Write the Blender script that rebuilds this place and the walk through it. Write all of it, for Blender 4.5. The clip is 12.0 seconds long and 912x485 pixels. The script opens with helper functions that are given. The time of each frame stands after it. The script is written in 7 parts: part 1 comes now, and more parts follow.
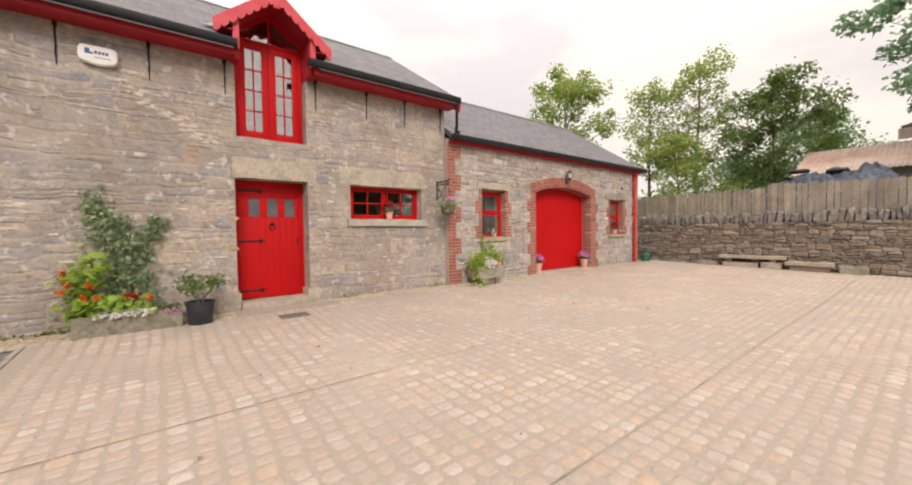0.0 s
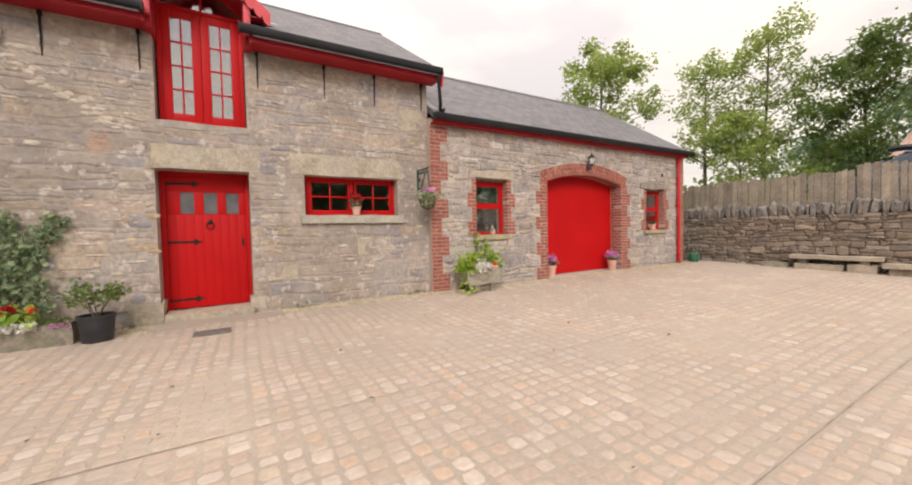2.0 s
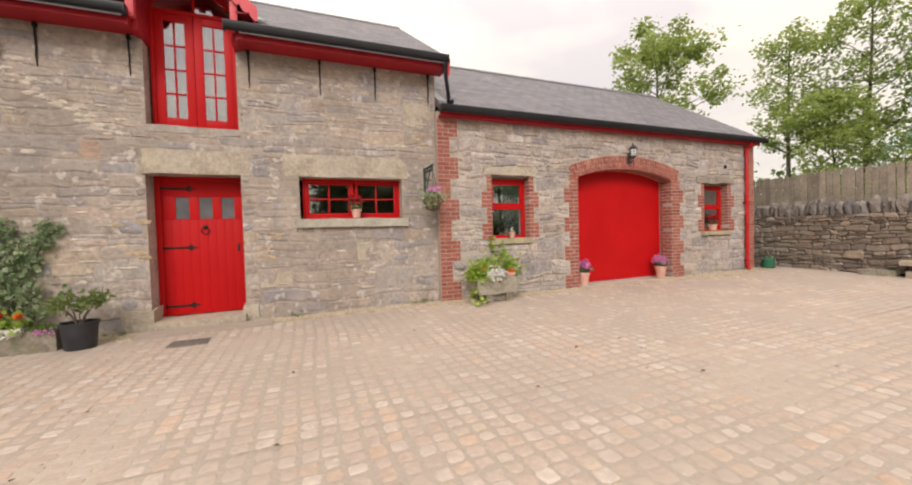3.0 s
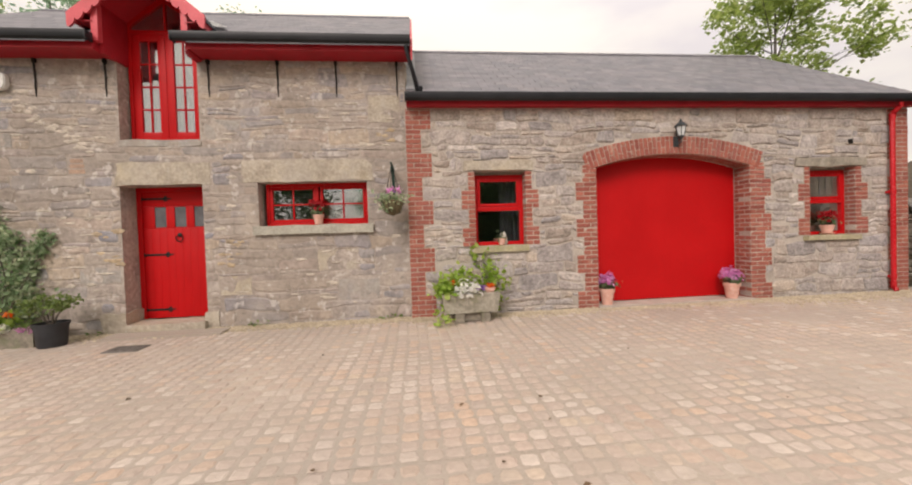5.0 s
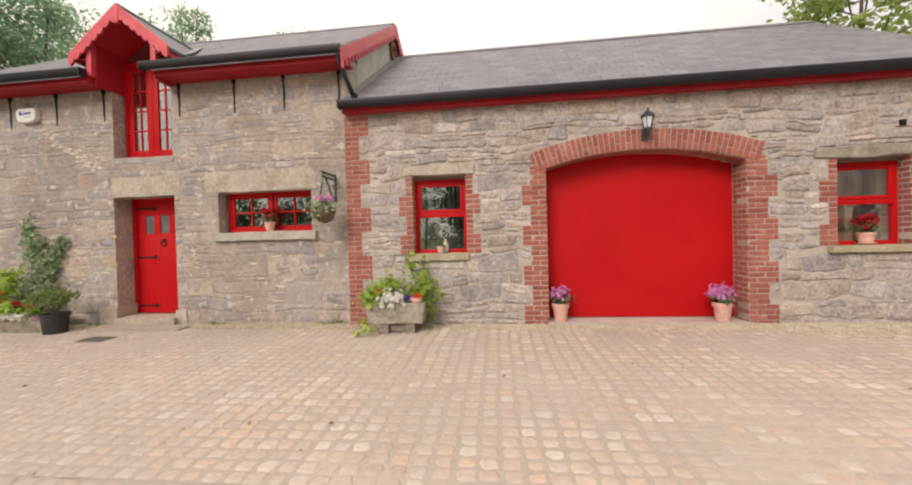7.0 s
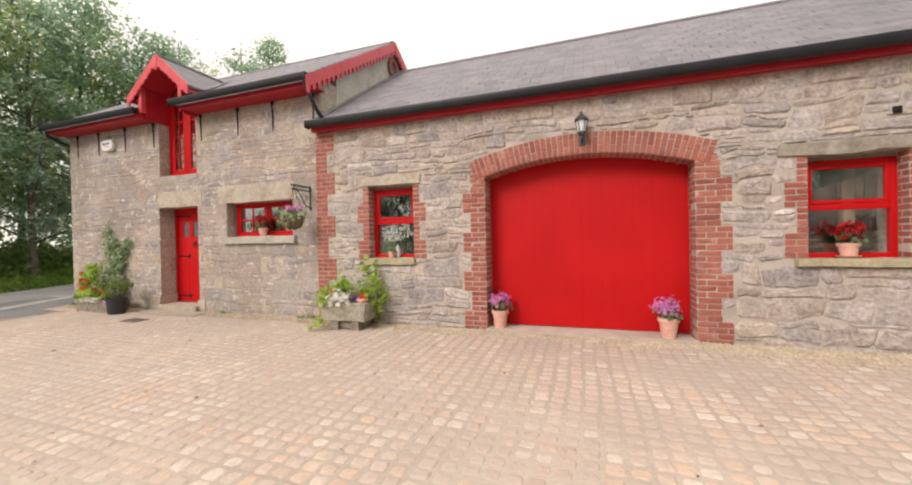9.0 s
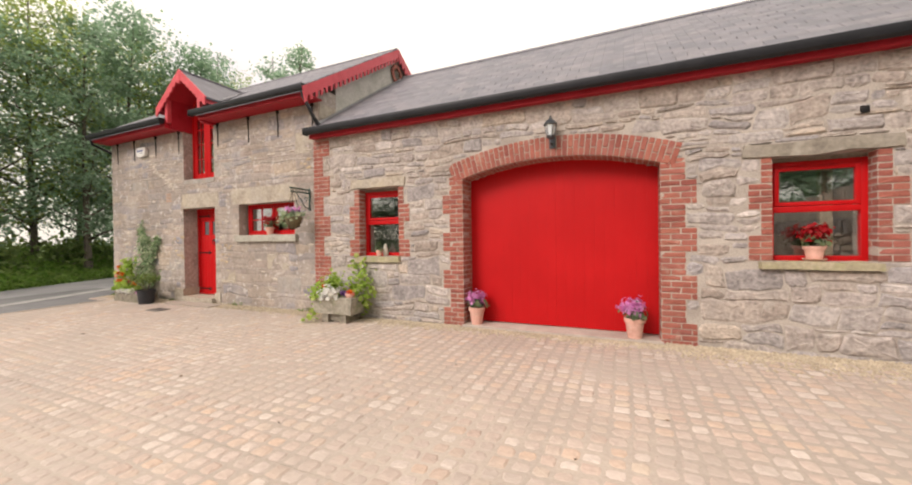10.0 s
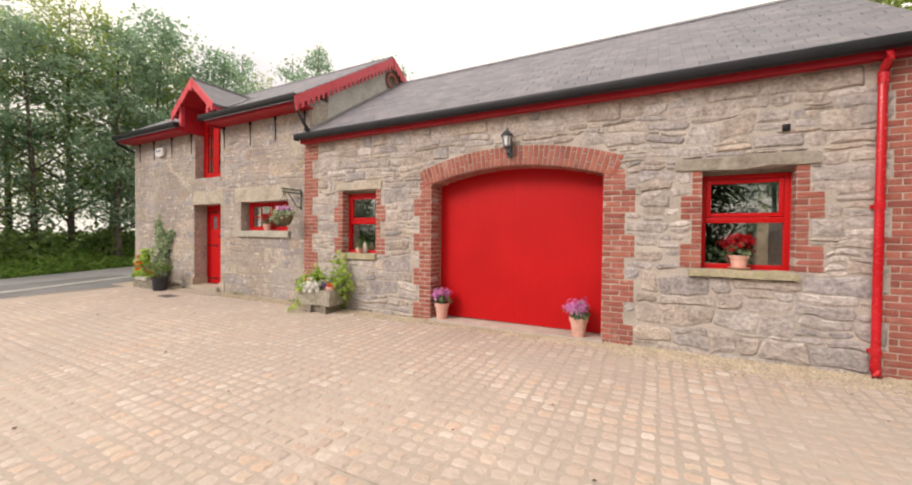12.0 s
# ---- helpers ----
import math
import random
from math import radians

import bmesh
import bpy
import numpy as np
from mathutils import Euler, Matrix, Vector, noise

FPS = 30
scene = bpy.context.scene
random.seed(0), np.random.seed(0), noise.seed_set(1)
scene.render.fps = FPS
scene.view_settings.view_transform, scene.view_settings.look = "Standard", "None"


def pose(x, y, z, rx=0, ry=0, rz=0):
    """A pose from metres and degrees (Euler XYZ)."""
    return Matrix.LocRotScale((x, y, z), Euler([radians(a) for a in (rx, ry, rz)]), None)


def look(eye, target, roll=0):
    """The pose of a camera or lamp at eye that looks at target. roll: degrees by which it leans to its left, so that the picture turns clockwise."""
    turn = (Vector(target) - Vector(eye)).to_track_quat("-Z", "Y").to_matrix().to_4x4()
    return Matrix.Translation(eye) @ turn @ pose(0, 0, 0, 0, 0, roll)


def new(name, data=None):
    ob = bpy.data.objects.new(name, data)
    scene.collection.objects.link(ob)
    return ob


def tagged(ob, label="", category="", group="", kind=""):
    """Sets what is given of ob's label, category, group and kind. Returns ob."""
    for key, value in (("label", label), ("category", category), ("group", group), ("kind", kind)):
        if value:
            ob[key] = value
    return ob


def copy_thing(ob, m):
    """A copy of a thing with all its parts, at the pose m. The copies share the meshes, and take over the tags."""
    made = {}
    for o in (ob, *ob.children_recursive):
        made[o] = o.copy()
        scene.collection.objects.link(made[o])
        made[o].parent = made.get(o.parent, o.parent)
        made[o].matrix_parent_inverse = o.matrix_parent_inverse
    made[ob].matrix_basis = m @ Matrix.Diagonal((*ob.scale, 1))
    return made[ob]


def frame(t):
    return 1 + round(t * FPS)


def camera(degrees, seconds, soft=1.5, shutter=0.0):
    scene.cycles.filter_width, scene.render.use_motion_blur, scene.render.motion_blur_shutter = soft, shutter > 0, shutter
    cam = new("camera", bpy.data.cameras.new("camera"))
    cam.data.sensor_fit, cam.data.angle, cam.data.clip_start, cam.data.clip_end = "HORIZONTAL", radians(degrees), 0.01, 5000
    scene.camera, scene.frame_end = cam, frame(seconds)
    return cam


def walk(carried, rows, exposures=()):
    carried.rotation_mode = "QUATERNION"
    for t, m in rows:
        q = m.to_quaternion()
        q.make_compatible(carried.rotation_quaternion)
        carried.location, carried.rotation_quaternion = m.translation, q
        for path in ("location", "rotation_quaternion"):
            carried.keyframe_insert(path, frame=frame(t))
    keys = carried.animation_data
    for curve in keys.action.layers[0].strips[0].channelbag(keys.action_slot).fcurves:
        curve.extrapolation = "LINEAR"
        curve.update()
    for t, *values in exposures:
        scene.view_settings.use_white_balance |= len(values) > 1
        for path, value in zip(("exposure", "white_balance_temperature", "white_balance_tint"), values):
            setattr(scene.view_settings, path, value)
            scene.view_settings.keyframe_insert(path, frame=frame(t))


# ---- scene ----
cam = camera(100.5, 12.0, soft=2.0)
METRES, EYE, TILT, LEAN, TURN = 11.9, 1.5, 0.0, 0.0, -38.0
ROWS = [
    (0.0, 0.0, 0.0, 0.0, -0.02, -1.64, 0.78),
    (0.5, 0.0199, 0.0239, -0.0014, 1.02, -1.86, 0.97),
    (1.0, 0.0487, 0.0552, -0.0015, 1.94, -1.9, 1.14),
    (1.5, 0.074, 0.085, -0.0019, 3.37, -1.96, 1.16),
    (2.0, 0.1032, 0.1246, -0.0012, 7.21, -2.0, 1.27),
    (2.5, 0.1303, 0.1578, -0.0018, 10.71, -1.79, 1.4),
    (3.0, 0.1644, 0.1971, 0.0001, 15.85, -1.6, 1.65),
    (5.0, 0.3076, 0.3494, 0.0042, 32.51, -1.22, 1.88),
    (5.5, 0.3425, 0.3847, 0.0033, 34.04, -1.09, 1.84),
    (6.0, 0.3823, 0.4233, 0.0042, 36.26, -0.98, 1.66),
    (6.5, 0.4132, 0.4537, 0.0064, 40.42, -0.86, 1.62),
    (8.5, 0.5423, 0.5797, 0.0095, 55.12, -0.58, 1.29),
    (9.0, 0.5753, 0.6098, 0.0113, 57.45, -0.44, 1.13),
    (9.5, 0.6017, 0.6336, 0.0123, 59.74, -0.51, 0.94),
    (10.0, 0.6314, 0.6587, 0.0115, 62.38, -0.54, 0.75),
    (10.5, 0.654, 0.6772, 0.0123, 63.77, -0.47, 0.48),
    (11.0, 0.6781, 0.6936, 0.0133, 64.82, -0.6, 0.16),
    (11.5, 0.6912, 0.7032, 0.0152, 65.28, -0.75, -0.26),
    (12.0, 0.7007, 0.709, 0.0162, 65.67, -0.91, -0.64),
]
walk(cam, [(t, pose(0, 0, EYE, TILT, LEAN, TURN) @ pose(METRES * x, METRES * y, METRES * z, 90 + pitch, roll, yaw)) for t, x, y, z, yaw, pitch, roll in ROWS],
     exposures=[(0.0, -0.08, 6540, 18), (3.0, -0.13, 6540, 18), (5.0, -0.20, 6540, 18), (6.5, -0.15, 6540, 18), (8.5, 0.04, 6500, 18), (12.0, 0.06, 6500, 18)])


# ---- light ----
SUN_AZ, SUN_EL = 205.0, 35.0      # compass-like turn from +y and height, degrees
world = bpy.data.worlds.new("sky")
scene.world = world
world.use_nodes = True
wn, wl = world.node_tree.nodes, world.node_tree.links
wn.clear()
w_out, w_bg = wn.new("ShaderNodeOutputWorld"), wn.new("ShaderNodeBackground")
sky = wn.new("ShaderNodeTexSky")
sky.sky_type, sky.sun_disc = "NISHITA", False
sky.sun_elevation, sky.sun_rotation = radians(SUN_EL), radians(SUN_AZ)
w_co, w_map, w_noise = wn.new("ShaderNodeTexCoord"), wn.new("ShaderNodeMapping"), wn.new("ShaderNodeTexNoise")
w_map.inputs["Scale"].default_value = (1.0, 1.0, 2.6)
w_noise.inputs["Scale"].default_value, w_noise.inputs["Detail"].default_value = 2.2, 6.0
w_ramp, w_mix = wn.new("ShaderNodeValToRGB"), wn.new("ShaderNodeMixRGB")
w_ramp.color_ramp.elements[0].position, w_ramp.color_ramp.elements[0].color = 0.34, (8.9, 8.4, 7.8, 1)
w_ramp.color_ramp.elements[1].position, w_ramp.color_ramp.elements[1].color = 0.52, (11.3, 10.7, 8.9, 1)
w_mix.inputs[0].default_value = 0.86
wl.new(w_co.outputs["Generated"], w_map.inputs["Vector"])
wl.new(w_map.outputs["Vector"], w_noise.inputs["Vector"])
wl.new(w_noise.outputs["Fac"], w_ramp.inputs["Fac"])
wl.new(sky.outputs["Color"], w_mix.inputs[1])
wl.new(w_ramp.outputs["Color"], w_mix.inputs[2])
# an overcast sky is brighter overhead than at the horizon
w_sep, w_sq, w_up, w_mul = wn.new("ShaderNodeSeparateXYZ"), wn.new("ShaderNodeMath"), wn.new("ShaderNodeMath"), wn.new("ShaderNodeMixRGB")
w_sq.operation, w_up.operation, w_mul.blend_type = "POWER", "MULTIPLY_ADD", "MULTIPLY"
w_sq.inputs[1].default_value, w_up.inputs[1].default_value, w_up.inputs[2].default_value = 2.0, 1.35, 0.92
w_mul.inputs[0].default_value = 1.0
wl.new(w_co.outputs["Generated"], w_sep.inputs[0])
wl.new(w_sep.outputs["Z"], w_sq.inputs[0])
wl.new(w_sq.outputs[0], w_up.inputs[0])
wl.new(w_mix.outputs["Color"], w_mul.inputs[1])
wl.new(w_up.outputs[0], w_mul.inputs[2])
wl.new(w_mul.outputs["Color"], w_bg.inputs["Color"])
w_bg.inputs["Strength"].default_value = 0.11
wl.new(w_bg.outputs["Background"], w_out.inputs["Surface"])

sun = new("sun", bpy.data.lights.new("sun", "SUN"))
sun.data.energy, sun.data.angle, sun.data.color = 2.2, radians(22), (1.0, 0.93, 0.83)
s_dir = Vector((math.sin(radians(SUN_AZ)) * math.cos(radians(SUN_EL)), math.cos(radians(SUN_AZ)) * math.cos(radians(SUN_EL)), math.sin(radians(SUN_EL))))
sun.matrix_world = look(s_dir * 60, (0, 0, 0))


# ---- materials ----
def surface(name, colours, rough=0.8, metal=0.0, scale=3.0, grain=40.0, mottle=0.25, bump=0.3, pieces=False, stain=None, coat=0.0, step=0.01, spec=0.5):
    """Node material: a ramp of colours picked by piece or by noise, mottled at two scales, with fine relief."""
    m = bpy.data.materials.new(name)
    m.use_nodes = True
    n, l = m.node_tree.nodes, m.node_tree.links
    p = n["Principled BSDF"]
    p.inputs["Metallic"].default_value = metal
    p.inputs["Coat Weight"].default_value = coat
    p.inputs["Specular IOR Level"].default_value = spec
    geo = n.new("ShaderNodeNewGeometry")
    big, fine = n.new("ShaderNodeTexNoise"), n.new("ShaderNodeTexNoise")
    big.inputs["Scale"].default_value, big.inputs["Detail"].default_value = scale, 4.0
    fine.inputs["Scale"].default_value, fine.inputs["Detail"].default_value = grain, 5.0
    for t in (big, fine):
        l.new(geo.outputs["Position"], t.inputs["Vector"])
    ramp = n.new("ShaderNodeValToRGB")
    while len(ramp.color_ramp.elements) < len(colours):
        ramp.color_ramp.elements.new(0.5)
    for i, c in enumerate(colours):
        e = ramp.color_ramp.elements[i]
        e.position, e.color = (i / max(1, len(colours) - 1)), (*c, 1)
    if pieces:
        info = n.new("ShaderNodeObjectInfo")
        add, frac = n.new("ShaderNodeMath"), n.new("ShaderNodeMath")
        frac.operation = "FRACT"
        l.new(info.outputs["Random"], add.inputs[0])
        l.new(geo.outputs["Random Per Island"], add.inputs[1])
        l.new(add.outputs[0], frac.inputs[0])
        l.new(frac.outputs[0], ramp.inputs["Fac"])
    else:
        spread = n.new("ShaderNodeMapRange")
        spread.inputs["From Min"].default_value, spread.inputs["From Max"].default_value = 0.3, 0.7
        l.new(big.outputs["Fac"], spread.inputs["Value"])
        l.new(spread.outputs["Result"], ramp.inputs["Fac"])
    light = n.new("ShaderNodeMapRange")
    light.inputs["From Min"].default_value, light.inputs["From Max"].default_value = 0.25, 0.75
    light.inputs["To Min"].default_value, light.inputs["To Max"].default_value = 1 - mottle, 1 + mottle
    two = n.new("ShaderNodeMath")
    two.operation = "MULTIPLY_ADD"
    two.inputs[1].default_value, two.inputs[2].default_value = 0.55, 0.0
    half = n.new("ShaderNodeMath")
    half.operation = "MULTIPLY_ADD"
    half.inputs[1].default_value = 0.45
    l.new(fine.outputs["Fac"], two.inputs[0])
    l.new(big.outputs["Fac"], half.inputs[0])
    l.new(two.outputs[0], half.inputs[2])
    l.new(half.outputs[0], light.inputs["Value"])
    mul = n.new("ShaderNodeMixRGB")
    mul.blend_type = "MULTIPLY"
    mul.inputs[0].default_value = 1.0
    l.new(ramp.outputs["Color"], mul.inputs[1])
    l.new(light.outputs["Result"], mul.inputs[2])
    last = mul.outputs["Color"]
    for colour, s_scale, low, high, amount in ([stain] if stain and not isinstance(stain, list) else stain or []):
        sn, sr, sm = n.new("ShaderNodeTexNoise"), n.new("ShaderNodeMapRange"), n.new("ShaderNodeMixRGB")
        sn.inputs["Scale"].default_value, sn.inputs["Detail"].default_value = s_scale, 7.0
        sr.inputs["From Min"].default_value, sr.inputs["From Max"].default_value, sr.inputs["To Max"].default_value = low, high, amount
        sm.inputs[2].default_value = (*colour, 1)
        l.new(geo.outputs["Position"], sn.inputs["Vector"])
        l.new(sn.outputs["Fac"], sr.inputs["Value"])
        l.new(sr.outputs["Result"], sm.inputs[0])
        l.new(last, sm.inputs[1])
        last = sm.outputs["Color"]
    l.new(last, p.inputs["Base Color"])
    rr = n.new("ShaderNodeMapRange")
    rr.inputs["To Min"].default_value, rr.inputs["To Max"].default_value = max(0.03, rough - 0.12), min(1, rough + 0.12)
    l.new(fine.outputs["Fac"], rr.inputs["Value"])
    l.new(rr.outputs["Result"], p.inputs["Roughness"])
    b = n.new("ShaderNodeBump")
    b.inputs["Strength"].default_value, b.inputs["Distance"].default_value = bump, step
    l.new(half.outputs[0], b.inputs["Height"])
    l.new(b.outputs["Normal"], p.inputs["Normal"])
    return m


def glass_mat():
    m = bpy.data.materials.new("window_glass")
    m.use_nodes = True
    p = m.node_tree.nodes["Principled BSDF"]
    p.inputs["Base Color"].default_value = (0.92, 0.96, 0.95, 1)
    p.inputs["Roughness"].default_value, p.inputs["Transmission Weight"].default_value, p.inputs["IOR"].default_value = 0.01, 1.0, 2.8
    return m


def leaf_mat(name, colours, shine=0.5):
    m = surface(name, colours, rough=shine, scale=0.6, grain=9.0, mottle=0.35, bump=0.0, pieces=True)
    p = m.node_tree.nodes["Principled BSDF"]
    n, l = m.node_tree.nodes, m.node_tree.links
    out = n["Material Output"]
    tr, mix = n.new("ShaderNodeBsdfTranslucent"), n.new("ShaderNodeMixShader")
    l.new(p.inputs["Base Color"].links[0].from_socket, tr.inputs["Color"])
    mix.inputs[0].default_value = 0.58
    l.new(p.outputs[0], mix.inputs[1])
    l.new(tr.outputs[0], mix.inputs[2])
    l.new(mix.outputs[0], out.inputs["Surface"])
    return m


OLD_STAINS = [((0.374, 0.318, 0.277), 3.4, 0.50, 0.64, 0.35), ((0.315, 0.293, 0.299), 1.1, 0.54, 0.66, 0.3), ((0.458, 0.366, 0.282), 1.6, 0.60, 0.72, 0.4), ((0.226, 0.187, 0.154), 0.50, 0.46, 0.58, 0.42), ((0.525, 0.456, 0.395), 0.8, 0.54, 0.66, 0.40), ((0.588, 0.541, 0.508), 9.0, 0.60, 0.68, 0.6), ((0.179, 0.154, 0.141), 11.0, 0.61, 0.70, 0.5)]
M_STONE_OLD = surface("old_stone", [(0.291, 0.245, 0.213), (0.405, 0.350, 0.311), (0.301, 0.282, 0.282), (0.437, 0.355, 0.280), (0.342, 0.299, 0.271), (0.263, 0.258, 0.289), (0.437, 0.352, 0.300), (0.343, 0.293, 0.253), (0.452, 0.396, 0.354)], 0.93, scale=3.5, grain=16, mottle=0.5, bump=0.8, pieces=True, step=0.03, stain=OLD_STAINS)
M_MORTAR_OLD = surface("lime_mortar", [(0.342, 0.292, 0.255), (0.417, 0.360, 0.317), (0.321, 0.275, 0.239)], 0.95, scale=2.4, grain=18, mottle=0.5, bump=0.7, step=0.03, stain=OLD_STAINS[1:])
M_STONE_NEW = surface("rubble_stone", [(0.313, 0.259, 0.222), (0.427, 0.362, 0.317), (0.342, 0.315, 0.316), (0.446, 0.372, 0.307), (0.389, 0.339, 0.311), (0.275, 0.250, 0.247), (0.512, 0.458, 0.425), (0.360, 0.301, 0.262), (0.437, 0.391, 0.376)], 0.92, scale=7.0, grain=24, mottle=0.6, bump=0.9, pieces=True, step=0.03, stain=[((0.294, 0.262, 0.237), 4.5, 0.55, 0.68, 0.45), ((0.503, 0.458, 0.415), 6.0, 0.58, 0.70, 0.5)])
M_MORTAR_NEW = surface("pale_mortar", [(0.385, 0.335, 0.291), (0.442, 0.392, 0.344)], 0.95, scale=2.5, grain=50, mottle=0.35, bump=0.6, step=0.02)
M_DRY = surface("dry_stone", [(0.190, 0.146, 0.110), (0.280, 0.224, 0.174), (0.151, 0.125, 0.110), (0.319, 0.255, 0.193), (0.230, 0.188, 0.151), (0.336, 0.293, 0.249), (0.168, 0.139, 0.121), (0.260, 0.206, 0.159)], 0.95, scale=4.0, grain=28, mottle=0.5, bump=0.9, pieces=True, step=0.02, stain=((0.347, 0.319, 0.286), 6.0, 0.6, 0.68, 0.5))
M_BLOCK = surface("grey_block_stone", [(0.30, 0.275, 0.255), (0.36, 0.33, 0.30), (0.27, 0.255, 0.25)], 0.92, scale=2.6, grain=22, mottle=0.4, bump=0.6, step=0.02, stain=((0.356, 0.300, 0.250), 3.4, 0.46, 0.62, 0.45))
M_COPE = surface("grey_cope_stone", [(0.18, 0.155, 0.135), (0.23, 0.21, 0.195), (0.16, 0.15, 0.148), (0.25, 0.22, 0.195), (0.14, 0.125, 0.115)], 0.95, scale=5.0, grain=28, mottle=0.5, bump=0.9, pieces=True, step=0.02, stain=((0.36, 0.35, 0.34), 6.0, 0.58, 0.68, 0.5))
M_DRYDARK = surface("dark_joint_and_vent_shade", [(0.09, 0.075, 0.06), (0.13, 0.11, 0.09)], 0.95)
M_BRICK = surface("red_brick", [(0.28, 0.085, 0.06), (0.33, 0.105, 0.075), (0.25, 0.072, 0.055), (0.37, 0.13, 0.09), (0.30, 0.10, 0.08)], 0.88, scale=6, grain=45, mottle=0.35, bump=0.5, pieces=True, stain=((0.5, 0.4, 0.32), 7.0, 0.6, 0.75, 0.45))
M_BRICKMORTAR = surface("brick_mortar", [(0.46, 0.375, 0.315), (0.40, 0.33, 0.28)], 0.95, grain=60, mottle=0.25)
M_LINTEL = surface("sandstone", [(0.365, 0.310, 0.245), (0.43, 0.375, 0.305), (0.33, 0.29, 0.245)], 0.92, scale=3.0, grain=24, mottle=0.4, bump=0.7, step=0.02, stain=[((0.28, 0.25, 0.2), 5.0, 0.5, 0.66, 0.35), ((0.47, 0.395, 0.27), 1.7, 0.52, 0.66, 0.5), ((0.50, 0.46, 0.40), 8.0, 0.58, 0.70, 0.4)])
M_LINTELDARK = surface("brown_lintel_stone", [(0.22, 0.19, 0.155), (0.30, 0.265, 0.215), (0.25, 0.22, 0.19)], 0.93, scale=4.0, grain=24, mottle=0.4, bump=0.7, step=0.02, stain=((0.40, 0.36, 0.30), 5.0, 0.55, 0.68, 0.5))
M_OBSCURE = surface("obscured_grey_glass", [(0.10, 0.10, 0.11), (0.15, 0.15, 0.16)], 0.22, scale=6, grain=60, mottle=0.15, bump=0.1)
M_SILL = surface("mossy_sill_stone", [(0.34, 0.30, 0.20), (0.42, 0.36, 0.25)], 0.92, scale=4, grain=30, mottle=0.4, bump=0.6, stain=((0.25, 0.26, 0.10), 8.0, 0.5, 0.65, 0.5))
M_SILLGREY = surface("grey_sill_stone", [(0.34, 0.32, 0.27), (0.42, 0.40, 0.34)], 0.92, scale=4, grain=30, mottle=0.35, bump=0.6)
M_THRESH = surface("pale_threshold_concrete", [(0.42, 0.36, 0.31), (0.48, 0.42, 0.365)], 0.9, scale=3, grain=40, mottle=0.25, bump=0.3)
M_RED = surface("red_gloss_paint", [(0.44, 0.004, 0.005), (0.49, 0.006, 0.007)], 0.5, scale=1.2, grain=22, mottle=0.08, bump=0.05, spec=0.2)
# Old red paint, lightened towards pink to carry the sky's sheen in its colour.
M_REDOLD = surface("weathered_red_with_sky_sheen", [(0.52, 0.045, 0.062), (0.60, 0.07, 0.09), (0.49, 0.035, 0.05)], 0.5, scale=2.0, grain=30, mottle=0.18, bump=0.12)
# Red paint darkened in colour for the shade under eaves and inside the dormer.
M_EAVE = surface("shade_darkened_red_paint", [(0.33, 0.010, 0.018), (0.38, 0.016, 0.026), (0.29, 0.008, 0.014)], 0.5, scale=2.0, grain=26, mottle=0.18, bump=0.1, spec=0.3)
M_SLATE = surface("roof_slate", [(0.115, 0.113, 0.129), (0.145, 0.137, 0.154), (0.100, 0.098, 0.118), (0.165, 0.152, 0.165), (0.130, 0.122, 0.139)], 0.62, scale=4, grain=36, mottle=0.35, bump=0.35, pieces=True, stain=((0.240, 0.225, 0.227), 5.0, 0.58, 0.72, 0.5))
M_BLACK = surface("black_gutter_plastic", [(0.012, 0.013, 0.016), (0.02, 0.02, 0.024)], 0.45, scale=3, grain=30, mottle=0.2, bump=0.05, spec=0.3)
M_IRON = surface("black_iron", [(0.012, 0.012, 0.013), (0.03, 0.026, 0.024)], 0.55, metal=0.6, scale=20, grain=80, mottle=0.3, bump=0.3)
M_RENDER = surface("cement_render", [(0.42, 0.40, 0.36), (0.50, 0.48, 0.44), (0.34, 0.33, 0.29)], 0.93, scale=1.8, grain=24, mottle=0.35, bump=0.4)
M_COBBLE = surface("sandstone_setts", [(0.399, 0.305, 0.252), (0.443, 0.357, 0.304), (0.383, 0.316, 0.272), (0.462, 0.340, 0.259), (0.421, 0.345, 0.300), (0.502, 0.431, 0.378), (0.408, 0.326, 0.279), (0.452, 0.366, 0.291)], 0.85, scale=0.8, grain=22, mottle=0.24, bump=0.25, pieces=True, step=0.008, stain=[((0.362, 0.308, 0.272), 0.45, 0.50, 0.66, 0.45), ((0.370, 0.310, 0.266), 1.3, 0.48, 0.62, 0.65), ((0.378, 0.313, 0.264), 9.0, 0.56, 0.68, 0.35)])
M_JOINT = surface("sand_joints", [(0.376, 0.319, 0.268), (0.348, 0.295, 0.251), (0.406, 0.342, 0.286)], 0.95, scale=0.9, grain=40, mottle=0.22, bump=0.3, stain=((0.312, 0.279, 0.246), 0.45, 0.48, 0.66, 0.5))
M_GRIT = surface("gravel_grit", [(0.403, 0.328, 0.235), (0.487, 0.410, 0.302), (0.336, 0.279, 0.202)], 0.95, scale=6, grain=70, mottle=0.45, bump=0.8, pieces=True)
M_TARMAC = surface("tarmac", [(0.24, 0.235, 0.24), (0.29, 0.28, 0.285)], 0.9, scale=0.8, grain=60, mottle=0.3, bump=0.4)
M_TARMACDARK = surface("dark_tarmac", [(0.140, 0.138, 0.142), (0.175, 0.170, 0.172)], 0.9, scale=1.2, grain=60, mottle=0.3, bump=0.4)
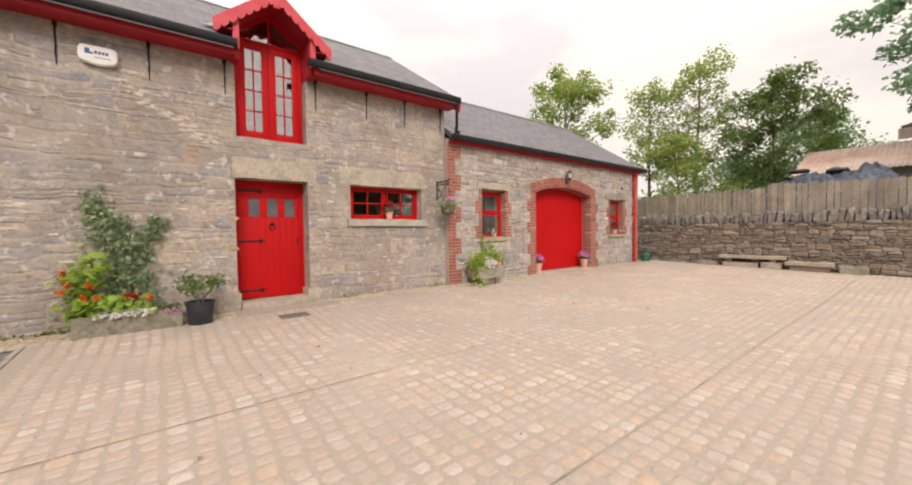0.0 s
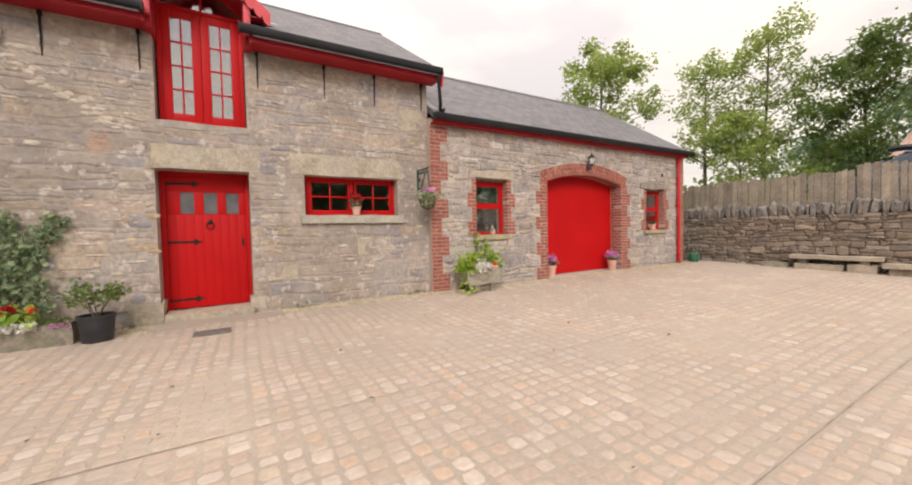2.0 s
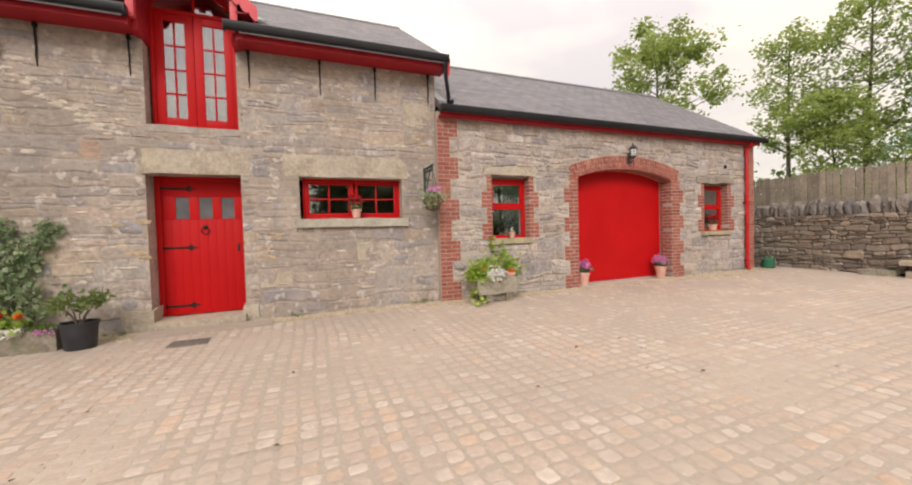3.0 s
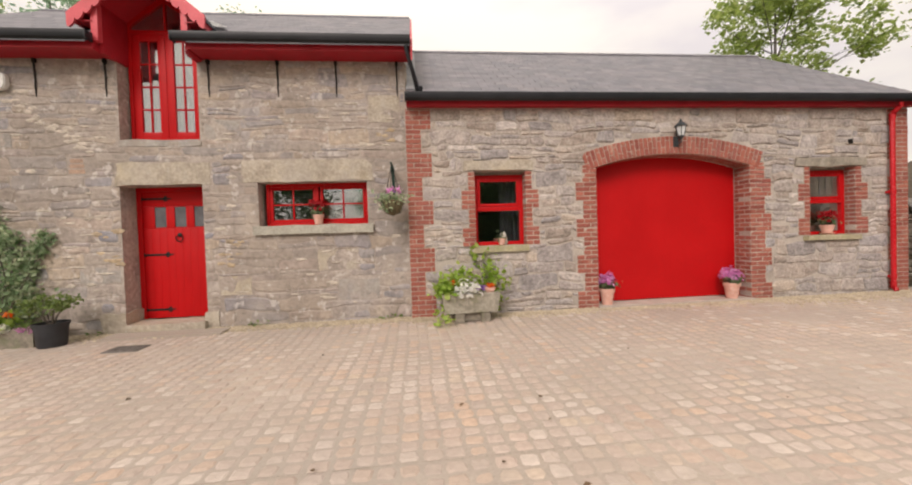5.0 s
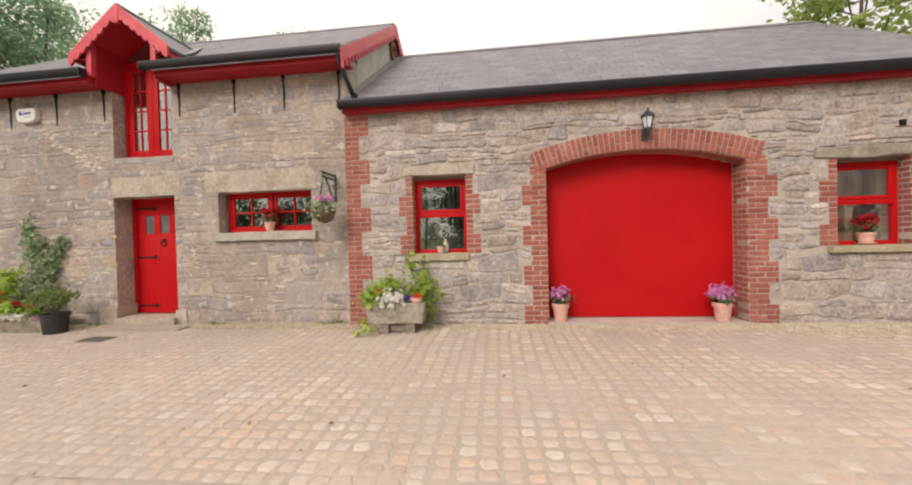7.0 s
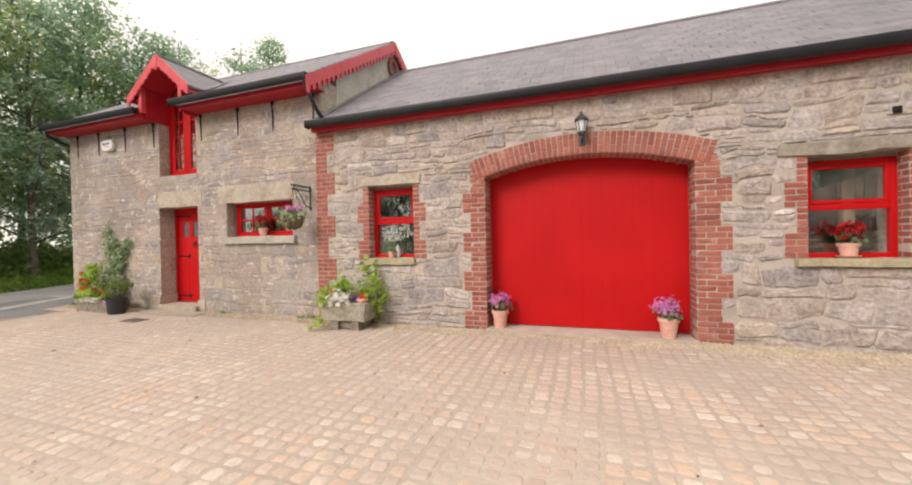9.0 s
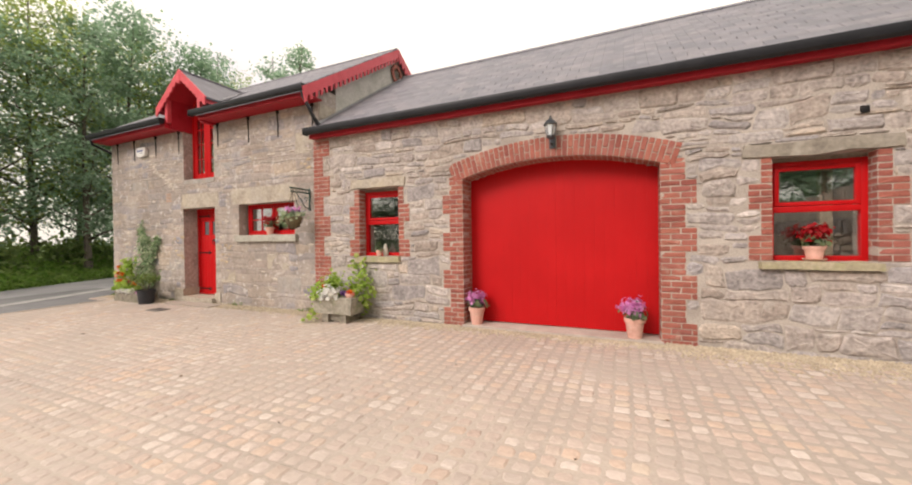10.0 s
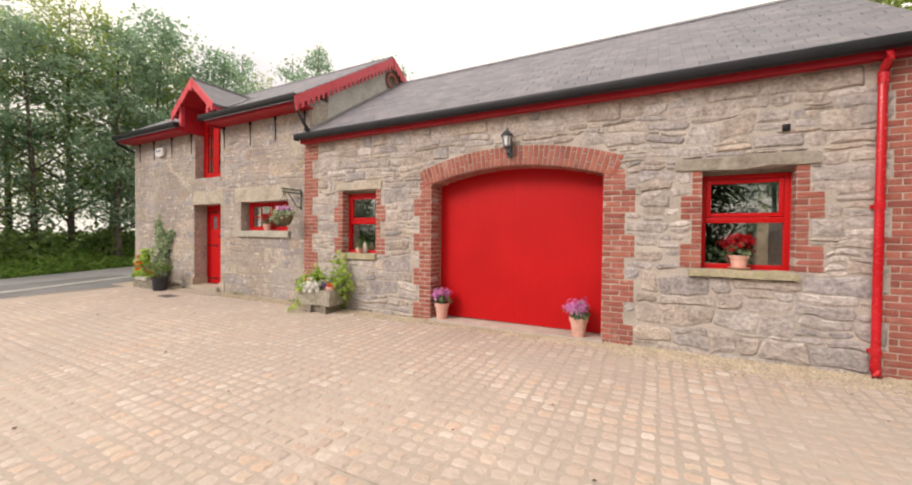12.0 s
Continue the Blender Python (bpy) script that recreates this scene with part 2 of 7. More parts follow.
M_PALE = surface("pale_concrete", [(0.31, 0.30, 0.285), (0.37, 0.36, 0.34)], 0.9, scale=3, grain=40, mottle=0.3, bump=0.4)
M_GRASS = surface("rough_grass", [(0.05, 0.10, 0.022), (0.075, 0.13, 0.03), (0.10, 0.14, 0.04)], 0.9, scale=0.7, grain=12, mottle=0.5, bump=1.0, step=0.05)
# Near-black base colour stands in for the lack of light indoors.
M_DARKROOM = surface("unlit_interior_colour", [(0.045, 0.042, 0.04), (0.06, 0.057, 0.053)], 0.9, scale=1.5)
M_TIMBER = surface("weathered_fence_timber", [(0.252, 0.216, 0.177), (0.315, 0.270, 0.217), (0.210, 0.178, 0.148), (0.347, 0.297, 0.239)], 0.9, scale=3, grain=20, mottle=0.45, bump=0.6, pieces=True)
M_GLASS = glass_mat()


# ---- building helpers ----
def part(name, bm, material, parent=None, label=""):
    me = bpy.data.meshes.new(name)
    bm.to_mesh(me)
    bm.free()
    me.set_sharp_from_angle(angle=radians(42))
    me.materials.append(material)
    ob = new(name, me)
    if parent:
        ob.parent = parent
    if label:
        ob["label"] = label
    return ob


def thing(name, label="", category="", group="", kind="", at=(0, 0, 0), turn=0.0):
    ob = new(name)
    ob.matrix_basis = pose(*at, 0, 0, turn)
    ob.empty_display_size = 0.1
    return tagged(ob, label, category, group, kind)


def box(bm, x0, x1, y0, y1, z0, z1, bevel=0.0):
    g = bmesh.ops.create_cube(bm, size=1.0)
    for v in g["verts"]:
        v.co = Vector((x0 + (v.co.x + 0.5) * (x1 - x0), y0 + (v.co.y + 0.5) * (y1 - y0), z0 + (v.co.z + 0.5) * (z1 - z0)))
    if bevel:
        edges = list({e for v in g["verts"] for e in v.link_edges})
        bmesh.ops.bevel(bm, geom=edges, offset=bevel, segments=2, affect="EDGES", profile=0.6)
    return bm


def boxes(rows, bevel=0.0):
    bm = bmesh.new()
    for r in rows:
        box(bm, *r, bevel=bevel)
    return bm


def tube(bm, points, radii, sides=10):
    """A tapered tube along points."""
    rings = []
    for i, q in enumerate(points):
        a = Vector(points[max(0, i - 1)])
        b = Vector(points[min(len(points) - 1, i + 1)])
        d = (b - a).normalized()
        u = d.cross(Vector((0, 0, 1)) if abs(d.z) < 0.9 else Vector((1, 0, 0))).normalized()
        w = d.cross(u)
        r = radii[i] if hasattr(radii, "__len__") else radii
        rings.append([bm.verts.new(Vector(q) + r * (math.cos(k * math.tau / sides) * u + math.sin(k * math.tau / sides) * w)) for k in range(sides)])
    for a, b in zip(rings, rings[1:]):
        for k in range(sides):
            f = bm.faces.new((a[k], a[(k + 1) % sides], b[(k + 1) % sides], b[k]))
            f.smooth = True
    bm.faces.new(list(reversed(rings[0])))
    bm.faces.new(rings[-1])
    return bm


def lathe(bm, profile, sides=24, centre=(0, 0, 0)):
    """A turned shape from (radius, height) pairs."""
    cx, cy, cz = centre
    rings = [[bm.verts.new((cx + r * math.cos(k * math.tau / sides), cy + r * math.sin(k * math.tau / sides), cz + z)) for k in range(sides)] for r, z in profile]
    for a, b in zip(rings, rings[1:]):
        for k in range(sides):
            f = bm.faces.new((a[k], a[(k + 1) % sides], b[(k + 1) % sides], b[k]))
            f.smooth = True
    bm.faces.new(list(reversed(rings[0])))
    bm.faces.new(rings[-1])
    return bm


def prism(bm, outline, y0, y1):
    """An outline of (x, z) pairs drawn out from y0 to y1."""
    a = [bm.verts.new((x, y0, z)) for x, z in outline]
    b = [bm.verts.new((x, y1, z)) for x, z in outline]
    bm.faces.new(a)
    bm.faces.new(list(reversed(b)))
    for i in range(len(a)):
        j = (i + 1) % len(a)
        bm.faces.new((a[j], a[i], b[i], b[j]))
    bmesh.ops.recalc_face_normals(bm, faces=bm.faces)
    return bm


def wall_panel(bm, x0, x1, z0, z1, y0, y1, holes):
    """A thick wall along x with openings that go through it."""
    xs = sorted({x0, x1, *[h[0] for h in holes], *[h[1] for h in holes]})
    zs = sorted({z0, z1, *[h[2] for h in holes], *[h[3] for h in holes]})
    xs, zs = [x for x in xs if x0 <= x <= x1], [z for z in zs if z0 <= z <= z1]
    solid = [[not any(h[0] < (a + b) / 2 < h[1] and h[2] < (c + d) / 2 < h[3] for h in holes) for c, d in zip(zs, zs[1:])] for a, b in zip(xs, xs[1:])]
    ni, nj = len(xs) - 1, len(zs) - 1
    cache = {}

    def v(x, y, z):
        k = (round(x, 4), round(y, 4), round(z, 4))
        if k not in cache:
            cache[k] = bm.verts.new(k)
        return cache[k]
    for i in range(ni):
        for j in range(nj):
            if not solid[i][j]:
                continue
            a, b, c, d = xs[i], xs[i + 1], zs[j], zs[j + 1]
            bm.faces.new((v(a, y0, c), v(b, y0, c), v(b, y0, d), v(a, y0, d)))
            bm.faces.new((v(b, y1, c), v(a, y1, c), v(a, y1, d), v(b, y1, d)))
            if i == 0 or not solid[i - 1][j]:
                bm.faces.new((v(a, y1, c), v(a, y0, c), v(a, y0, d), v(a, y1, d)))
            if i == ni - 1 or not solid[i + 1][j]:
                bm.faces.new((v(b, y0, c), v(b, y1, c), v(b, y1, d), v(b, y0, d)))
            if j == 0 or not solid[i][j - 1]:
                bm.faces.new((v(a, y1, c), v(b, y1, c), v(b, y0, c), v(a, y0, c)))
            if j == nj - 1 or not solid[i][j + 1]:
                bm.faces.new((v(a, y0, d), v(b, y0, d), v(b, y1, d), v(a, y1, d)))
    return bm


def piece_mesh(name, seed, material, cut=0.18, wobble=0.05, inset=0.08, face=0.3):
    """One unit stone: front towards -y, back open, outline with cut corners."""
    r = random.Random(seed)
    c = [(cut * r.uniform(0.25, 1.25), cut * r.uniform(0.6, 2.2)) for _ in range(4)]
    mid = cut > 0.1
    base = [(-0.5 + c[0][0], -0.5)] + ([(r.uniform(-0.2, 0.2), -0.5 - wobble * 0.5)] if mid else []) + [(0.5 - c[1][0], -0.5), (0.5, -0.5 + c[1][1]), (0.5, 0.5 - c[2][1]), (0.5 - c[2][0], 0.5)]
    base += ([(r.uniform(-0.2, 0.2), 0.5 + wobble * 0.5)] if mid else []) + [(-0.5 + c[3][0], 0.5), (-0.5, 0.5 - c[3][1]), (-0.5, -0.5 + c[0][1])]
    base = [(x + r.uniform(-wobble, wobble) * 0.5, z + r.uniform(-wobble, wobble)) for x, z in base]
    n = len(base)
    ring0 = [(x, 0.5, z) for x, z in base]
    ring1 = [(x, -0.5 + face, z) for x, z in base]
    ring2 = [(x * (1 - 2 * inset), -0.5 + r.uniform(-0.25, 0.35) * face, z * (1 - 2 * inset * 1.6)) for x, z in base]
    verts = ring0 + ring1 + ring2 + [(r.uniform(-0.1, 0.1), -0.5 - 0.15 * face, r.uniform(-0.1, 0.1))]
    faces = []
    for k in range(n):
        j = (k + 1) % n
        faces += [(k, j, n + j, n + k), (n + k, n + j, 2 * n + j, 2 * n + k), (2 * n + k, 2 * n + j, 3 * n)]
    me = bpy.data.meshes.new(name)
    me.from_pydata(verts, [], faces)
    me.materials.append(material)
    return me


def lay(parent, name, kinds, places, near=300, rest=None):
    """Pieces: the first ones as objects of their own, the others joined."""
    for i, (k, m) in enumerate(places[:near]):
        ob = new(name, kinds[k % len(kinds)])
        ob.matrix_basis = m
        ob.parent = parent
    more = places[near:]
    if not more:
        return
    arrays = []
    for me in kinds:
        co = np.empty(len(me.vertices) * 3)
        me.vertices.foreach_get("co", co)
        arrays.append((np.c_[co.reshape(-1, 3), np.ones(len(me.vertices))], [tuple(p.vertices) for p in me.polygons]))
    verts, faces, at = [], [], 0
    for k, m in more:
        co, fs = arrays[k % len(kinds)]
        verts.append((co @ np.array(m).T)[:, :3])
        faces += [tuple(v + at for v in f) for f in fs]
        at += len(co)
    me = bpy.data.meshes.new(rest or name + "s")
    me.from_pydata(np.concatenate(verts).tolist(), [], faces)
    me.materials.append(kinds[0].materials[0])
    ob = new(rest or name + "s", me)
    ob.parent = parent
    ob["kind"] = "stuff"


def courses(x0, x1, z0, z1, heights, widths, seed, sway=0.03):
    """Random rubble: swaying courses of uneven height, some stones split into two thin ones. Gives rectangles and their slope."""
    r = random.Random(seed)
    levels = [z0]
    while levels[-1] < z1:
        levels.append(levels[-1] + r.uniform(*heights))
    k = (z1 - z0) / (levels[-1] - z0)
    levels = [z0 + (z - z0) * k for z in levels]

    def line(j, x):
        if j == 0 or j == len(levels) - 1:
            return levels[j]
        return levels[j] + sway * noise.noise(Vector((x * 0.9, j * 5.3, seed)))
    out = []
    for j in range(len(levels) - 1):
        h = levels[j + 1] - levels[j]
        x = x0 - r.uniform(0, widths[0])
        while x < x1 - 0.03:
            w = r.uniform(*widths) * (0.7 + 0.3 * h / heights[0] * 0.5)
            a, b = max(x, x0), min(x + w, x1)
            x += w
            if b - a < 0.05:
                continue
            c, d = line(j, (a + b) / 2), line(j + 1, (a + b) / 2)
            slope = math.atan2(line(j, b) + line(j + 1, b) - line(j, a) - line(j + 1, a), 2 * (b - a))
            if h > heights[0] * 1.5 and r.random() < 0.35:
                m = c + (d - c) * r.uniform(0.38, 0.62)
                if r.random() < 0.5:
                    out += [(a, b, c, m, slope), (a, b, m, d, slope)]
                else:
                    s = a + (b - a) * r.uniform(0.35, 0.65)
                    out += [(a, b, c, m, slope), (a, s, m, d, slope), (s, b, m, d, slope)]
            else:
                out.append((a, b, c, d, slope))
    return out


def clear_of(rect, holes, least=0.05):
    """A rectangle cut back by the holes, or nothing where too little is left."""
    a, b, c, d = rect
    for h0, h1, k0, k1 in holes:
        if a < h1 and b > h0 and c < k1 and d > k0:
            cuts = [(h0 - a, 0), (b - h1, 1), (k0 - c, 2), (d - k1, 3)]
            gain, which = max((g * (d - c if w < 2 else b - a), w) for g, w in cuts)
            if gain <= 0:
                return None
            if which == 0:
                b = h0
            elif which == 1:
                a = h1
            elif which == 2:
                d = k0
            else:
                c = k1
    return (a, b, c, d) if b - a > least and d - c > least * 0.6 else None


def ground_z(x, y):
    return 0.085 + 0.004 * x + 0.019 * y


# ---- plan ----
YL, YR = 7.17, 7.06               # faces of the tall and of the low building
XL0, XL1, XR1 = -2.15, 5.30, 14.22
DOOR = (1.00, 2.17, 0.10, 2.45)
HAY = (1.04, 2.17, 3.12, 4.60)
WIN_1 = (2.98, 4.64, 1.77, 2.45)
WIN_2 = (6.35, 7.18, 1.35, 2.56)
WIN_3 = (12.27, 13.16, 1.33, 2.54)
GATE = (8.38, 11.13, 0.10, 2.79)
SPRING, CROWN = 2.58, 2.79
WT = 0.5


def arch_z(x):
    half, rise = (GATE[1] - GATE[0]) / 2, CROWN - SPRING
    rad = (half * half + rise * rise) / (2 * rise)
    return CROWN - rad + math.sqrt(max(0, rad * rad - (x - (GATE[0] + GATE[1]) / 2) ** 2))


# ---- ground ----
def big_ground():
    bm = bmesh.new()
    n, size = 24, 1500.0
    ring = [-size, -300, -90, -45] + [-30 + 5 * i for i in range(13)] + [45, 90, 300, size]
    grid = {}
    for i, x in enumerate(ring):
        for j, y in enumerate(ring):
            cx, cy = max(-14, min(30, x)), max(-10, min(30, y))
            grid[i, j] = bm.verts.new((x, y, ground_z(cx, cy) - 0.10))
    for i in range(len(ring) - 1):
        for j in range(len(ring) - 1):
            bm.faces.new((grid[i, j], grid[i + 1, j], grid[i + 1, j + 1], grid[i, j + 1]))
    return bm


tagged(part("ground", big_ground(), M_GRASS), "rough grass and earth around the yard", "ground", kind="structure")


def slab(name, outline, material, lift=0.0, thick=0.15):
    """A sheet over an outline of (x, y) that follows the ground, with thickness."""
    bm = bmesh.new()
    top = [bm.verts.new((x, y, ground_z(x, y) + lift)) for x, y in outline]
    low = [bm.verts.new((x, y, ground_z(x, y) + lift - thick)) for x, y in outline]
    bm.faces.new(top)
    bm.faces.new(list(reversed(low)))
    for i in range(len(top)):
        j = (i + 1) % len(top)
        bm.faces.new((top[j], top[i], low[i], low[j]))
    bmesh.ops.recalc_face_normals(bm, faces=bm.faces)
    return part(name, bm, material)


YARD_X0, YARD_X1, YARD_Y0 = -1.28, 15.35, -3.2
yard = tagged(slab("pavement", [(YARD_X0, YARD_Y0), (YARD_X1, YARD_Y0), (YARD_X1, 7.3), (XL0, 7.3), (XL0, 6.66), (YARD_X0, 6.66)], M_JOINT), "sandy joints and bed of the cobbled yard", "paving", kind="structure")
apron = tagged(slab("road_apron", [(-3.6, -14.0), (YARD_X0, -14.0), (YARD_X0, 6.655), (XL0, 6.655), (XL0 - 0.01, 8.0), (-5.2, 8.0)], M_TARMACDARK, -0.03), "dark tarmac strip between yard and road", "tarmac", kind="structure")
tagged(slab("yard_behind", [(YARD_X0, -14.0), (YARD_X1, -14.0), (YARD_X1, YARD_Y0), (YARD_X0, YARD_Y0)], M_JOINT, -0.004), "plain sandy yard ground behind the cobbles", "yard", kind="structure")


# ---- tall building ----
def gable_wall(bm, x0, x1, y0, y1, z0, ze, yr, zr):
    a = [(y0, z0), (y1, z0), (y1, ze), (yr, zr), (y0, ze)]
    p = [bm.verts.new((x0, y, z)) for y, z in a]
    q = [bm.verts.new((x1, y, z)) for y, z in a]
    bm.faces.new(p)
    bm.faces.new(list(reversed(q)))
    for i in range(5):
        j = (i + 1) % 5
        bm.faces.new((p[j], p[i], q[i], q[j]))
    bmesh.ops.recalc_face_normals(bm, faces=bm.faces)
    return bm


HE_Y, HE_Z, HR_Y, HR_Z = 6.72, 4.46, 9.88, 6.52       # eave and ridge of the tall roof
LE_Y, LE_Z, LR_Y, LR_Z = 6.86, 3.70, 10.2, 5.91       # eave and ridge of the low roof
tan_h = (HR_Z - HE_Z) / (HR_Y - HE_Y)
tan_l = (LR_Z - LE_Z) / (LR_Y - LE_Y)

bm = bmesh.new()
wall_panel(bm, XL0, XL1, 0.0, 4.62, YL, YL + WT, [DOOR, (HAY[0], HAY[1], HAY[2], 4.9), WIN_1])
wall_tall = tagged(part("wall_tall_front", bm, M_MORTAR_OLD), "old rubble stone front wall of the tall barn", "wall", kind="structure")
G_EAVE = HE_Z + tan_h * (YL + WT + 0.005 - HE_Y) - 0.105
bm = gable_wall(bmesh.new(), XL1 - 0.25, XL1, YL + WT + 0.005, 2 * HR_Y - YL - WT - 0.005, 0.0, G_EAVE, HR_Y, HR_Z - 0.105)
tagged(part("wall_tall_gable", bm, M_RENDER), "cement rendered gable of the tall barn", "wall", kind="structure")
bm = gable_wall(bmesh.new(), XL0 + 0.002, XL0 + 0.5, YL + WT + 0.005, 2 * HR_Y - YL - WT - 0.005, 0.0, G_EAVE, HR_Y, HR_Z - 0.105)
tagged(part("wall_tall_west", bm, M_MORTAR_OLD), "rubble stone end wall of the tall barn", "wall", kind="structure")
tagged(part("wall_tall_back", boxes([(XL0 + 0.003, XL1 - 0.003, 2 * HR_Y - YL - WT, 2 * HR_Y - YL, 0.0, 4.62)]), M_MORTAR_OLD), "rubble stone back wall of the tall barn", "wall", kind="structure")
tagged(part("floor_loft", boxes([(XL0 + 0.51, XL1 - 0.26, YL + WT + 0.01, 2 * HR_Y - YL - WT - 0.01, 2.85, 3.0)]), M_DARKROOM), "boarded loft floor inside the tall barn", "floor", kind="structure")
tagged(part("floor_tall", boxes([(XL0 + 0.51, XL1 - 0.26, YL + WT + 0.01, 2 * HR_Y - YL - WT - 0.01, 0.1, 0.3)]), M_DARKROOM), "floor inside the tall barn, coloured dark as if unlit", "floor", kind="structure")

# ---- low building ----
bm = bmesh.new()
wall_panel(bm, XL1 + 0.3, XR1, 0.0, 3.66, YR, YR + WT, [WIN_2, WIN_3, GATE])
for side in (0, 1):
    xs = [GATE[0] + (GATE[1] - GATE[0]) * (i / 24) for i in range(0, 13)] if side == 0 else [GATE[0] + (GATE[1] - GATE[0]) * (i / 24) for i in range(12, 25)]
    out = [(x, arch_z(x)) for x in xs] + ([(xs[-1], CROWN + 0.001), (xs[0], CROWN + 0.001)])
    prism(bm, out, YR, YR + WT)
wall_low = tagged(part("wall_low_front", bm, M_MORTAR_NEW), "pale pointed rubble front wall of the low garage", "wall", kind="structure")
tagged(part("wall_low_strip", boxes([(XL1 - 0.02, XL1 + 0.299, YR, YL - 0.002, 0.0, 3.66), (XL1 + 0.003, XL1 + 0.299, YL - 0.001, YR + WT, 0.0, 3.66)]), M_BRICKMORTAR), "brick quoin backing where the two buildings meet", "wall", kind="structure")
bm = gable_wall(bmesh.new(), XR1 - 0.45, XR1 - 0.002, YR + WT + 0.005, 2 * LR_Y - YR, 0.0, 3.66, LR_Y, 3.66 + tan_l * (LR_Y - YR - WT) + 0.1)
tagged(part("wall_low_gable", bm, M_MORTAR_NEW), "pale pointed rubble end wall of the garage", "wall", kind="structure")
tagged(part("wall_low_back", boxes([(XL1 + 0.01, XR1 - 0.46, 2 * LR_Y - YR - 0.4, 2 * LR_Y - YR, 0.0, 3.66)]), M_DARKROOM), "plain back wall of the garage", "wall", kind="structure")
tagged(part("floor_low", boxes([(XL1 + 0.01, XR1 - 0.46, YR + WT + 0.01, 2 * LR_Y - YR - 0.41, 0.05, 0.25)]), M_DARKROOM), "concrete floor inside the garage, coloured dark as if unlit", "floor", kind="structure")


# ---- roofs ----
def roof_sheet(name, x0, x1, ye, ze, yr, zr, thick=0.10, label=""):
    bm = bmesh.new()
    yb = 2 * yr - ye
    out = [(ye, ze), (yr, zr), (yb, ze), (yb, ze - thick), (yr, zr - thick), (ye, ze - thick)]
    p = [bm.verts.new((x0, y, z)) for y, z in out]
    q = [bm.verts.new((x1, y, z)) for y, z in out]
    for i in range(6):
        j = (i + 1) % 6
        bm.faces.new((p[i], p[j], q[j], q[i]))
    for r in (p, q):
        bm.faces.new((r[0], r[1], r[4], r[5]))
        bm.faces.new((r[1], r[2], r[3], r[4]))
    bmesh.ops.recalc_face_normals(bm, faces=bm.faces)
    return tagged(part(name, bm, M_SLATE), label, "roof", kind="structure")


roof_low = roof_sheet("roof_low", XL1 + 0.006, XR1 + 0.10, LE_Y, LE_Z, LR_Y, LR_Z, label="grey slate roof of the low garage")
roof_tall = roof_sheet("roof_tall_west", XL0 - 0.12, 0.98, HE_Y, HE_Z, HR_Y, HR_Z, label="grey slate roof of the tall barn beside the dormer")
roof_tall_e = roof_sheet("roof_tall_east", 2.28, XL1 + 0.10, HE_Y, HE_Z, HR_Y, HR_Z, label="grey slate roof of the tall barn up to its gable")
DY = HE_Y + 1.05
roof_mid = roof_sheet("roof_tall_mid", 0.981, 2.279, DY, HE_Z + tan_h * (DY - HE_Y), HR_Y, HR_Z, label="grey slate roof of the tall barn behind the dormer")
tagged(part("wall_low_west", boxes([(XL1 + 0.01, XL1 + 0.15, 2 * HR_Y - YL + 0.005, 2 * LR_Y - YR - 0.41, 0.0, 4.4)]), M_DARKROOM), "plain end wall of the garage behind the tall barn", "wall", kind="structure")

# ---- eaves, gutters and pipes ----
M_PIPE_RED = surface("glossy_red_pipe", [(0.48, 0.008, 0.014), (0.54, 0.012, 0.02)], 0.25, scale=2, grain=30, mottle=0.08, bump=0.03)


def gutter(x0, x1, y, z, label):
    """Half-round gutter with a lip, end caps and a roll at its edge."""
    g = thing("gutter", label, "gutter")
    bm = bmesh.new()
    prof = [(-0.062, 0.075), (-0.068, 0.03), (-0.05, -0.02), (0.0, -0.045), (0.05, -0.02), (0.062, 0.03), (0.062, 0.06), (0.05, 0.06), (0.045, 0.03), (0.0, -0.025), (-0.048, 0.0), (-0.05, 0.075)]
    a = [bm.verts.new((x0, y + p, z + q)) for p, q in prof]
    b = [bm.verts.new((x1, y + p, z + q)) for p, q in prof]
    for i in range(len(prof)):
        j = (i + 1) % len(prof)
        bm.faces.new((a[i], a[j], b[j], b[i]))
    bm.faces.new(a)
    bm.faces.new(list(reversed(b)))
    bmesh.ops.recalc_face_normals(bm, faces=bm.faces)
    part("trough", bm, M_BLACK, g)
    for xe in (x0, x1):
        part("end_cap", boxes([(xe - 0.008, xe + 0.008, y - 0.07, y + 0.065, z - 0.05, z + 0.078)], 0.004), M_BLACK, g)
    return g


gutter(XL0 - 0.12, 1.02, HE_Y + 0.01, HE_Z - 0.035, "black plastic gutter along the tall barn eave")
gutter(2.10, XL1 + 0.10, HE_Y + 0.01, HE_Z - 0.035, "black plastic gutter along the tall barn eave")
gutter(XL1 + 0.0, XR1 + 0.12, LE_Y - 0.02, LE_Z - 0.06, "black plastic gutter along the garage eave")


def eave(name, x0, x1, y, z0, z1, wall_y, label):
    f = thing(name, label, "eave", kind="structure")
    part("fascia", boxes([(x0, x1, y, y + 0.025, z0, z1)], 0.003), M_EAVE, f)
    if wall_y - y > 0.1:
        part("soffit", boxes([(x0 + 0.002, x1 - 0.002, y + 0.027, wall_y - 0.003, z0 + 0.01, z0 + 0.03)]), M_EAVE, f)
    return f


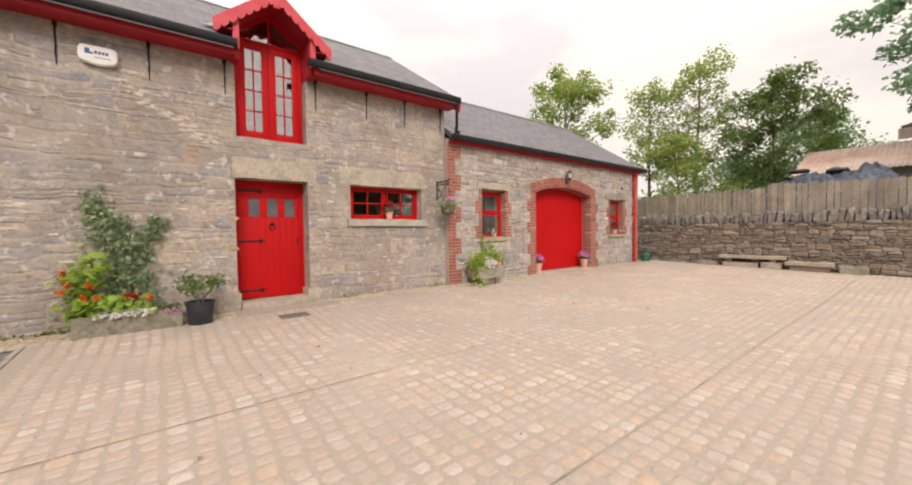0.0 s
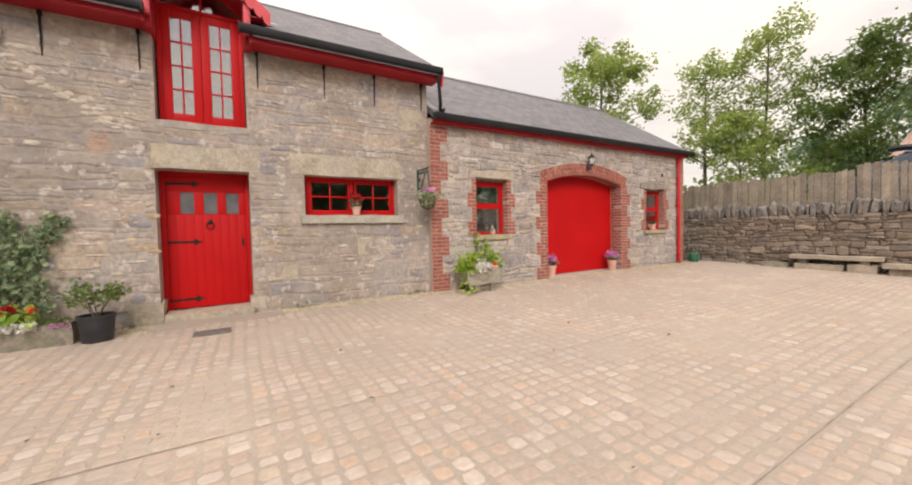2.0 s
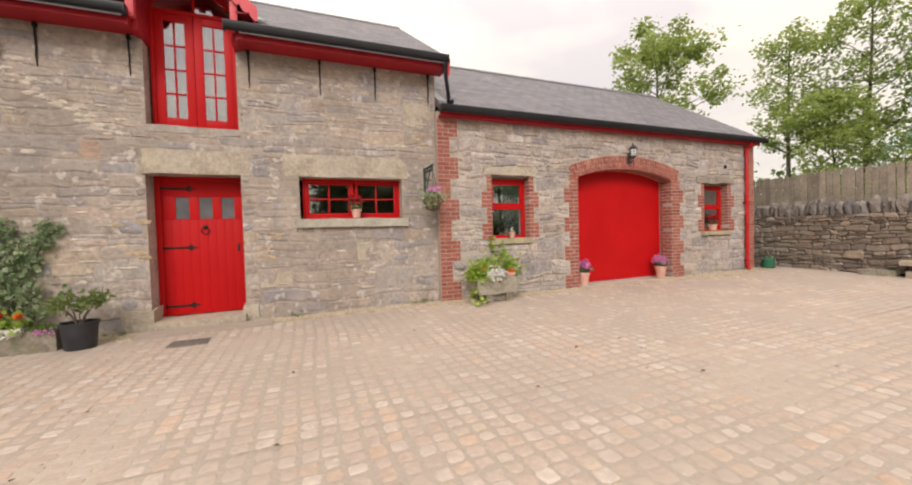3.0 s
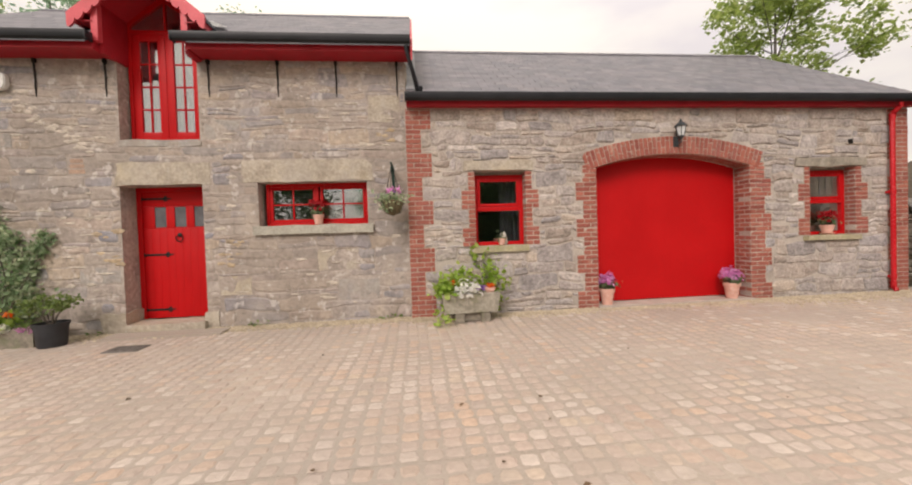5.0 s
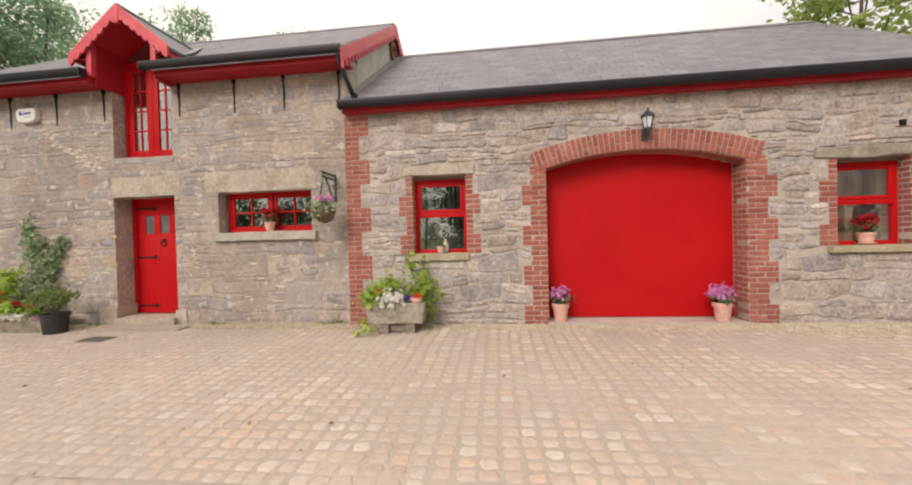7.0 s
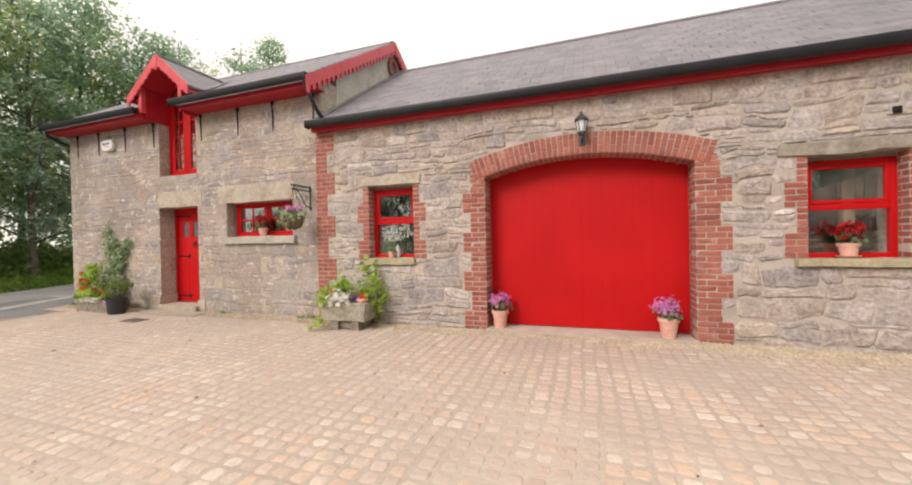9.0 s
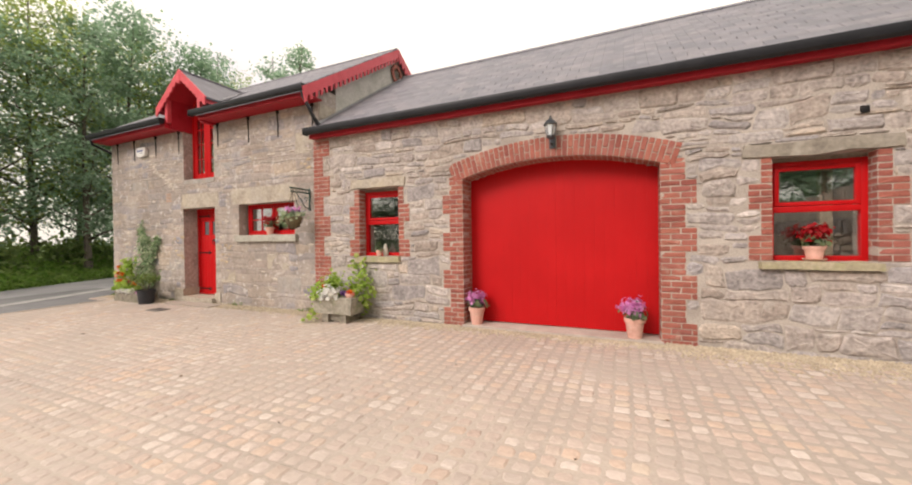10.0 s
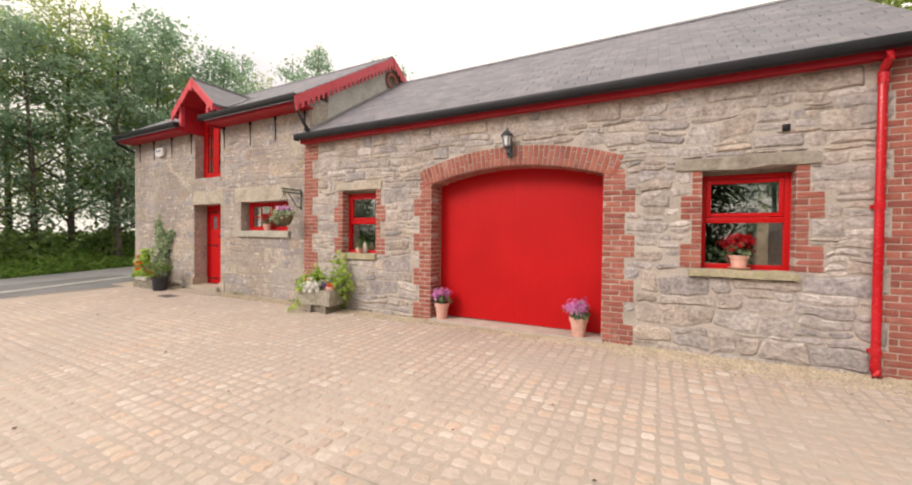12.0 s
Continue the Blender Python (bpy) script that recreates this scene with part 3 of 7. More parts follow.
eave("trim_eave_1", XL0 - 0.10, 0.998, HE_Y + 0.075, 4.31, 4.43, YL, "red painted fascia and soffit of the tall barn")
eave("trim_eave_2", 2.262, XL1 + 0.12, HE_Y + 0.075, 4.31, 4.43, YL, "red painted fascia and soffit of the tall barn")
eave("trim_eave_3", XL1 + 0.01, XR1 + 0.05, LE_Y + 0.06, 3.545, 3.66, YR, "red painted fascia board under the garage eave, shade in its colour")

pipe = thing("downpipe", "glossy red downpipe fixed to the garage front wall", "downpipe")
PX, PY = 13.80, YR - 0.085
gz = ground_z(PX, PY)
part("pipe", tube(bmesh.new(), [(PX, PY, gz + 0.16), (PX, PY, 3.38), (PX, PY - 0.005, 3.44), (PX, LE_Y + 0.0, 3.52), (PX, LE_Y - 0.02, 3.58)], 0.038, 14), M_PIPE_RED, pipe)
part("shoe", tube(bmesh.new(), [(PX, PY, gz + 0.18), (PX, PY, gz + 0.09), (PX, PY - 0.05, gz + 0.03)], 0.043, 14), M_PIPE_RED, pipe)
part("bend", tube(bmesh.new(), [(PX, PY, 3.30), (PX, PY, 3.42), (PX, PY - 0.05, 3.47)], [0.044, 0.046, 0.044], 14), M_PIPE_RED, pipe)
for zc in (0.55, 2.05):
    part("collar", lathe(bmesh.new(), [(0.039, -0.04), (0.044, -0.035), (0.044, 0.035), (0.039, 0.04)], 14, (PX, PY, zc)), M_PIPE_RED, pipe)
    part("clip", boxes([(PX - 0.05, PX + 0.05, PY + 0.03, YR - 0.001, zc - 0.02, zc + 0.02)], 0.004), M_PIPE_RED, pipe)

bp = thing("connecting_pipe", "black pipe slanting from tall gutter to garage gutter", "downpipe")
part("pipe", tube(bmesh.new(), [(5.34, HE_Y + 0.02, 4.42), (5.35, HE_Y + 0.03, 4.30), (5.46, 6.90, 3.92), (5.48, 6.95, 3.86)], 0.034, 12), M_BLACK, bp)
part("shoe", tube(bmesh.new(), [(5.47, 6.92, 3.89), (5.49, 6.97, 3.82), (5.54, 6.90, 3.80)], 0.042, 12), M_BLACK, bp)
bp = thing("connecting_pipe", "black bent pipe under the far gutter end", "downpipe")
part("pipe", tube(bmesh.new(), [(XL0 - 0.05, HE_Y + 0.02, 4.42), (XL0 - 0.05, HE_Y + 0.05, 4.28), (XL0 - 0.10, YL + 0.1, 4.10), (XL0 - 0.06, YL + 0.3, 3.9), (XL0 - 0.06, YL + 0.3, 0.3)], 0.034, 12), M_BLACK, bp)


def hook():
    """Wrought strap that hangs down the wall from the soffit, twisted at its foot."""
    h = thing("iron_strap", "black wrought iron strap hanging on the stone wall", "iron strap", "iron straps under the tall eave")
    pts = [(0.0, -0.03, 4.315), (0.0, -0.02, 4.08), (0.003, -0.018, 3.98), (-0.003, -0.018, 3.90), (0.002, -0.016, 3.84), (0.0, -0.014, 3.76)]
    part("strap", tube(bmesh.new(), pts, [0.015, 0.013, 0.011, 0.011, 0.009, 0.005], 6), M_IRON, h)
    part("head", boxes([(-0.022, 0.022, -0.045, -0.001, 4.25, 4.312)], 0.005), M_IRON, h)
    return h


h0 = hook()
h0.matrix_basis = pose(-1.80, YL, 0)
for hx in (-1.0, -0.05, 0.90, 2.34, 3.35, 4.23, 5.17):
    copy_thing(h0, pose(hx, YL, 0))


# ---- dormer ----
DX, DA, DE, DH, DF = 1.62, 5.50, 4.78, 0.87, 6.85      # centre, apex, eave height, half width, front
dormer = thing("dormer", "red gabled hayloft dormer with scalloped bargeboards and slates", "dormer", kind="structure")


def dormer_slope(sign):
    bm = bmesh.new()
    def back(z):
        return HE_Y + (z - HE_Z) / tan_h + 0.02
    out = [(DX, DF - 0.05, DA), (DX + sign * DH, DF - 0.05, DE), (DX + sign * DH, back(DE), DE), (DX, back(DA), DA)]
    top = [bm.verts.new((x, y, z)) for x, y, z in out]
    low = [bm.verts.new((x, y, z - 0.05)) for x, y, z in out]
    bm.faces.new(top)
    bm.faces.new(low)
    for i in range(4):
        j = (i + 1) % 4
        bm.faces.new((top[i], top[j], low[j], low[i]))
    bmesh.ops.recalc_face_normals(bm, faces=bm.faces)
    return bm


def scalloped(length, width, teeth, depth, blunt):
    """Board outline (along, across) with a row of round or square teeth on its low edge."""
    pts = [(0, 0), (length, 0)]
    w = length / teeth
    for i in reversed(range(teeth)):
        if blunt:
            pts += [((i + 0.72) * w, -width), ((i + 0.62) * w, -width - depth), ((i + 0.25) * w, -width - depth), ((i + 0.15) * w, -width)]
        else:
            pts += [((i + 0.5 + 0.46 * math.cos(a)) * w, -width - depth * math.sin(a)) for a in [math.pi * k / 6 for k in range(7)]]
    return pts


pitch = math.atan2(DA - DE, DH)
for sign in (-1, 1):
    part("roof_slope", dormer_slope(sign), M_SLATE, dormer, "grey slate dormer slope")
    ln = (DH + 0.03) / math.cos(pitch)
    pts = [(DX + sign * (s * math.cos(pitch) - t * -math.sin(pitch) * -1 * 0), DA + 0.02 - s * math.sin(pitch) + t) for s, t in scalloped(ln, 0.17, 8, 0.055, False)]
    part("bargeboard", prism(bmesh.new(), pts, DF - 0.085, DF - 0.055), M_REDOLD, dormer, "red bargeboard with scalloped lower edge")
    part("cheek", boxes([(min(DX + sign * 0.605, DX + sign * 0.54), max(DX + sign * 0.605, DX + sign * 0.54), DF + 0.06, YL + 0.198, 4.285, 4.96)]), M_EAVE, dormer)
    part("post", boxes([(DX + sign * 0.59 - 0.045, DX + sign * 0.59 + 0.045, DF - 0.03, DF + 0.058, 4.42, 4.94)], 0.004), M_REDOLD, dormer)
    part("side_fascia", boxes([(min(DX + sign * (DH - 0.03), DX + sign * (DH - 0.05)), max(DX + sign * (DH - 0.03), DX + sign * (DH - 0.05)), DF - 0.04, 7.10, DE - 0.13, DE - 0.02)]), M_REDOLD, dormer)
    lin = [(DX, DA - 0.075), (DX + sign * (DH - 0.06), DE - 0.025), (DX + sign * (DH - 0.06), DE - 0.04), (DX, DA - 0.095)]
    part("lining", prism(bmesh.new(), lin, DF - 0.05, YL + 0.27), M_EAVE, dormer)
    soft = [(DX + sign * 0.61, DE - 0.10), (DX + sign * (DH - 0.052), DE - 0.10), (DX + sign * (DH - 0.052), DE - 0.085), (DX + sign * 0.61, DE - 0.085)]
    part("side_soffit", prism(bmesh.new(), soft, DF - 0.04, 7.05), M_EAVE, dormer)
part("eave_end", boxes([(0.985, 1.013, HE_Y + 0.077, YL - 0.004, 4.295, 4.47)]), M_EAVE, dormer)
part("eave_end", boxes([(2.227, 2.258, HE_Y + 0.077, YL - 0.004, 4.295, 4.47)]), M_EAVE, dormer)
part("ridge_cap", tube(bmesh.new(), [(DX, DF - 0.06, DA + 0.0), (DX, 8.30, DA + 0.0)], 0.035, 8), M_SLATE, dormer)
part("finial_block", boxes([(DX - 0.05, DX + 0.05, DF - 0.095, DF - 0.05, DA - 0.30, DA - 0.02)], 0.006), M_REDOLD, dormer)

M_LEAD = surface("pale_lead", [(0.42, 0.42, 0.42), (0.52, 0.52, 0.51)], 0.6, scale=4, mottle=0.25)
for sign in (-1, 1):
    bm = bmesh.new()
    p0 = Vector((DX + sign * (DH + 0.02), HE_Y + (DE - HE_Z) / tan_h - 0.12, DE - 0.03))
    p1 = Vector((DX + sign * 0.03, HE_Y + (DA - HE_Z) / tan_h + 0.05, DA + 0.035))
    wide = Vector((sign * 0.16, 0.02, 0.016))
    q = [bm.verts.new(v + Vector((0, 0, 0.03))) for v in (p0, p0 + wide, p1 + wide, p1)]
    bm.faces.new(q)
    bmesh.ops.solidify(bm, geom=bm.faces[:], thickness=0.012)
    part("lead_valley", bm, M_LEAD, dormer, "pale lead valley strip")

# bargeboard and verge of the tall gable
verge = thing("gable_trim", "red bargeboards with notched edge on the tall gable", "bargeboard", kind="structure")
pitch_h = math.atan(tan_h)
for sign in (-1, 1):
    ln = (HR_Y - HE_Y + 0.04) / math.cos(pitch_h)
    bm = bmesh.new()
    out = [(s * math.cos(pitch_h), -s * math.sin(pitch_h) + t) for s, t in scalloped(ln, 0.20, 24, 0.105, True)]
    a = [bm.verts.new((XL1 + 0.104, HR_Y + sign * p, HR_Z - 0.0 + q)) for p, q in out]
    b = [bm.verts.new((XL1 + 0.130, HR_Y + sign * p, HR_Z - 0.0 + q)) for p, q in out]
    bm.faces.new(a)
    bm.faces.new(list(reversed(b)))
    for i in range(len(a)):
        j = (i + 1) % len(a)
        bm.faces.new((a[j], a[i], b[i], b[j]))
    bmesh.ops.recalc_face_normals(bm, faces=bm.faces)
    part("bargeboard", bm, M_REDOLD, verge, "red bargeboard with notched lower edge")
part("corner_stone", boxes([(XL1 - 0.3, XL1 + 0.02, YL + 0.03, YL + WT - 0.01, 4.02, 4.32)], 0.02), M_LINTEL, verge, "pale corner stone")
vent = thing("gable_vent", "round brick-ringed vent opening high in rendered gable", "vent", kind="structure")
bm = bmesh.new()
lathe(bm, [(0.20, 0.0), (0.20, 0.055), (0.145, 0.055), (0.145, 0.004)], 28)
bm.transform(Matrix.Translation((XL1, 9.90, 5.90)) @ Matrix.Rotation(radians(90), 4, "Y"))
part("ring", bm, M_BRICKMORTAR, vent)
brick_unit = [piece_mesh("brick", 500 + i, M_BRICK, cut=0.06, wobble=0.02, inset=0.03, face=0.12) for i in range(6)]
for i in range(18):
    a = math.tau * i / 18
    m = Matrix.Translation((XL1 + 0.05, 9.90, 5.90)) @ Matrix.Rotation(radians(90), 4, "Z") @ Matrix.Rotation(a, 4, "Y") @ Matrix.Translation((0.19, 0, 0)) @ Matrix.Diagonal((0.10, 0.03, 0.058, 1))
    ob = new("brick", brick_unit[i % 6])
    ob.matrix_basis, ob.parent = m, vent
# Flat dark disc painted in place of the shade inside the vent hole.
bm = lathe(bmesh.new(), [(0.143, 0.0), (0.143, 0.012)], 24)
bm.transform(Matrix.Translation((XL1 + 0.001, 9.90, 5.90)) @ Matrix.Rotation(radians(90), 4, "Y"))
part("hole_shade_disc", bm, M_DRYDARK, vent)


# ---- openings: windows and doors ----
def casement(parent, x0, x1, z0, z1, y, cols, rows, rail=0.045, bar=0.022, depth=0.05):
    """A glazed sash: stiles, rails, glazing bars and panes of glass."""
    for nm, r in (("stile", (x0, x0 + rail)), ("stile", (x1 - rail, x1))):
        part(nm, boxes([(r[0], r[1], y, y + depth, z0, z1)], 0.004), M_RED, parent)
    for nm, r in (("rail", (z0, z0 + rail)), ("rail", (z1 - rail, z1))):
        part(nm, boxes([(x0 + rail, x1 - rail, y + 0.002, y + depth - 0.002, r[0], r[1])], 0.004), M_RED, parent)
    ix0, ix1, iz0, iz1 = x0 + rail, x1 - rail, z0 + rail, z1 - rail
    cw, rh = (ix1 - ix0) / cols, (iz1 - iz0) / rows
    for i in range(1, cols):
        part("glazing_bar", boxes([(ix0 + i * cw - bar / 2, ix0 + i * cw + bar / 2, y + 0.008, y + depth - 0.01, iz0, iz1)], 0.003), M_RED, parent)
    for j in range(1, rows):
        part("glazing_bar", boxes([(ix0, ix1, y + 0.010, y + depth - 0.012, iz0 + j * rh - bar / 2, iz0 + j * rh + bar / 2)], 0.003), M_RED, parent)
    for i in range(cols):
        for j in range(rows):
            g = part("pane", boxes([(ix0 + i * cw + 0.004, ix0 + (i + 1) * cw - 0.004, y + 0.022, y + 0.027, iz0 + j * rh + 0.004, iz0 + (j + 1) * rh - 0.004)]), M_GLASS, parent)
            g.visible_shadow = False


def outer_frame(parent, x0, x1, z0, z1, y, wide=0.05, depth=0.08):
    part("frame_jamb", boxes([(x0, x0 + wide, y, y + depth, z0, z1)], 0.004), M_RED, parent)
    part("frame_jamb", boxes([(x1 - wide, x1, y, y + depth, z0, z1)], 0.004), M_RED, parent)
    part("frame_head", boxes([(x0 + wide, x1 - wide, y + 0.002, y + depth, z1 - wide, z1)], 0.004), M_RED, parent)
    part("frame_foot", boxes([(x0 + wide, x1 - wide, y - 0.012, y + depth, z0, z0 + wide)], 0.004), M_RED, parent)


def rough_slab(name, x0, x1, y0, y1, z0, z1, material, parent, seed, jitter=0.018):
    """A dressed but uneven stone block."""
    bm = boxes([(x0, x1, y0, y1, z0, z1)])
    bmesh.ops.subdivide_edges(bm, edges=bm.edges, cuts=5, use_grid_fill=True)
    r = random.Random(seed)
    off = r.uniform(0, 50)
    for v in bm.verts:
        n = noise.noise_vector(v.co * 5 + Vector((off, 0, 0)))
        v.co += Vector((n.x, n.y * 0.7, n.z)) * jitter * 1.6
    for f in bm.faces:
        f.smooth = True
    return part(name, bm, material, parent)


# low wide window
w = thing("window_1", "small red casement window with eight panes in deep stone reveal", "window", kind="structure")
y1 = YL + 0.19
outer_frame(w, WIN_1[0] + 0.045, WIN_1[1] - 0.0, WIN_1[2] + 0.005, WIN_1[3] - 0.0, y1)
part("mullion", boxes([((WIN_1[0] + WIN_1[1]) / 2 - 0.03, (WIN_1[0] + WIN_1[1]) / 2 + 0.03, y1 - 0.002, y1 + 0.08, WIN_1[2] + 0.05, WIN_1[3] - 0.05)], 0.004), M_RED, w)
mid = (WIN_1[0] + WIN_1[1]) / 2 + 0.02
casement(w, WIN_1[0] + 0.098, mid - 0.033, WIN_1[2] + 0.058, WIN_1[3] - 0.053, y1 + 0.01, 2, 2)
casement(w, mid + 0.033, WIN_1[1] - 0.053, WIN_1[2] + 0.058, WIN_1[3] - 0.053, y1 + 0.01, 2, 2)
rough_slab("sill", 2.90, 4.72, YL - 0.07, YL + 0.22, 1.64, 1.775, M_SILLGREY, w, 3, 0.012)
rough_slab("lintel", 2.77, 4.74, YL - 0.012, YL + 0.4, 2.452, 2.80, M_LINTEL, w, 4, 0.028)
part("latch", boxes([(mid - 0.10, mid - 0.02, y1 - 0.01, y1 + 0.008, 2.02, 2.045)], 0.003), M_IRON, w)


def sash_window(name, opening, label, recess):
    x0, x1, z0, z1 = opening
    w = thing(name, label, "window", kind="structure")
    y = YR + recess
    # Added filler strip that imitates the shaded reveal under the lintel.
    part("head_board", boxes([(x0, x1, y + 0.02, y + 0.08, z1 - 0.05, z1 - 0.002)]), M_TIMBER, w)
    z1 -= 0.053
    outer_frame(w, x0, x1, z0, z1, y, 0.06)
    zm = z0 + (z1 - z0) * 0.52
    part("transom", boxes([(x0 + 0.06, x1 - 0.06, y - 0.004, y + 0.08, zm - 0.035, zm + 0.035)], 0.005), M_RED, w)
    casement(w, x0 + 0.064, x1 - 0.064, zm + 0.04, z1 - 0.063, y - 0.01, 1, 1, 0.045)
    g = part("pane", boxes([(x0 + 0.058, x1 - 0.058, y + 0.035, y + 0.04, z0 + 0.052, zm - 0.03)]), M_GLASS, w)
    g.visible_shadow = False
    return w


w2 = sash_window("window_2", WIN_2, "red two-light window with brick surround and stone sill", 0.17)
rough_slab("sill", 6.29, 7.20, YR - 0.07, YR + 0.2, 1.245, 1.35, M_SILL, w2, 7, 0.012)
rough_slab("lintel", 6.17, 7.31, YR - 0.03, YR + 0.35, 2.565, 2.715, M_LINTEL, w2, 8, 0.022)
w3 = sash_window("window_3", WIN_3, "red two-light window with brick jambs and mossy sill", 0.17)
rough_slab("sill", 12.14, 13.19, YR - 0.085, YR + 0.2, 1.245, 1.33, M_SILL, w3, 9, 0.012)
rough_slab("lintel", 12.00, 13.36, YR - 0.035, YR + 0.35, 2.54, 2.685, M_LINTELDARK, w3, 10, 0.02)

# hayloft doors
hay = thing("door_2", "red glazed double hayloft doors with sixteen panes", "door", kind="structure")
yh = YL + 0.20
outer_frame(hay, HAY[0] + 0.028, HAY[1] - 0.012, HAY[2] + 0.01, 4.86, yh, 0.05)
xm = (HAY[0] + HAY[1]) / 2
for a, b in ((HAY[0] + 0.081, xm - 0.003), (xm + 0.003, HAY[1] - 0.065)):
    leaf = thing("leaf", "red door leaf with two columns of panes")
    leaf.parent = hay
    casement(leaf, a, b, HAY[2] + 0.065, 4.805, yh + 0.012, 2, 4, 0.11, 0.024)
part("gable_frame", prism(bmesh.new(), [(DX - 0.62, 4.862), (DX - 0.62, 4.96), (DX, 5.41), (DX + 0.62, 4.96), (DX + 0.62, 4.862), (DX + 0.52, 4.862), (DX + 0.50, 4.93), (DX, 5.29), (DX - 0.50, 4.93), (DX - 0.52, 4.862)], yh, yh + 0.06), M_RED, hay)
g = part("fanlight", prism(bmesh.new(), [(DX - 0.53, 4.863), (DX + 0.53, 4.863), (DX + 0.5, 4.93), (DX, 5.29), (DX - 0.5, 4.93)], yh + 0.02, yh + 0.026), M_GLASS, hay)
g.visible_shadow = False
part("glazing_bar", boxes([(DX - 0.015, DX + 0.015, yh + 0.005, yh + 0.05, 4.87, 5.30)], 0.003), M_RED, hay)
rough_slab("threshold", HAY[0] - 0.02, HAY[1] + 0.02, YL - 0.008, YL + 0.45, 3.02, 3.118, M_BLOCK, hay, 12, 0.014)

# front door
door = thing("door_1", "red boarded stable door with three small lights and iron straps", "door", kind="structure")
yd = YL + 0.34
zb, zt = 0.36, 2.40
part("frame_jamb", boxes([(DOOR[0] + 0.002, DOOR[0] + 0.075, yd - 0.02, yd + 0.08, zb, 2.448)], 0.005), M_RED, door)
part("frame_jamb", boxes([(DOOR[1] - 0.055, DOOR[1] - 0.002, yd - 0.02, yd + 0.08, zb, 2.448)], 0.005), M_RED, door)
part("frame_head", boxes([(DOOR[0] + 0.075, DOOR[1] - 0.055, yd - 0.018, yd + 0.08, 2.385, 2.448)], 0.005), M_RED, door)
dx0, dx1 = DOOR[0] + 0.078, DOOR[1] - 0.058
lights = [(1.235, 1.435), (1.535, 1.735), (1.83, 2.03)]
nb = 9
for i in range(nb):
    a, b = dx0 + (dx1 - dx0) * i / nb, dx0 + (dx1 - dx0) * (i + 1) / nb
    part("plank", boxes([(a + 0.0006, b - 0.0006, yd, yd + 0.04, zb + 0.008, 1.80)], 0.0014), M_RED, door)
edges = [dx0] + [e for l in lights for e in l] + [dx1]
for a, b in zip(edges[0::2], edges[1::2]):
    part("plank", boxes([(a, b, yd + 0.001, yd + 0.04, 1.801, 2.155)], 0.003), M_RED, door)
part("top_rail", boxes([(dx0, dx1, yd, yd + 0.04, 2.156, 2.382)], 0.003), M_RED, door)
for a, b in lights:
    g = part("light_pane", boxes([(a - 0.004, b + 0.004, yd + 0.018, yd + 0.024, 1.796, 2.16)]), M_OBSCURE, door, "grey obscured glass")
    part("light_bead", boxes([(a, a + 0.012, yd + 0.004, yd + 0.017, 1.803, 2.153), (b - 0.012, b, yd + 0.004, yd + 0.017, 1.803, 2.153), (a + 0.012, b - 0.012, yd + 0.005, yd + 0.017, 1.803, 1.815), (a + 0.012, b - 0.012, yd + 0.005, yd + 0.017, 2.141, 2.153)]), M_RED, door)


def strap_hinge(z):
    bm = boxes([(dx0 + 0.005, dx0 + 0.34, yd - 0.008, yd - 0.0005, z - 0.016, z + 0.016)], 0.002)
    for s in (-1, 1):
        box(bm, dx0 + 0.325, dx0 + 0.375, yd - 0.0085, yd - 0.0005, z + s * 0.028 - 0.014, z + s * 0.028 + 0.014, 0.004)
    box(bm, dx0 + 0.335, dx0 + 0.43, yd - 0.009, yd - 0.0005, z - 0.011, z + 0.011, 0.004)
    box(bm, dx0 - 0.012, dx0 + 0.01, yd - 0.018, yd + 0.004, z - 0.03, z + 0.03, 0.004)
    return part("strap_hinge", bm, M_IRON, door, "black iron strap hinge")


for z in (2.27, 1.38, 0.50):
    strap_hinge(z)
kn = part("knocker", lathe(bmesh.new(), [(0.034, 0.0), (0.034, 0.012), (0.02, 0.022), (0.006, 0.024)], 16), M_IRON, door, "black iron ring knocker")
kn.data.transform(Matrix.Translation((1.62, yd, 1.685)) @ Matrix.Rotation(radians(90), 4, "X"))
ring = [(1.62 + 0.052 * math.sin(a), yd - 0.022, 1.635 - 0.052 * math.cos(a)) for a in [math.tau * k / 16 for k in range(17)]]
part("ring", tube(bmesh.new(), ring, 0.008, 6), M_IRON, kn)
part("latch_plate", boxes([(dx1 - 0.07, dx1 - 0.035, yd - 0.006, yd, 1.30, 1.42)], 0.003), M_IRON, door)
rough_slab("doorstep", DOOR[0] + 0.05, DOOR[1] + 0.0, YL - 0.10, yd + 0.07, 0.12, 0.352, M_LINTEL, door, 15, 0.012)
rough_slab("jamb_block", 0.70, 1.035, YL - 0.06, YL + 0.335, 0.12, 0.53, M_LINTEL, door, 16, 0.015)
rough_slab("jamb_block", 2.13, 2.34, YL - 0.02, YL + 0.33, 0.12, 0.48, M_LINTEL, door, 17, 0.015)
rough_slab("lintel", 0.96, 2.30, YL - 0.015, YL + 0.42, 2.452, 2.78, M_LINTEL, door, 18, 0.03)
rough_slab("door_slab", 0.95, 2.55, YL - 0.42, YL - 0.11, ground_z(1.6, 6.9) - 0.06, ground_z(1.6, 6.9) + 0.03, M_JOINT, door, 19, 0.006)

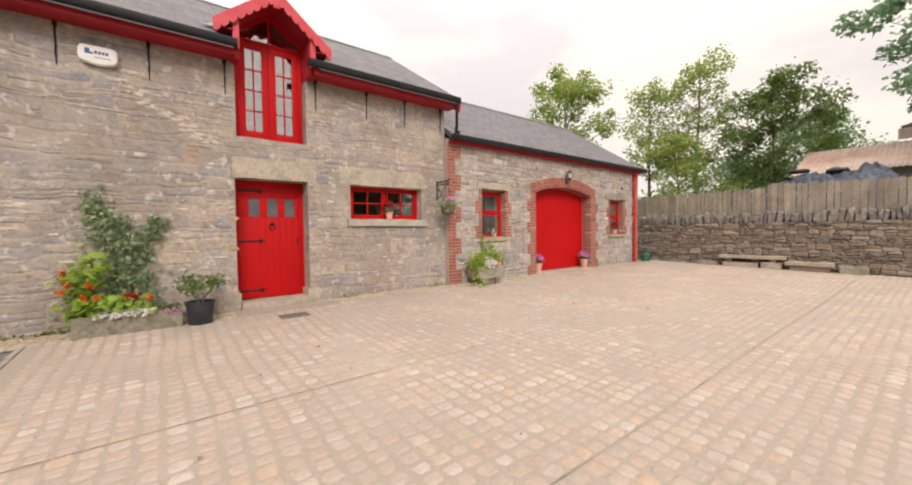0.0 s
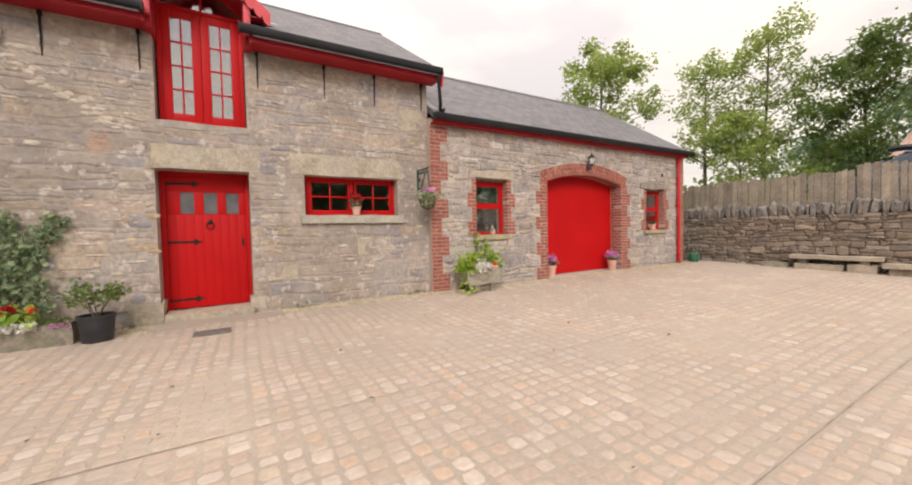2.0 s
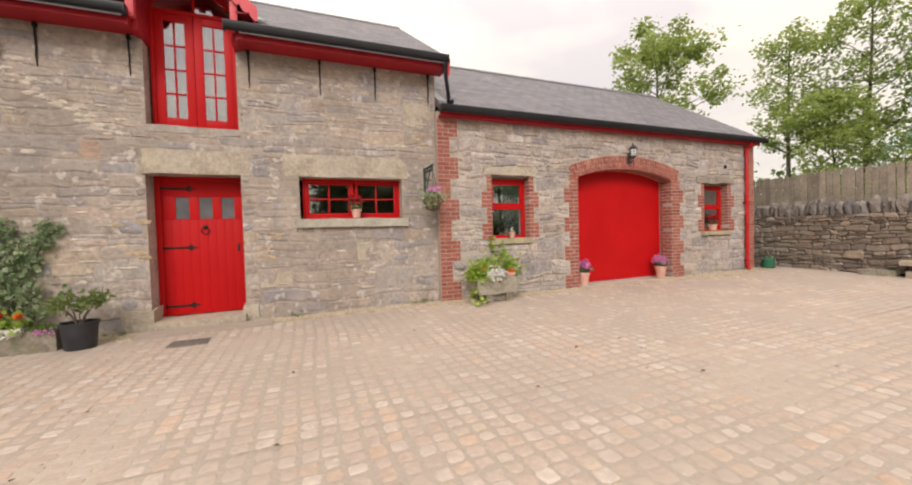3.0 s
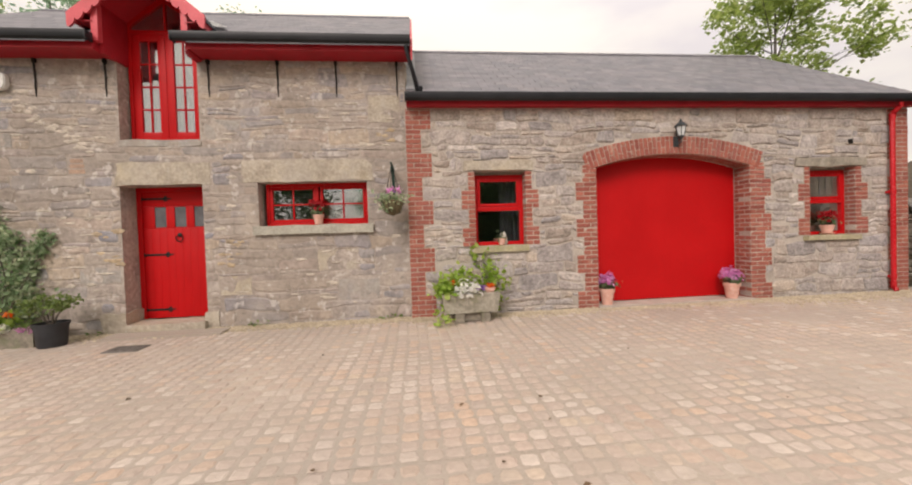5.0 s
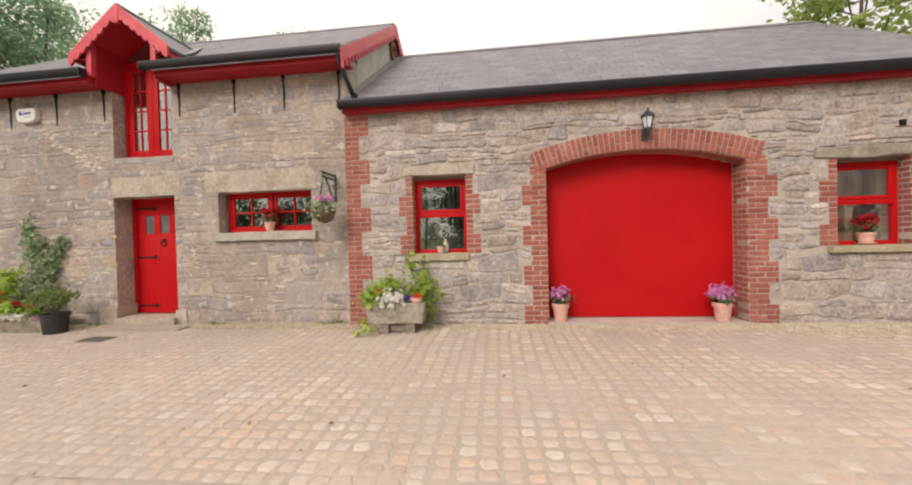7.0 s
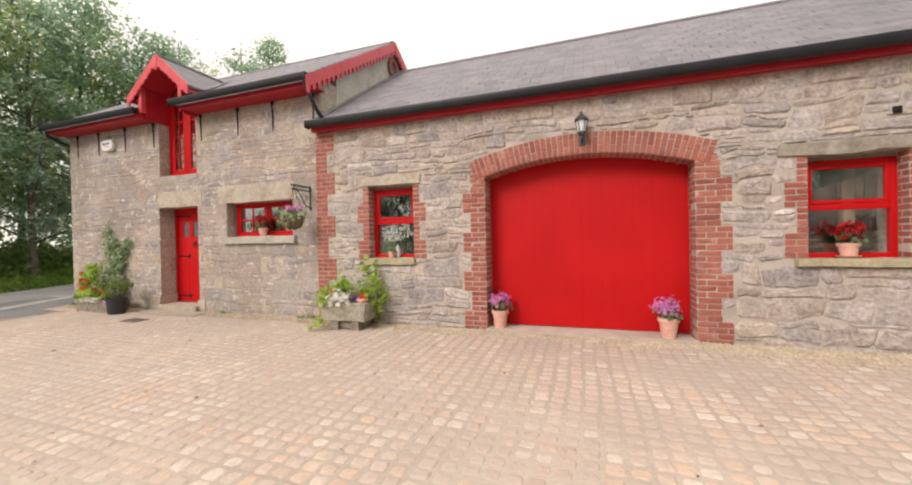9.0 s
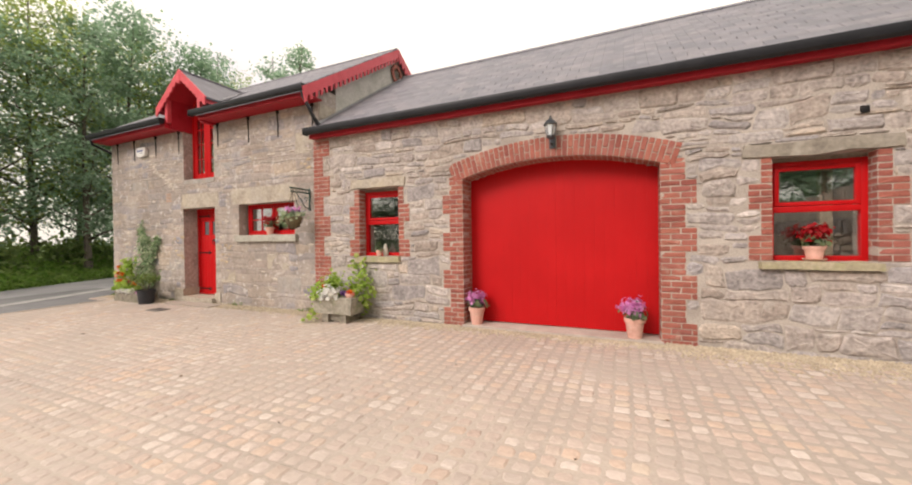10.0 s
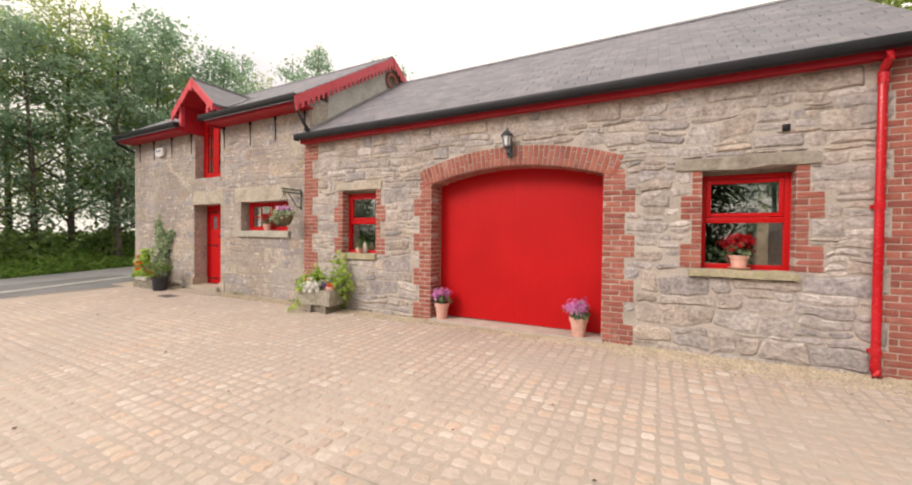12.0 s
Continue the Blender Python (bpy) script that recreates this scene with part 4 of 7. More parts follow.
# garage door
gate = thing("door_3", "wide red boarded garage door under a segmental brick arch", "door", kind="structure")
yg = YR + 0.33
n = 20
for i in range(n):
    a, b = GATE[0] + 0.004 + (GATE[1] - GATE[0] - 0.008) * i / n, GATE[0] + 0.004 + (GATE[1] - GATE[0] - 0.008) * (i + 1) / n
    gap = 0.0010 if i == 9 else 0.0003
    zt = min(arch_z(a), arch_z(b)) + 0.02
    bm = boxes([(a + 0.0003, b - gap, yg, yg + 0.05, 0.30, zt)])
    part("plank", bm, M_RED, gate)
part("backing", boxes([(GATE[0] + 0.003, GATE[1] - 0.003, yg + 0.052, yg + 0.08, 0.28, 2.60)]), M_RED, gate)
rough_slab("threshold", GATE[0] - 0.02, GATE[1] + 0.02, YR - 0.06, yg + 0.12, 0.15, 0.287, M_THRESH, gate, 21, 0.006)


# ---- plants: helpers ----
M_LEAF_A = leaf_mat("broad_leaves", [(0.17, 0.25, 0.07), (0.23, 0.32, 0.09), (0.14, 0.215, 0.07), (0.29, 0.35, 0.12)])
# Yellow-green raised above real leaf tone; the sunlight is in the colour.
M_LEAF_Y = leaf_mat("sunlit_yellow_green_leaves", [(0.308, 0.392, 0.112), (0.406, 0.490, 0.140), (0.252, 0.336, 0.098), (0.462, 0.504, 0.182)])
M_LEAF_B = leaf_mat("cool_leaves", [(0.244, 0.378, 0.244), (0.329, 0.464, 0.293), (0.207, 0.329, 0.220), (0.415, 0.537, 0.366)])
M_LEAF_C = leaf_mat("bright_nasturtium_leaves", [(0.34, 0.50, 0.07), (0.46, 0.62, 0.13), (0.28, 0.44, 0.06), (0.54, 0.64, 0.18)])
M_LEAF_V = leaf_mat("variegated_ivy_leaves", [(0.27, 0.39, 0.22), (0.50, 0.56, 0.38), (0.20, 0.31, 0.16), (0.34, 0.46, 0.26), (0.64, 0.66, 0.47)])
M_LEAF_W = leaf_mat("cool_green_wood_leaves", [(0.26, 0.39, 0.25), (0.32, 0.45, 0.29), (0.22, 0.34, 0.22), (0.38, 0.50, 0.36)])
M_HEDGE = leaf_mat("dark_hedge_leaves", [(0.05, 0.09, 0.035), (0.08, 0.125, 0.05), (0.06, 0.10, 0.04)])
M_LEAF_D = leaf_mat("dark_shrub_leaves", [(0.12, 0.20, 0.09), (0.17, 0.25, 0.12), (0.23, 0.29, 0.14)])
M_GRASSBLADE = leaf_mat("verge_grass_blades", [(0.160, 0.304, 0.052), (0.232, 0.392, 0.072), (0.290, 0.406, 0.104), (0.131, 0.246, 0.046)])
M_BARK = surface("bark", [(0.10, 0.08, 0.06), (0.15, 0.125, 0.10), (0.07, 0.06, 0.05)], 0.95, scale=3, grain=16, mottle=0.5, bump=0.9, step=0.03)
M_SOIL = surface("potting_soil", [(0.035, 0.026, 0.02), (0.06, 0.045, 0.035)], 0.98, grain=50, mottle=0.4, bump=0.8)
M_TERRA = surface("terracotta", [(0.66, 0.36, 0.285), (0.71, 0.42, 0.34), (0.62, 0.33, 0.26)], 0.85, scale=9, grain=40, mottle=0.2, bump=0.25, stain=((0.660, 0.570, 0.496), 10, 0.6, 0.75, 0.4))
M_POTBLACK = surface("black_pot_plastic", [(0.018, 0.02, 0.025), (0.03, 0.032, 0.038)], 0.5, scale=5, grain=30, mottle=0.2, bump=0.1)
M_TROUGH = surface("old_trough_stone", [(0.26, 0.24, 0.19), (0.36, 0.33, 0.27), (0.22, 0.20, 0.16)], 0.95, scale=5, grain=26, mottle=0.45, bump=0.8, step=0.02, stain=((0.16, 0.18, 0.08), 7, 0.52, 0.66, 0.6))


M_PLANTER = surface("brown_planter_shaded_foot_stone", [(0.19, 0.165, 0.13), (0.26, 0.23, 0.185), (0.15, 0.135, 0.105)], 0.95, scale=5, grain=26, mottle=0.45, bump=0.8, step=0.02, stain=((0.13, 0.15, 0.07), 7, 0.52, 0.66, 0.5))


def petal_mat(name, a, b):
    return leaf_mat(name, [a, b, a], 0.6)


M_WHITEFL = petal_mat("white_petals", (0.78, 0.77, 0.74), (0.85, 0.84, 0.80))
M_ORANGE = petal_mat("orange_petals", (0.75, 0.12, 0.01), (0.85, 0.22, 0.02))
M_REDFL = petal_mat("red_petals", (0.42, 0.008, 0.014), (0.50, 0.014, 0.02))
M_PINKFL = petal_mat("pink_petals", (0.74, 0.26, 0.60), (0.82, 0.46, 0.76))
M_PURPLEFL = petal_mat("purple_petals", (0.30, 0.14, 0.45), (0.42, 0.24, 0.60))


def leaf_mesh(name, points, size, material, seed, upright=0.4, long=1.5, disc=False):
    """Many small leaves, each a folded blade or a round disc, at the given points."""
    r = np.random.default_rng(seed)
    pts = np.asarray(points, dtype=float)
    n = len(pts)
    nrm = r.normal(size=(n, 3))
    nrm[:, 2] = np.abs(nrm[:, 2]) + upright
    nrm /= np.linalg.norm(nrm, axis=1)[:, None]
    u = np.cross(nrm, r.normal(size=(n, 3)))
    u /= np.linalg.norm(u, axis=1)[:, None]
    v = np.cross(nrm, u)
    s = size * r.uniform(0.6, 1.3, size=(n, 1))
    if disc:
        ring = [pts + s * 0.5 * (math.cos(a) * u + math.sin(a) * v) + nrm * s * 0.10 for a in [math.tau * k / 7 for k in range(7)]]
        verts = np.stack([pts] + ring, 1).reshape(-1, 3)
        faces = [(8 * i, 8 * i + 1 + k, 8 * i + 1 + (k + 1) % 7) for i in range(n) for k in range(7)]
    else:
        a, b = pts - u * s * 0.5 * long, pts + u * s * 0.5 * long
        c, d = pts - v * s * 0.5 + nrm * s * 0.15, pts + v * s * 0.5 + nrm * s * 0.15
        verts = np.stack([a, c, b, d], 1).reshape(-1, 3)
        faces = [f for i in range(n) for f in ((4 * i, 4 * i + 1, 4 * i + 2), (4 * i, 4 * i + 2, 4 * i + 3))]
    me = bpy.data.meshes.new(name)
    me.from_pydata(verts.tolist(), [], faces)
    me.materials.append(material)
    return me


def foliage(name, points, size, material, parent, seed, label="", **more):
    ob = new(name, leaf_mesh(name, points, size, material, seed, **more))
    ob.parent = parent
    if label:
        ob["label"] = label
    return ob


def blob(seed, n, centre, spread):
    r = np.random.default_rng(seed)
    return np.asarray(centre) + r.normal(size=(n, 3)) * np.asarray(spread)


def blossom(name, parent, at, size, material, seed, label=""):
    """A flower head of overlapping petals."""
    r = np.random.default_rng(seed)
    return foliage(name, np.asarray(at) + r.normal(size=(22, 3)) * size * 0.32, size * 0.55, material, parent, seed, label, upright=0.2, long=1.1)


def tree_parts(height, spread, low, seed, leaf, count, material, clump=0.45, lean=0.0):
    """Trunk with limbs, and a crown of loose leaf clumps at the twig ends."""
    r = random.Random(seed)
    bm = bmesh.new()
    pts = []
    for i in range(9):
        f = i / 8
        pts.append((math.sin(f * 3 + seed) * 0.18 * f * 2 + lean * f * height, math.cos(f * 2.3 + seed * 2) * 0.15 * f * 2, height * 0.93 * f - 0.2 * (i == 0)))
    base = height * 0.012
    tube(bm, pts, [base * (1.35 if i == 0 else 1 - 0.88 * i / 8) for i in range(9)], 8)
    ends = []
    limbs = int(18 + height)
    for k in range(limbs):
        f = low + (0.97 - low) * (k + r.random()) / limbs
        i = min(7, int(f * 8))
        g = f * 8 - i
        o = Vector(pts[i]).lerp(Vector(pts[i + 1]), g)
        shape = math.sin(math.pi * min(1, (f - low) / (1 - low) * 0.80 + 0.2)) ** 0.7
        ln = spread * shape * r.uniform(0.55, 1.15) + 0.25
        a = k * 2.4 + r.uniform(-0.5, 0.5)
        up = r.uniform(0.15, 0.75)
        d = Vector((math.cos(a), math.sin(a), up)).normalized()
        mid = o + d * ln * 0.5 + Vector((0, 0, 0.06 * ln))
        tip = o + d * ln + Vector((r.uniform(-0.2, 0.2), r.uniform(-0.2, 0.2), 0.12 * ln))
        rad = base * (1 - 0.85 * f) * 0.5
        tube(bm, [o, mid, tip], [rad, rad * 0.6, rad * 0.15], 5)
        for s in range(r.randint(3, 5)):
            q = o.lerp(tip, r.uniform(0.4, 0.95))
            e = q + Vector((r.uniform(-1, 1), r.uniform(-1, 1), r.uniform(-0.3, 0.8))) * ln * 0.33
            tube(bm, [q, e], [rad * 0.3, rad * 0.08], 4)
            ends.append((e, r.uniform(0.5, 1.3)))
        ends.append((tip, r.uniform(0.6, 1.3)))
    g = np.random.default_rng(seed)
    pick = g.integers(0, len(ends), count)
    ball = g.normal(size=(count, 3))
    ball *= (g.uniform(0.15, 1.0, size=(count, 1)) ** 0.5) / np.linalg.norm(ball, axis=1)[:, None]
    loose = g.random(count) < 0.25
    ball[loose] *= g.uniform(1.0, 1.6, size=(loose.sum(), 1))
    c = np.array([ends[i][0] for i in pick]) + 1.45 * ball * np.array([[clump * ends[i][1]] * 2 + [clump * 0.8 * ends[i][1]] for i in pick])
    return bm, leaf_mesh("crown", c, leaf, material, seed, upright=0.6)


def tree(label, at, height, spread, low, seed, leaf=0.16, count=7000, material=None, clump=0.45, group=""):
    t = thing("tree", label, "tree", group, at=at)
    bm, crown = tree_parts(height, spread, low, seed, leaf, int(count * 1.25), material or M_LEAF_A, clump)
    part("trunk", bm, M_BARK, t)
    ob = new("crown", crown)
    ob.parent = t
    return t


def floor_at(x, y):
    return (x, y, ground_z(max(-14, min(30, x)), max(-10, min(30, y))) - 0.1)


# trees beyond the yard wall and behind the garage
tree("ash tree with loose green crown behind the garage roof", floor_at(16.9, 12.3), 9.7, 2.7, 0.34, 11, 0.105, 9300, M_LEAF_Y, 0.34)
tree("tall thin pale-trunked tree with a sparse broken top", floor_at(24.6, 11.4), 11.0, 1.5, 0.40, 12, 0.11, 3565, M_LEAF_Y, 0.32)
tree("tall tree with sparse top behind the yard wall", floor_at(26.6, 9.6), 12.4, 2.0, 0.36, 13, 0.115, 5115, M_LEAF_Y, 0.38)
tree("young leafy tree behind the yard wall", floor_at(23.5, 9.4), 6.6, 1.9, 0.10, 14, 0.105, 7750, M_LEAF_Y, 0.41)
tree("spreading leafy tree with dark trunk behind the fence", floor_at(27.0, 5.6), 9.9, 2.9, 0.24, 15, 0.115, 11625, M_LEAF_A, 0.45)
tree("dark green tree beyond the fence", floor_at(33.5, 5.2), 9.2, 2.6, 0.15, 16, 0.13, 8525, M_LEAF_B, 0.45)
tree("dark green bushy tree beyond the fence", floor_at(30.0, 8.2), 5.8, 2.4, 0.08, 17, 0.12, 7750, M_LEAF_B, 0.50)
tree("large overhanging tree behind the shed", floor_at(25.0, -2.6), 14.0, 5.2, 0.36, 18, 0.19, 17000, M_LEAF_B, 0.50)

# roadside wood
wood_kinds = [
    tree("slender woodland tree beside the road", floor_at(-9.6, 4.6), 11.6, 1.9, 0.13, 31, 0.105, 6400, M_LEAF_W, 0.5, "roadside wood"),
    tree("slender woodland tree beside the road", floor_at(-10.6, 7.2), 10.8, 2.0, 0.15, 32, 0.105, 6400, M_LEAF_B, 0.5, "roadside wood"),
    tree("slender woodland tree beside the road", floor_at(-10.2, 9.8), 11.9, 1.8, 0.13, 33, 0.105, 6400, M_LEAF_W, 0.5, "roadside wood"),
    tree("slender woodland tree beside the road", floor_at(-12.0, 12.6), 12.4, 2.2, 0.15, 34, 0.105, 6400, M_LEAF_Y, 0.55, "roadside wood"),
]
rw = random.Random(77)
for i, (tx, ty) in enumerate([(-9.4, 2.2), (-11.6, 3.4), (-12.4, 5.4), (-11.4, 8.6), (-13.2, 10.6), (-11.0, 11.6), (-14.6, 13.2), (-13.4, 7.2), (-12.6, 15.4), (-10.4, 14.4), (-9.6, 17.4), (-12.8, 18.6), (-7.4, 18.8), (-5.0, 17.2), (-10.0, 21.6), (-6.0, 22.4), (-2.6, 19.6), (0.4, 21.0), (-12.0, 0.4), (-9.8, -0.6), (-4.6, 26.0), (2.6, 25.0)]):
    s = rw.uniform(0.88, 1.08) * (1.12 if 10 < ty < 16 and tx < -8 else 0.95)
    t = copy_thing(wood_kinds[i % 4], Matrix.Translation(floor_at(tx, ty)) @ Matrix.Rotation(rw.uniform(0, 6.28), 4, "Z"))
    t.scale = (s, s, s * rw.uniform(0.93, 1.08))

for tx, ty, hgt, seed in ((-7.0, 18.2, 13.9, 36), (-10.4, 19.0, 14.2, 37), (-11.6, 23.0, 17.2, 38), (-15.0, 19.0, 15.6, 39)):
    tree("thin spiky treetop rising behind the barn roof", floor_at(tx, ty), hgt, 1.3, 0.2, seed, 0.12, 2000, M_LEAF_B, 0.34, "treetops behind the barn")

# trees across the yard, seen only in the window glass
for i, (tx, ty) in enumerate([(2.0, -15.0), (6.0, -16.5), (9.5, -15.0), (21.0, -16.0), (24.0, -14.5), (-3.0, -16.0)]):
    t = copy_thing(wood_kinds[(i + 1) % 4], Matrix.Translation(floor_at(tx, ty)) @ Matrix.Rotation(i * 1.7, 4, "Z"))
    t.scale = (0.8, 0.8, 0.76)
    t["group"], t["label"] = "trees across the yard", "leafy tree across the yard mirrored in window glass"

# Unseen trees for the glass reflection, also added to dim the garage wall.
for tx, ty, turn_by in ((18.3, -8.6, 0.4), (21.5, -6.4, 2.0), (17.4, -12.0, 3.6)):
    t = copy_thing(wood_kinds[1], Matrix.Translation(floor_at(tx, ty)) @ Matrix.Rotation(turn_by, 4, "Z"))
    t.scale = (1.25, 1.25, 0.85)
    t["group"], t["label"] = "trees across the yard", "leafy tree across the yard mirrored in window glass"

# Added unseen hedge; its heights and gap set what each window mirrors.
hr = np.random.default_rng(15)
tall = [(hr.choice((hr.uniform(-18, -0.6), hr.uniform(4.6, 15.2), hr.uniform(4.6, 15.2))) if k % 3 else hr.uniform(20.5, 36), hr.uniform(-13.2, -12.2), hr.uniform(0.5, 5.4)) for k in range(240)]
low_part = [(hr.uniform(4.6, 27), hr.uniform(-13.2, -12.2), hr.uniform(0.2, 1.6)) for k in range(60)]
hedge_pts = np.concatenate([blob(700 + k, 340, c, (0.7, 0.45, 0.5)) for k, c in enumerate(tall + low_part)])
tagged(new("hedge", leaf_mesh("hedge", hedge_pts, 0.15, M_HEDGE, 16, upright=0.3)), "dark green hedge added out of view to darken window reflections", "hedge", kind="stuff")

# verge and undergrowth along the road
ROAD_DIR = Vector((-0.37, 0.93, 0)).normalized()
ROAD_N = Vector((-0.93, -0.37, 0)).normalized()
EDGE = Vector((-7.7, 6.4, 0))


def roadside(s, d):
    return EDGE + ROAD_DIR * s + ROAD_N * d


gr = np.random.default_rng(5)
pts = []
for i in range(26000):
    s, d = gr.uniform(-14, 22), abs(gr.normal()) * 1.5
    q = roadside(s, d + 0.05)
    hgt = min(1.5, 0.12 + 0.42 * d) * gr.uniform(0.2, 1.0)
    pts.append((q.x, q.y, floor_at(q.x, q.y)[2] + hgt))
verge_grass = tagged(new("verge_grass", leaf_mesh("verge_grass", pts, 0.17, M_GRASSBLADE, 6, upright=0.0, long=2.2)), "rough green grass and weeds on the road verge", "grass", kind="stuff")
pts = []
for k in range(60):
    q = roadside(gr.uniform(-14, 24), gr.uniform(1.6, 4.2))
    pts.append(blob(100 + k, 420, (q.x, q.y, floor_at(q.x, q.y)[2] + gr.uniform(0.5, 1.1)), (0.6, 0.6, 0.42)))
for k in range(44):
    q = roadside(gr.uniform(-14, 26), gr.uniform(4.5, 11.0))
    pts.append(blob(200 + k, 300, (q.x, q.y, floor_at(q.x, q.y)[2] + gr.uniform(0.1, 0.5)), (0.8, 0.8, 0.3)))
tagged(new("undergrowth", leaf_mesh("undergrowth", np.concatenate(pts), 0.14, M_LEAF_A, 7, upright=0.3)), "dark green brambles and undergrowth below the trees", "undergrowth", kind="stuff")
pts = []
for k in range(46):
    pts.append(blob(300 + k, 420, (gr.uniform(17.5, 30), gr.uniform(4.5, 16), gr.uniform(0.9, 2.2)), (0.8, 0.8, 0.55)))
tagged(new("undergrowth", leaf_mesh("undergrowth", np.concatenate(pts), 0.17, M_LEAF_A, 8, upright=0.3)), "green bushes behind the yard wall", "undergrowth", kind="stuff")

# road
def strip(name, d0, d1, material, lift, label, cat):
    bm = bmesh.new()
    n = 14
    top = {}
    for i in range(n + 1):
        for j, d in enumerate((d0, d1)):
            q = roadside(-40 + 70 * i / n, d)
            top[i, j] = bm.verts.new((q.x, q.y, floor_at(q.x, q.y)[2] + 0.1 + lift))
            top[i, j, 1] = bm.verts.new((q.x, q.y, floor_at(q.x, q.y)[2] - 0.05))
    for i in range(n):
        bm.faces.new((top[i, 0], top[i + 1, 0], top[i + 1, 1], top[i, 1]))
        for j in (0, 1):
            bm.faces.new((top[i, j], top[i, j, 1], top[i + 1, j, 1], top[i + 1, j]))
    bmesh.ops.recalc_face_normals(bm, faces=bm.faces)
    return tagged(part(name, bm, material), label, cat, kind="structure")


strip("road", -3.6, 0.0, M_TARMAC, -0.052, "worn grey tarmac lane beside the barn", "road")
strip("kerb", -4.0, -3.602, M_PALE, -0.02, "pale concrete strip along the road edge", "kerb")
kerb2 = thing("kerb_yard", "flush pale stone edging between cobbles and tarmac", "kerb", kind="structure")
for i in range(22):
    y = 6.6 - i * 0.5
    rough_slab("kerb_stone", YARD_X0 - 0.065, YARD_X0 - 0.005, y - 0.49, y - 0.01, ground_z(-1.4, y) - 0.1, ground_z(-1.4, y) + 0.008, M_JOINT, kerb2, 900 + i, 0.004)

# ---- yard wall core and fence ----
WX = 15.25
tagged(part("wall_yard", boxes([(WX + 0.03, WX + 0.55, -6.0, 9.4, 0.0, 1.66)]), M_DRYDARK), "dark core of the dry stone yard wall", "wall", kind="structure")
fence = thing("fence", "weathered grey timber pale fence on top of stone wall", "fence")
rf = random.Random(8)
pale = []
for k in range(6):
    bm = bmesh.new()
    w, ht = 0.125, 1.0
    top = rf.uniform(-0.02, 0.02)
    prism(bm, [(-w / 2, 0), (w / 2, 0), (w / 2 + rf.uniform(-0.006, 0.006), ht + top), (rf.uniform(-0.03, 0.03), ht + 0.015 + abs(top)), (-w / 2 + rf.uniform(-0.006, 0.006), ht - top)], -0.011, 0.011)
    bmesh.ops.bevel(bm, geom=bm.edges[:], offset=0.003, segments=1, affect="EDGES")
    me = bpy.data.meshes.new("pale")
    bm.to_mesh(me)
    bm.free()
    me.materials.append(M_TIMBER)
    pale.append(me)
yy, i = 9.2, 0
while yy > -5.8:
    w = rf.uniform(0.85, 1.15)
    up = 2.76 if yy > 3.45 else 2.88 - 0.045 * (3.45 - yy)
    hgt = up + rf.uniform(-0.03, 0.035) - 1.70
    ob = new("pale", pale[i % 6])
    ob.parent = fence
    ob.matrix_basis = Matrix.Translation((WX + 0.33 + rf.uniform(-0.006, 0.006), yy, 1.70)) @ Matrix.Rotation(radians(90 + rf.uniform(-2, 2)), 4, "Z") @ Matrix.Rotation(radians(rf.uniform(-1.0, 1.0)), 4, "Y") @ Matrix.Diagonal((w, 1, hgt, 1))
    yy -= 0.125 * w + rf.uniform(0.006, 0.022)
    i += 1
for z in (1.95, 2.5):
    part("fence_rail", boxes([(WX + 0.345, WX + 0.39, -5.9, 9.3, z, z + 0.09)], 0.004), M_TIMBER, fence)

bench = thing("stone_bench", "long rough stone slab resting on low stone blocks", "bench")
rough_slab("seat_slab", WX - 0.34, WX - 0.03, 2.92, 4.62, 0.50, 0.60, M_LINTEL, bench, 41, 0.015)
for y0, y1, top in ((3.0, 3.50, 0.40), (3.58, 4.52, 0.37)):
    rough_slab("support_stone", WX - 0.36, WX - 0.05, y0, y1, 0.14, top, M_LINTEL, bench, 42 + int(y0 * 10), 0.022)
for y in (3.12, 4.28):
    rough_slab("spacer_stone", WX - 0.28, WX - 0.06, y, y + 0.16, 0.36, 0.505, M_DRY, bench, 48 + int(y), 0.01)
bench = thing("stone_bench", "low rough stone slab lying beside the yard wall", "bench")
rough_slab("seat_slab", WX - 0.42, WX - 0.04, 1.85, 2.90, 0.36, 0.46, M_LINTEL, bench, 51, 0.018)
rough_slab("support_stone", WX - 0.36, WX - 0.06, 1.95, 2.80, 0.14, 0.365, M_DRY, bench, 71, 0.02)
for y0, y1 in ((4.7, 5.3), (1.2, 1.75)):
    lo = thing("loose_stone", "flat loose stone at the foot of the yard wall", "stone", "loose stones by the wall")
    rough_slab("stone", WX - 0.30, WX - 0.04, y0, y1, 0.16, 0.37, M_TROUGH, lo, int(y0 * 20), 0.015)

M_GREENPL = surface("green_plastic", [(0.02, 0.13, 0.07), (0.03, 0.17, 0.09)], 0.4, mottle=0.15, bump=0.05)
can = thing("watering_can", "small green plastic watering can by the wall", "watering can", at=(14.72, 7.0, ground_z(14.7, 7.0)))
part("body", lathe(bmesh.new(), [(0.13, 0.0), (0.145, 0.02), (0.135, 0.24), (0.10, 0.27), (0.09, 0.27)], 18), M_GREENPL, can)
part("spout", tube(bmesh.new(), [(0.10, 0, 0.06), (0.22, 0, 0.18), (0.30, 0, 0.30)], [0.03, 0.022, 0.018], 8), M_GREENPL, can)
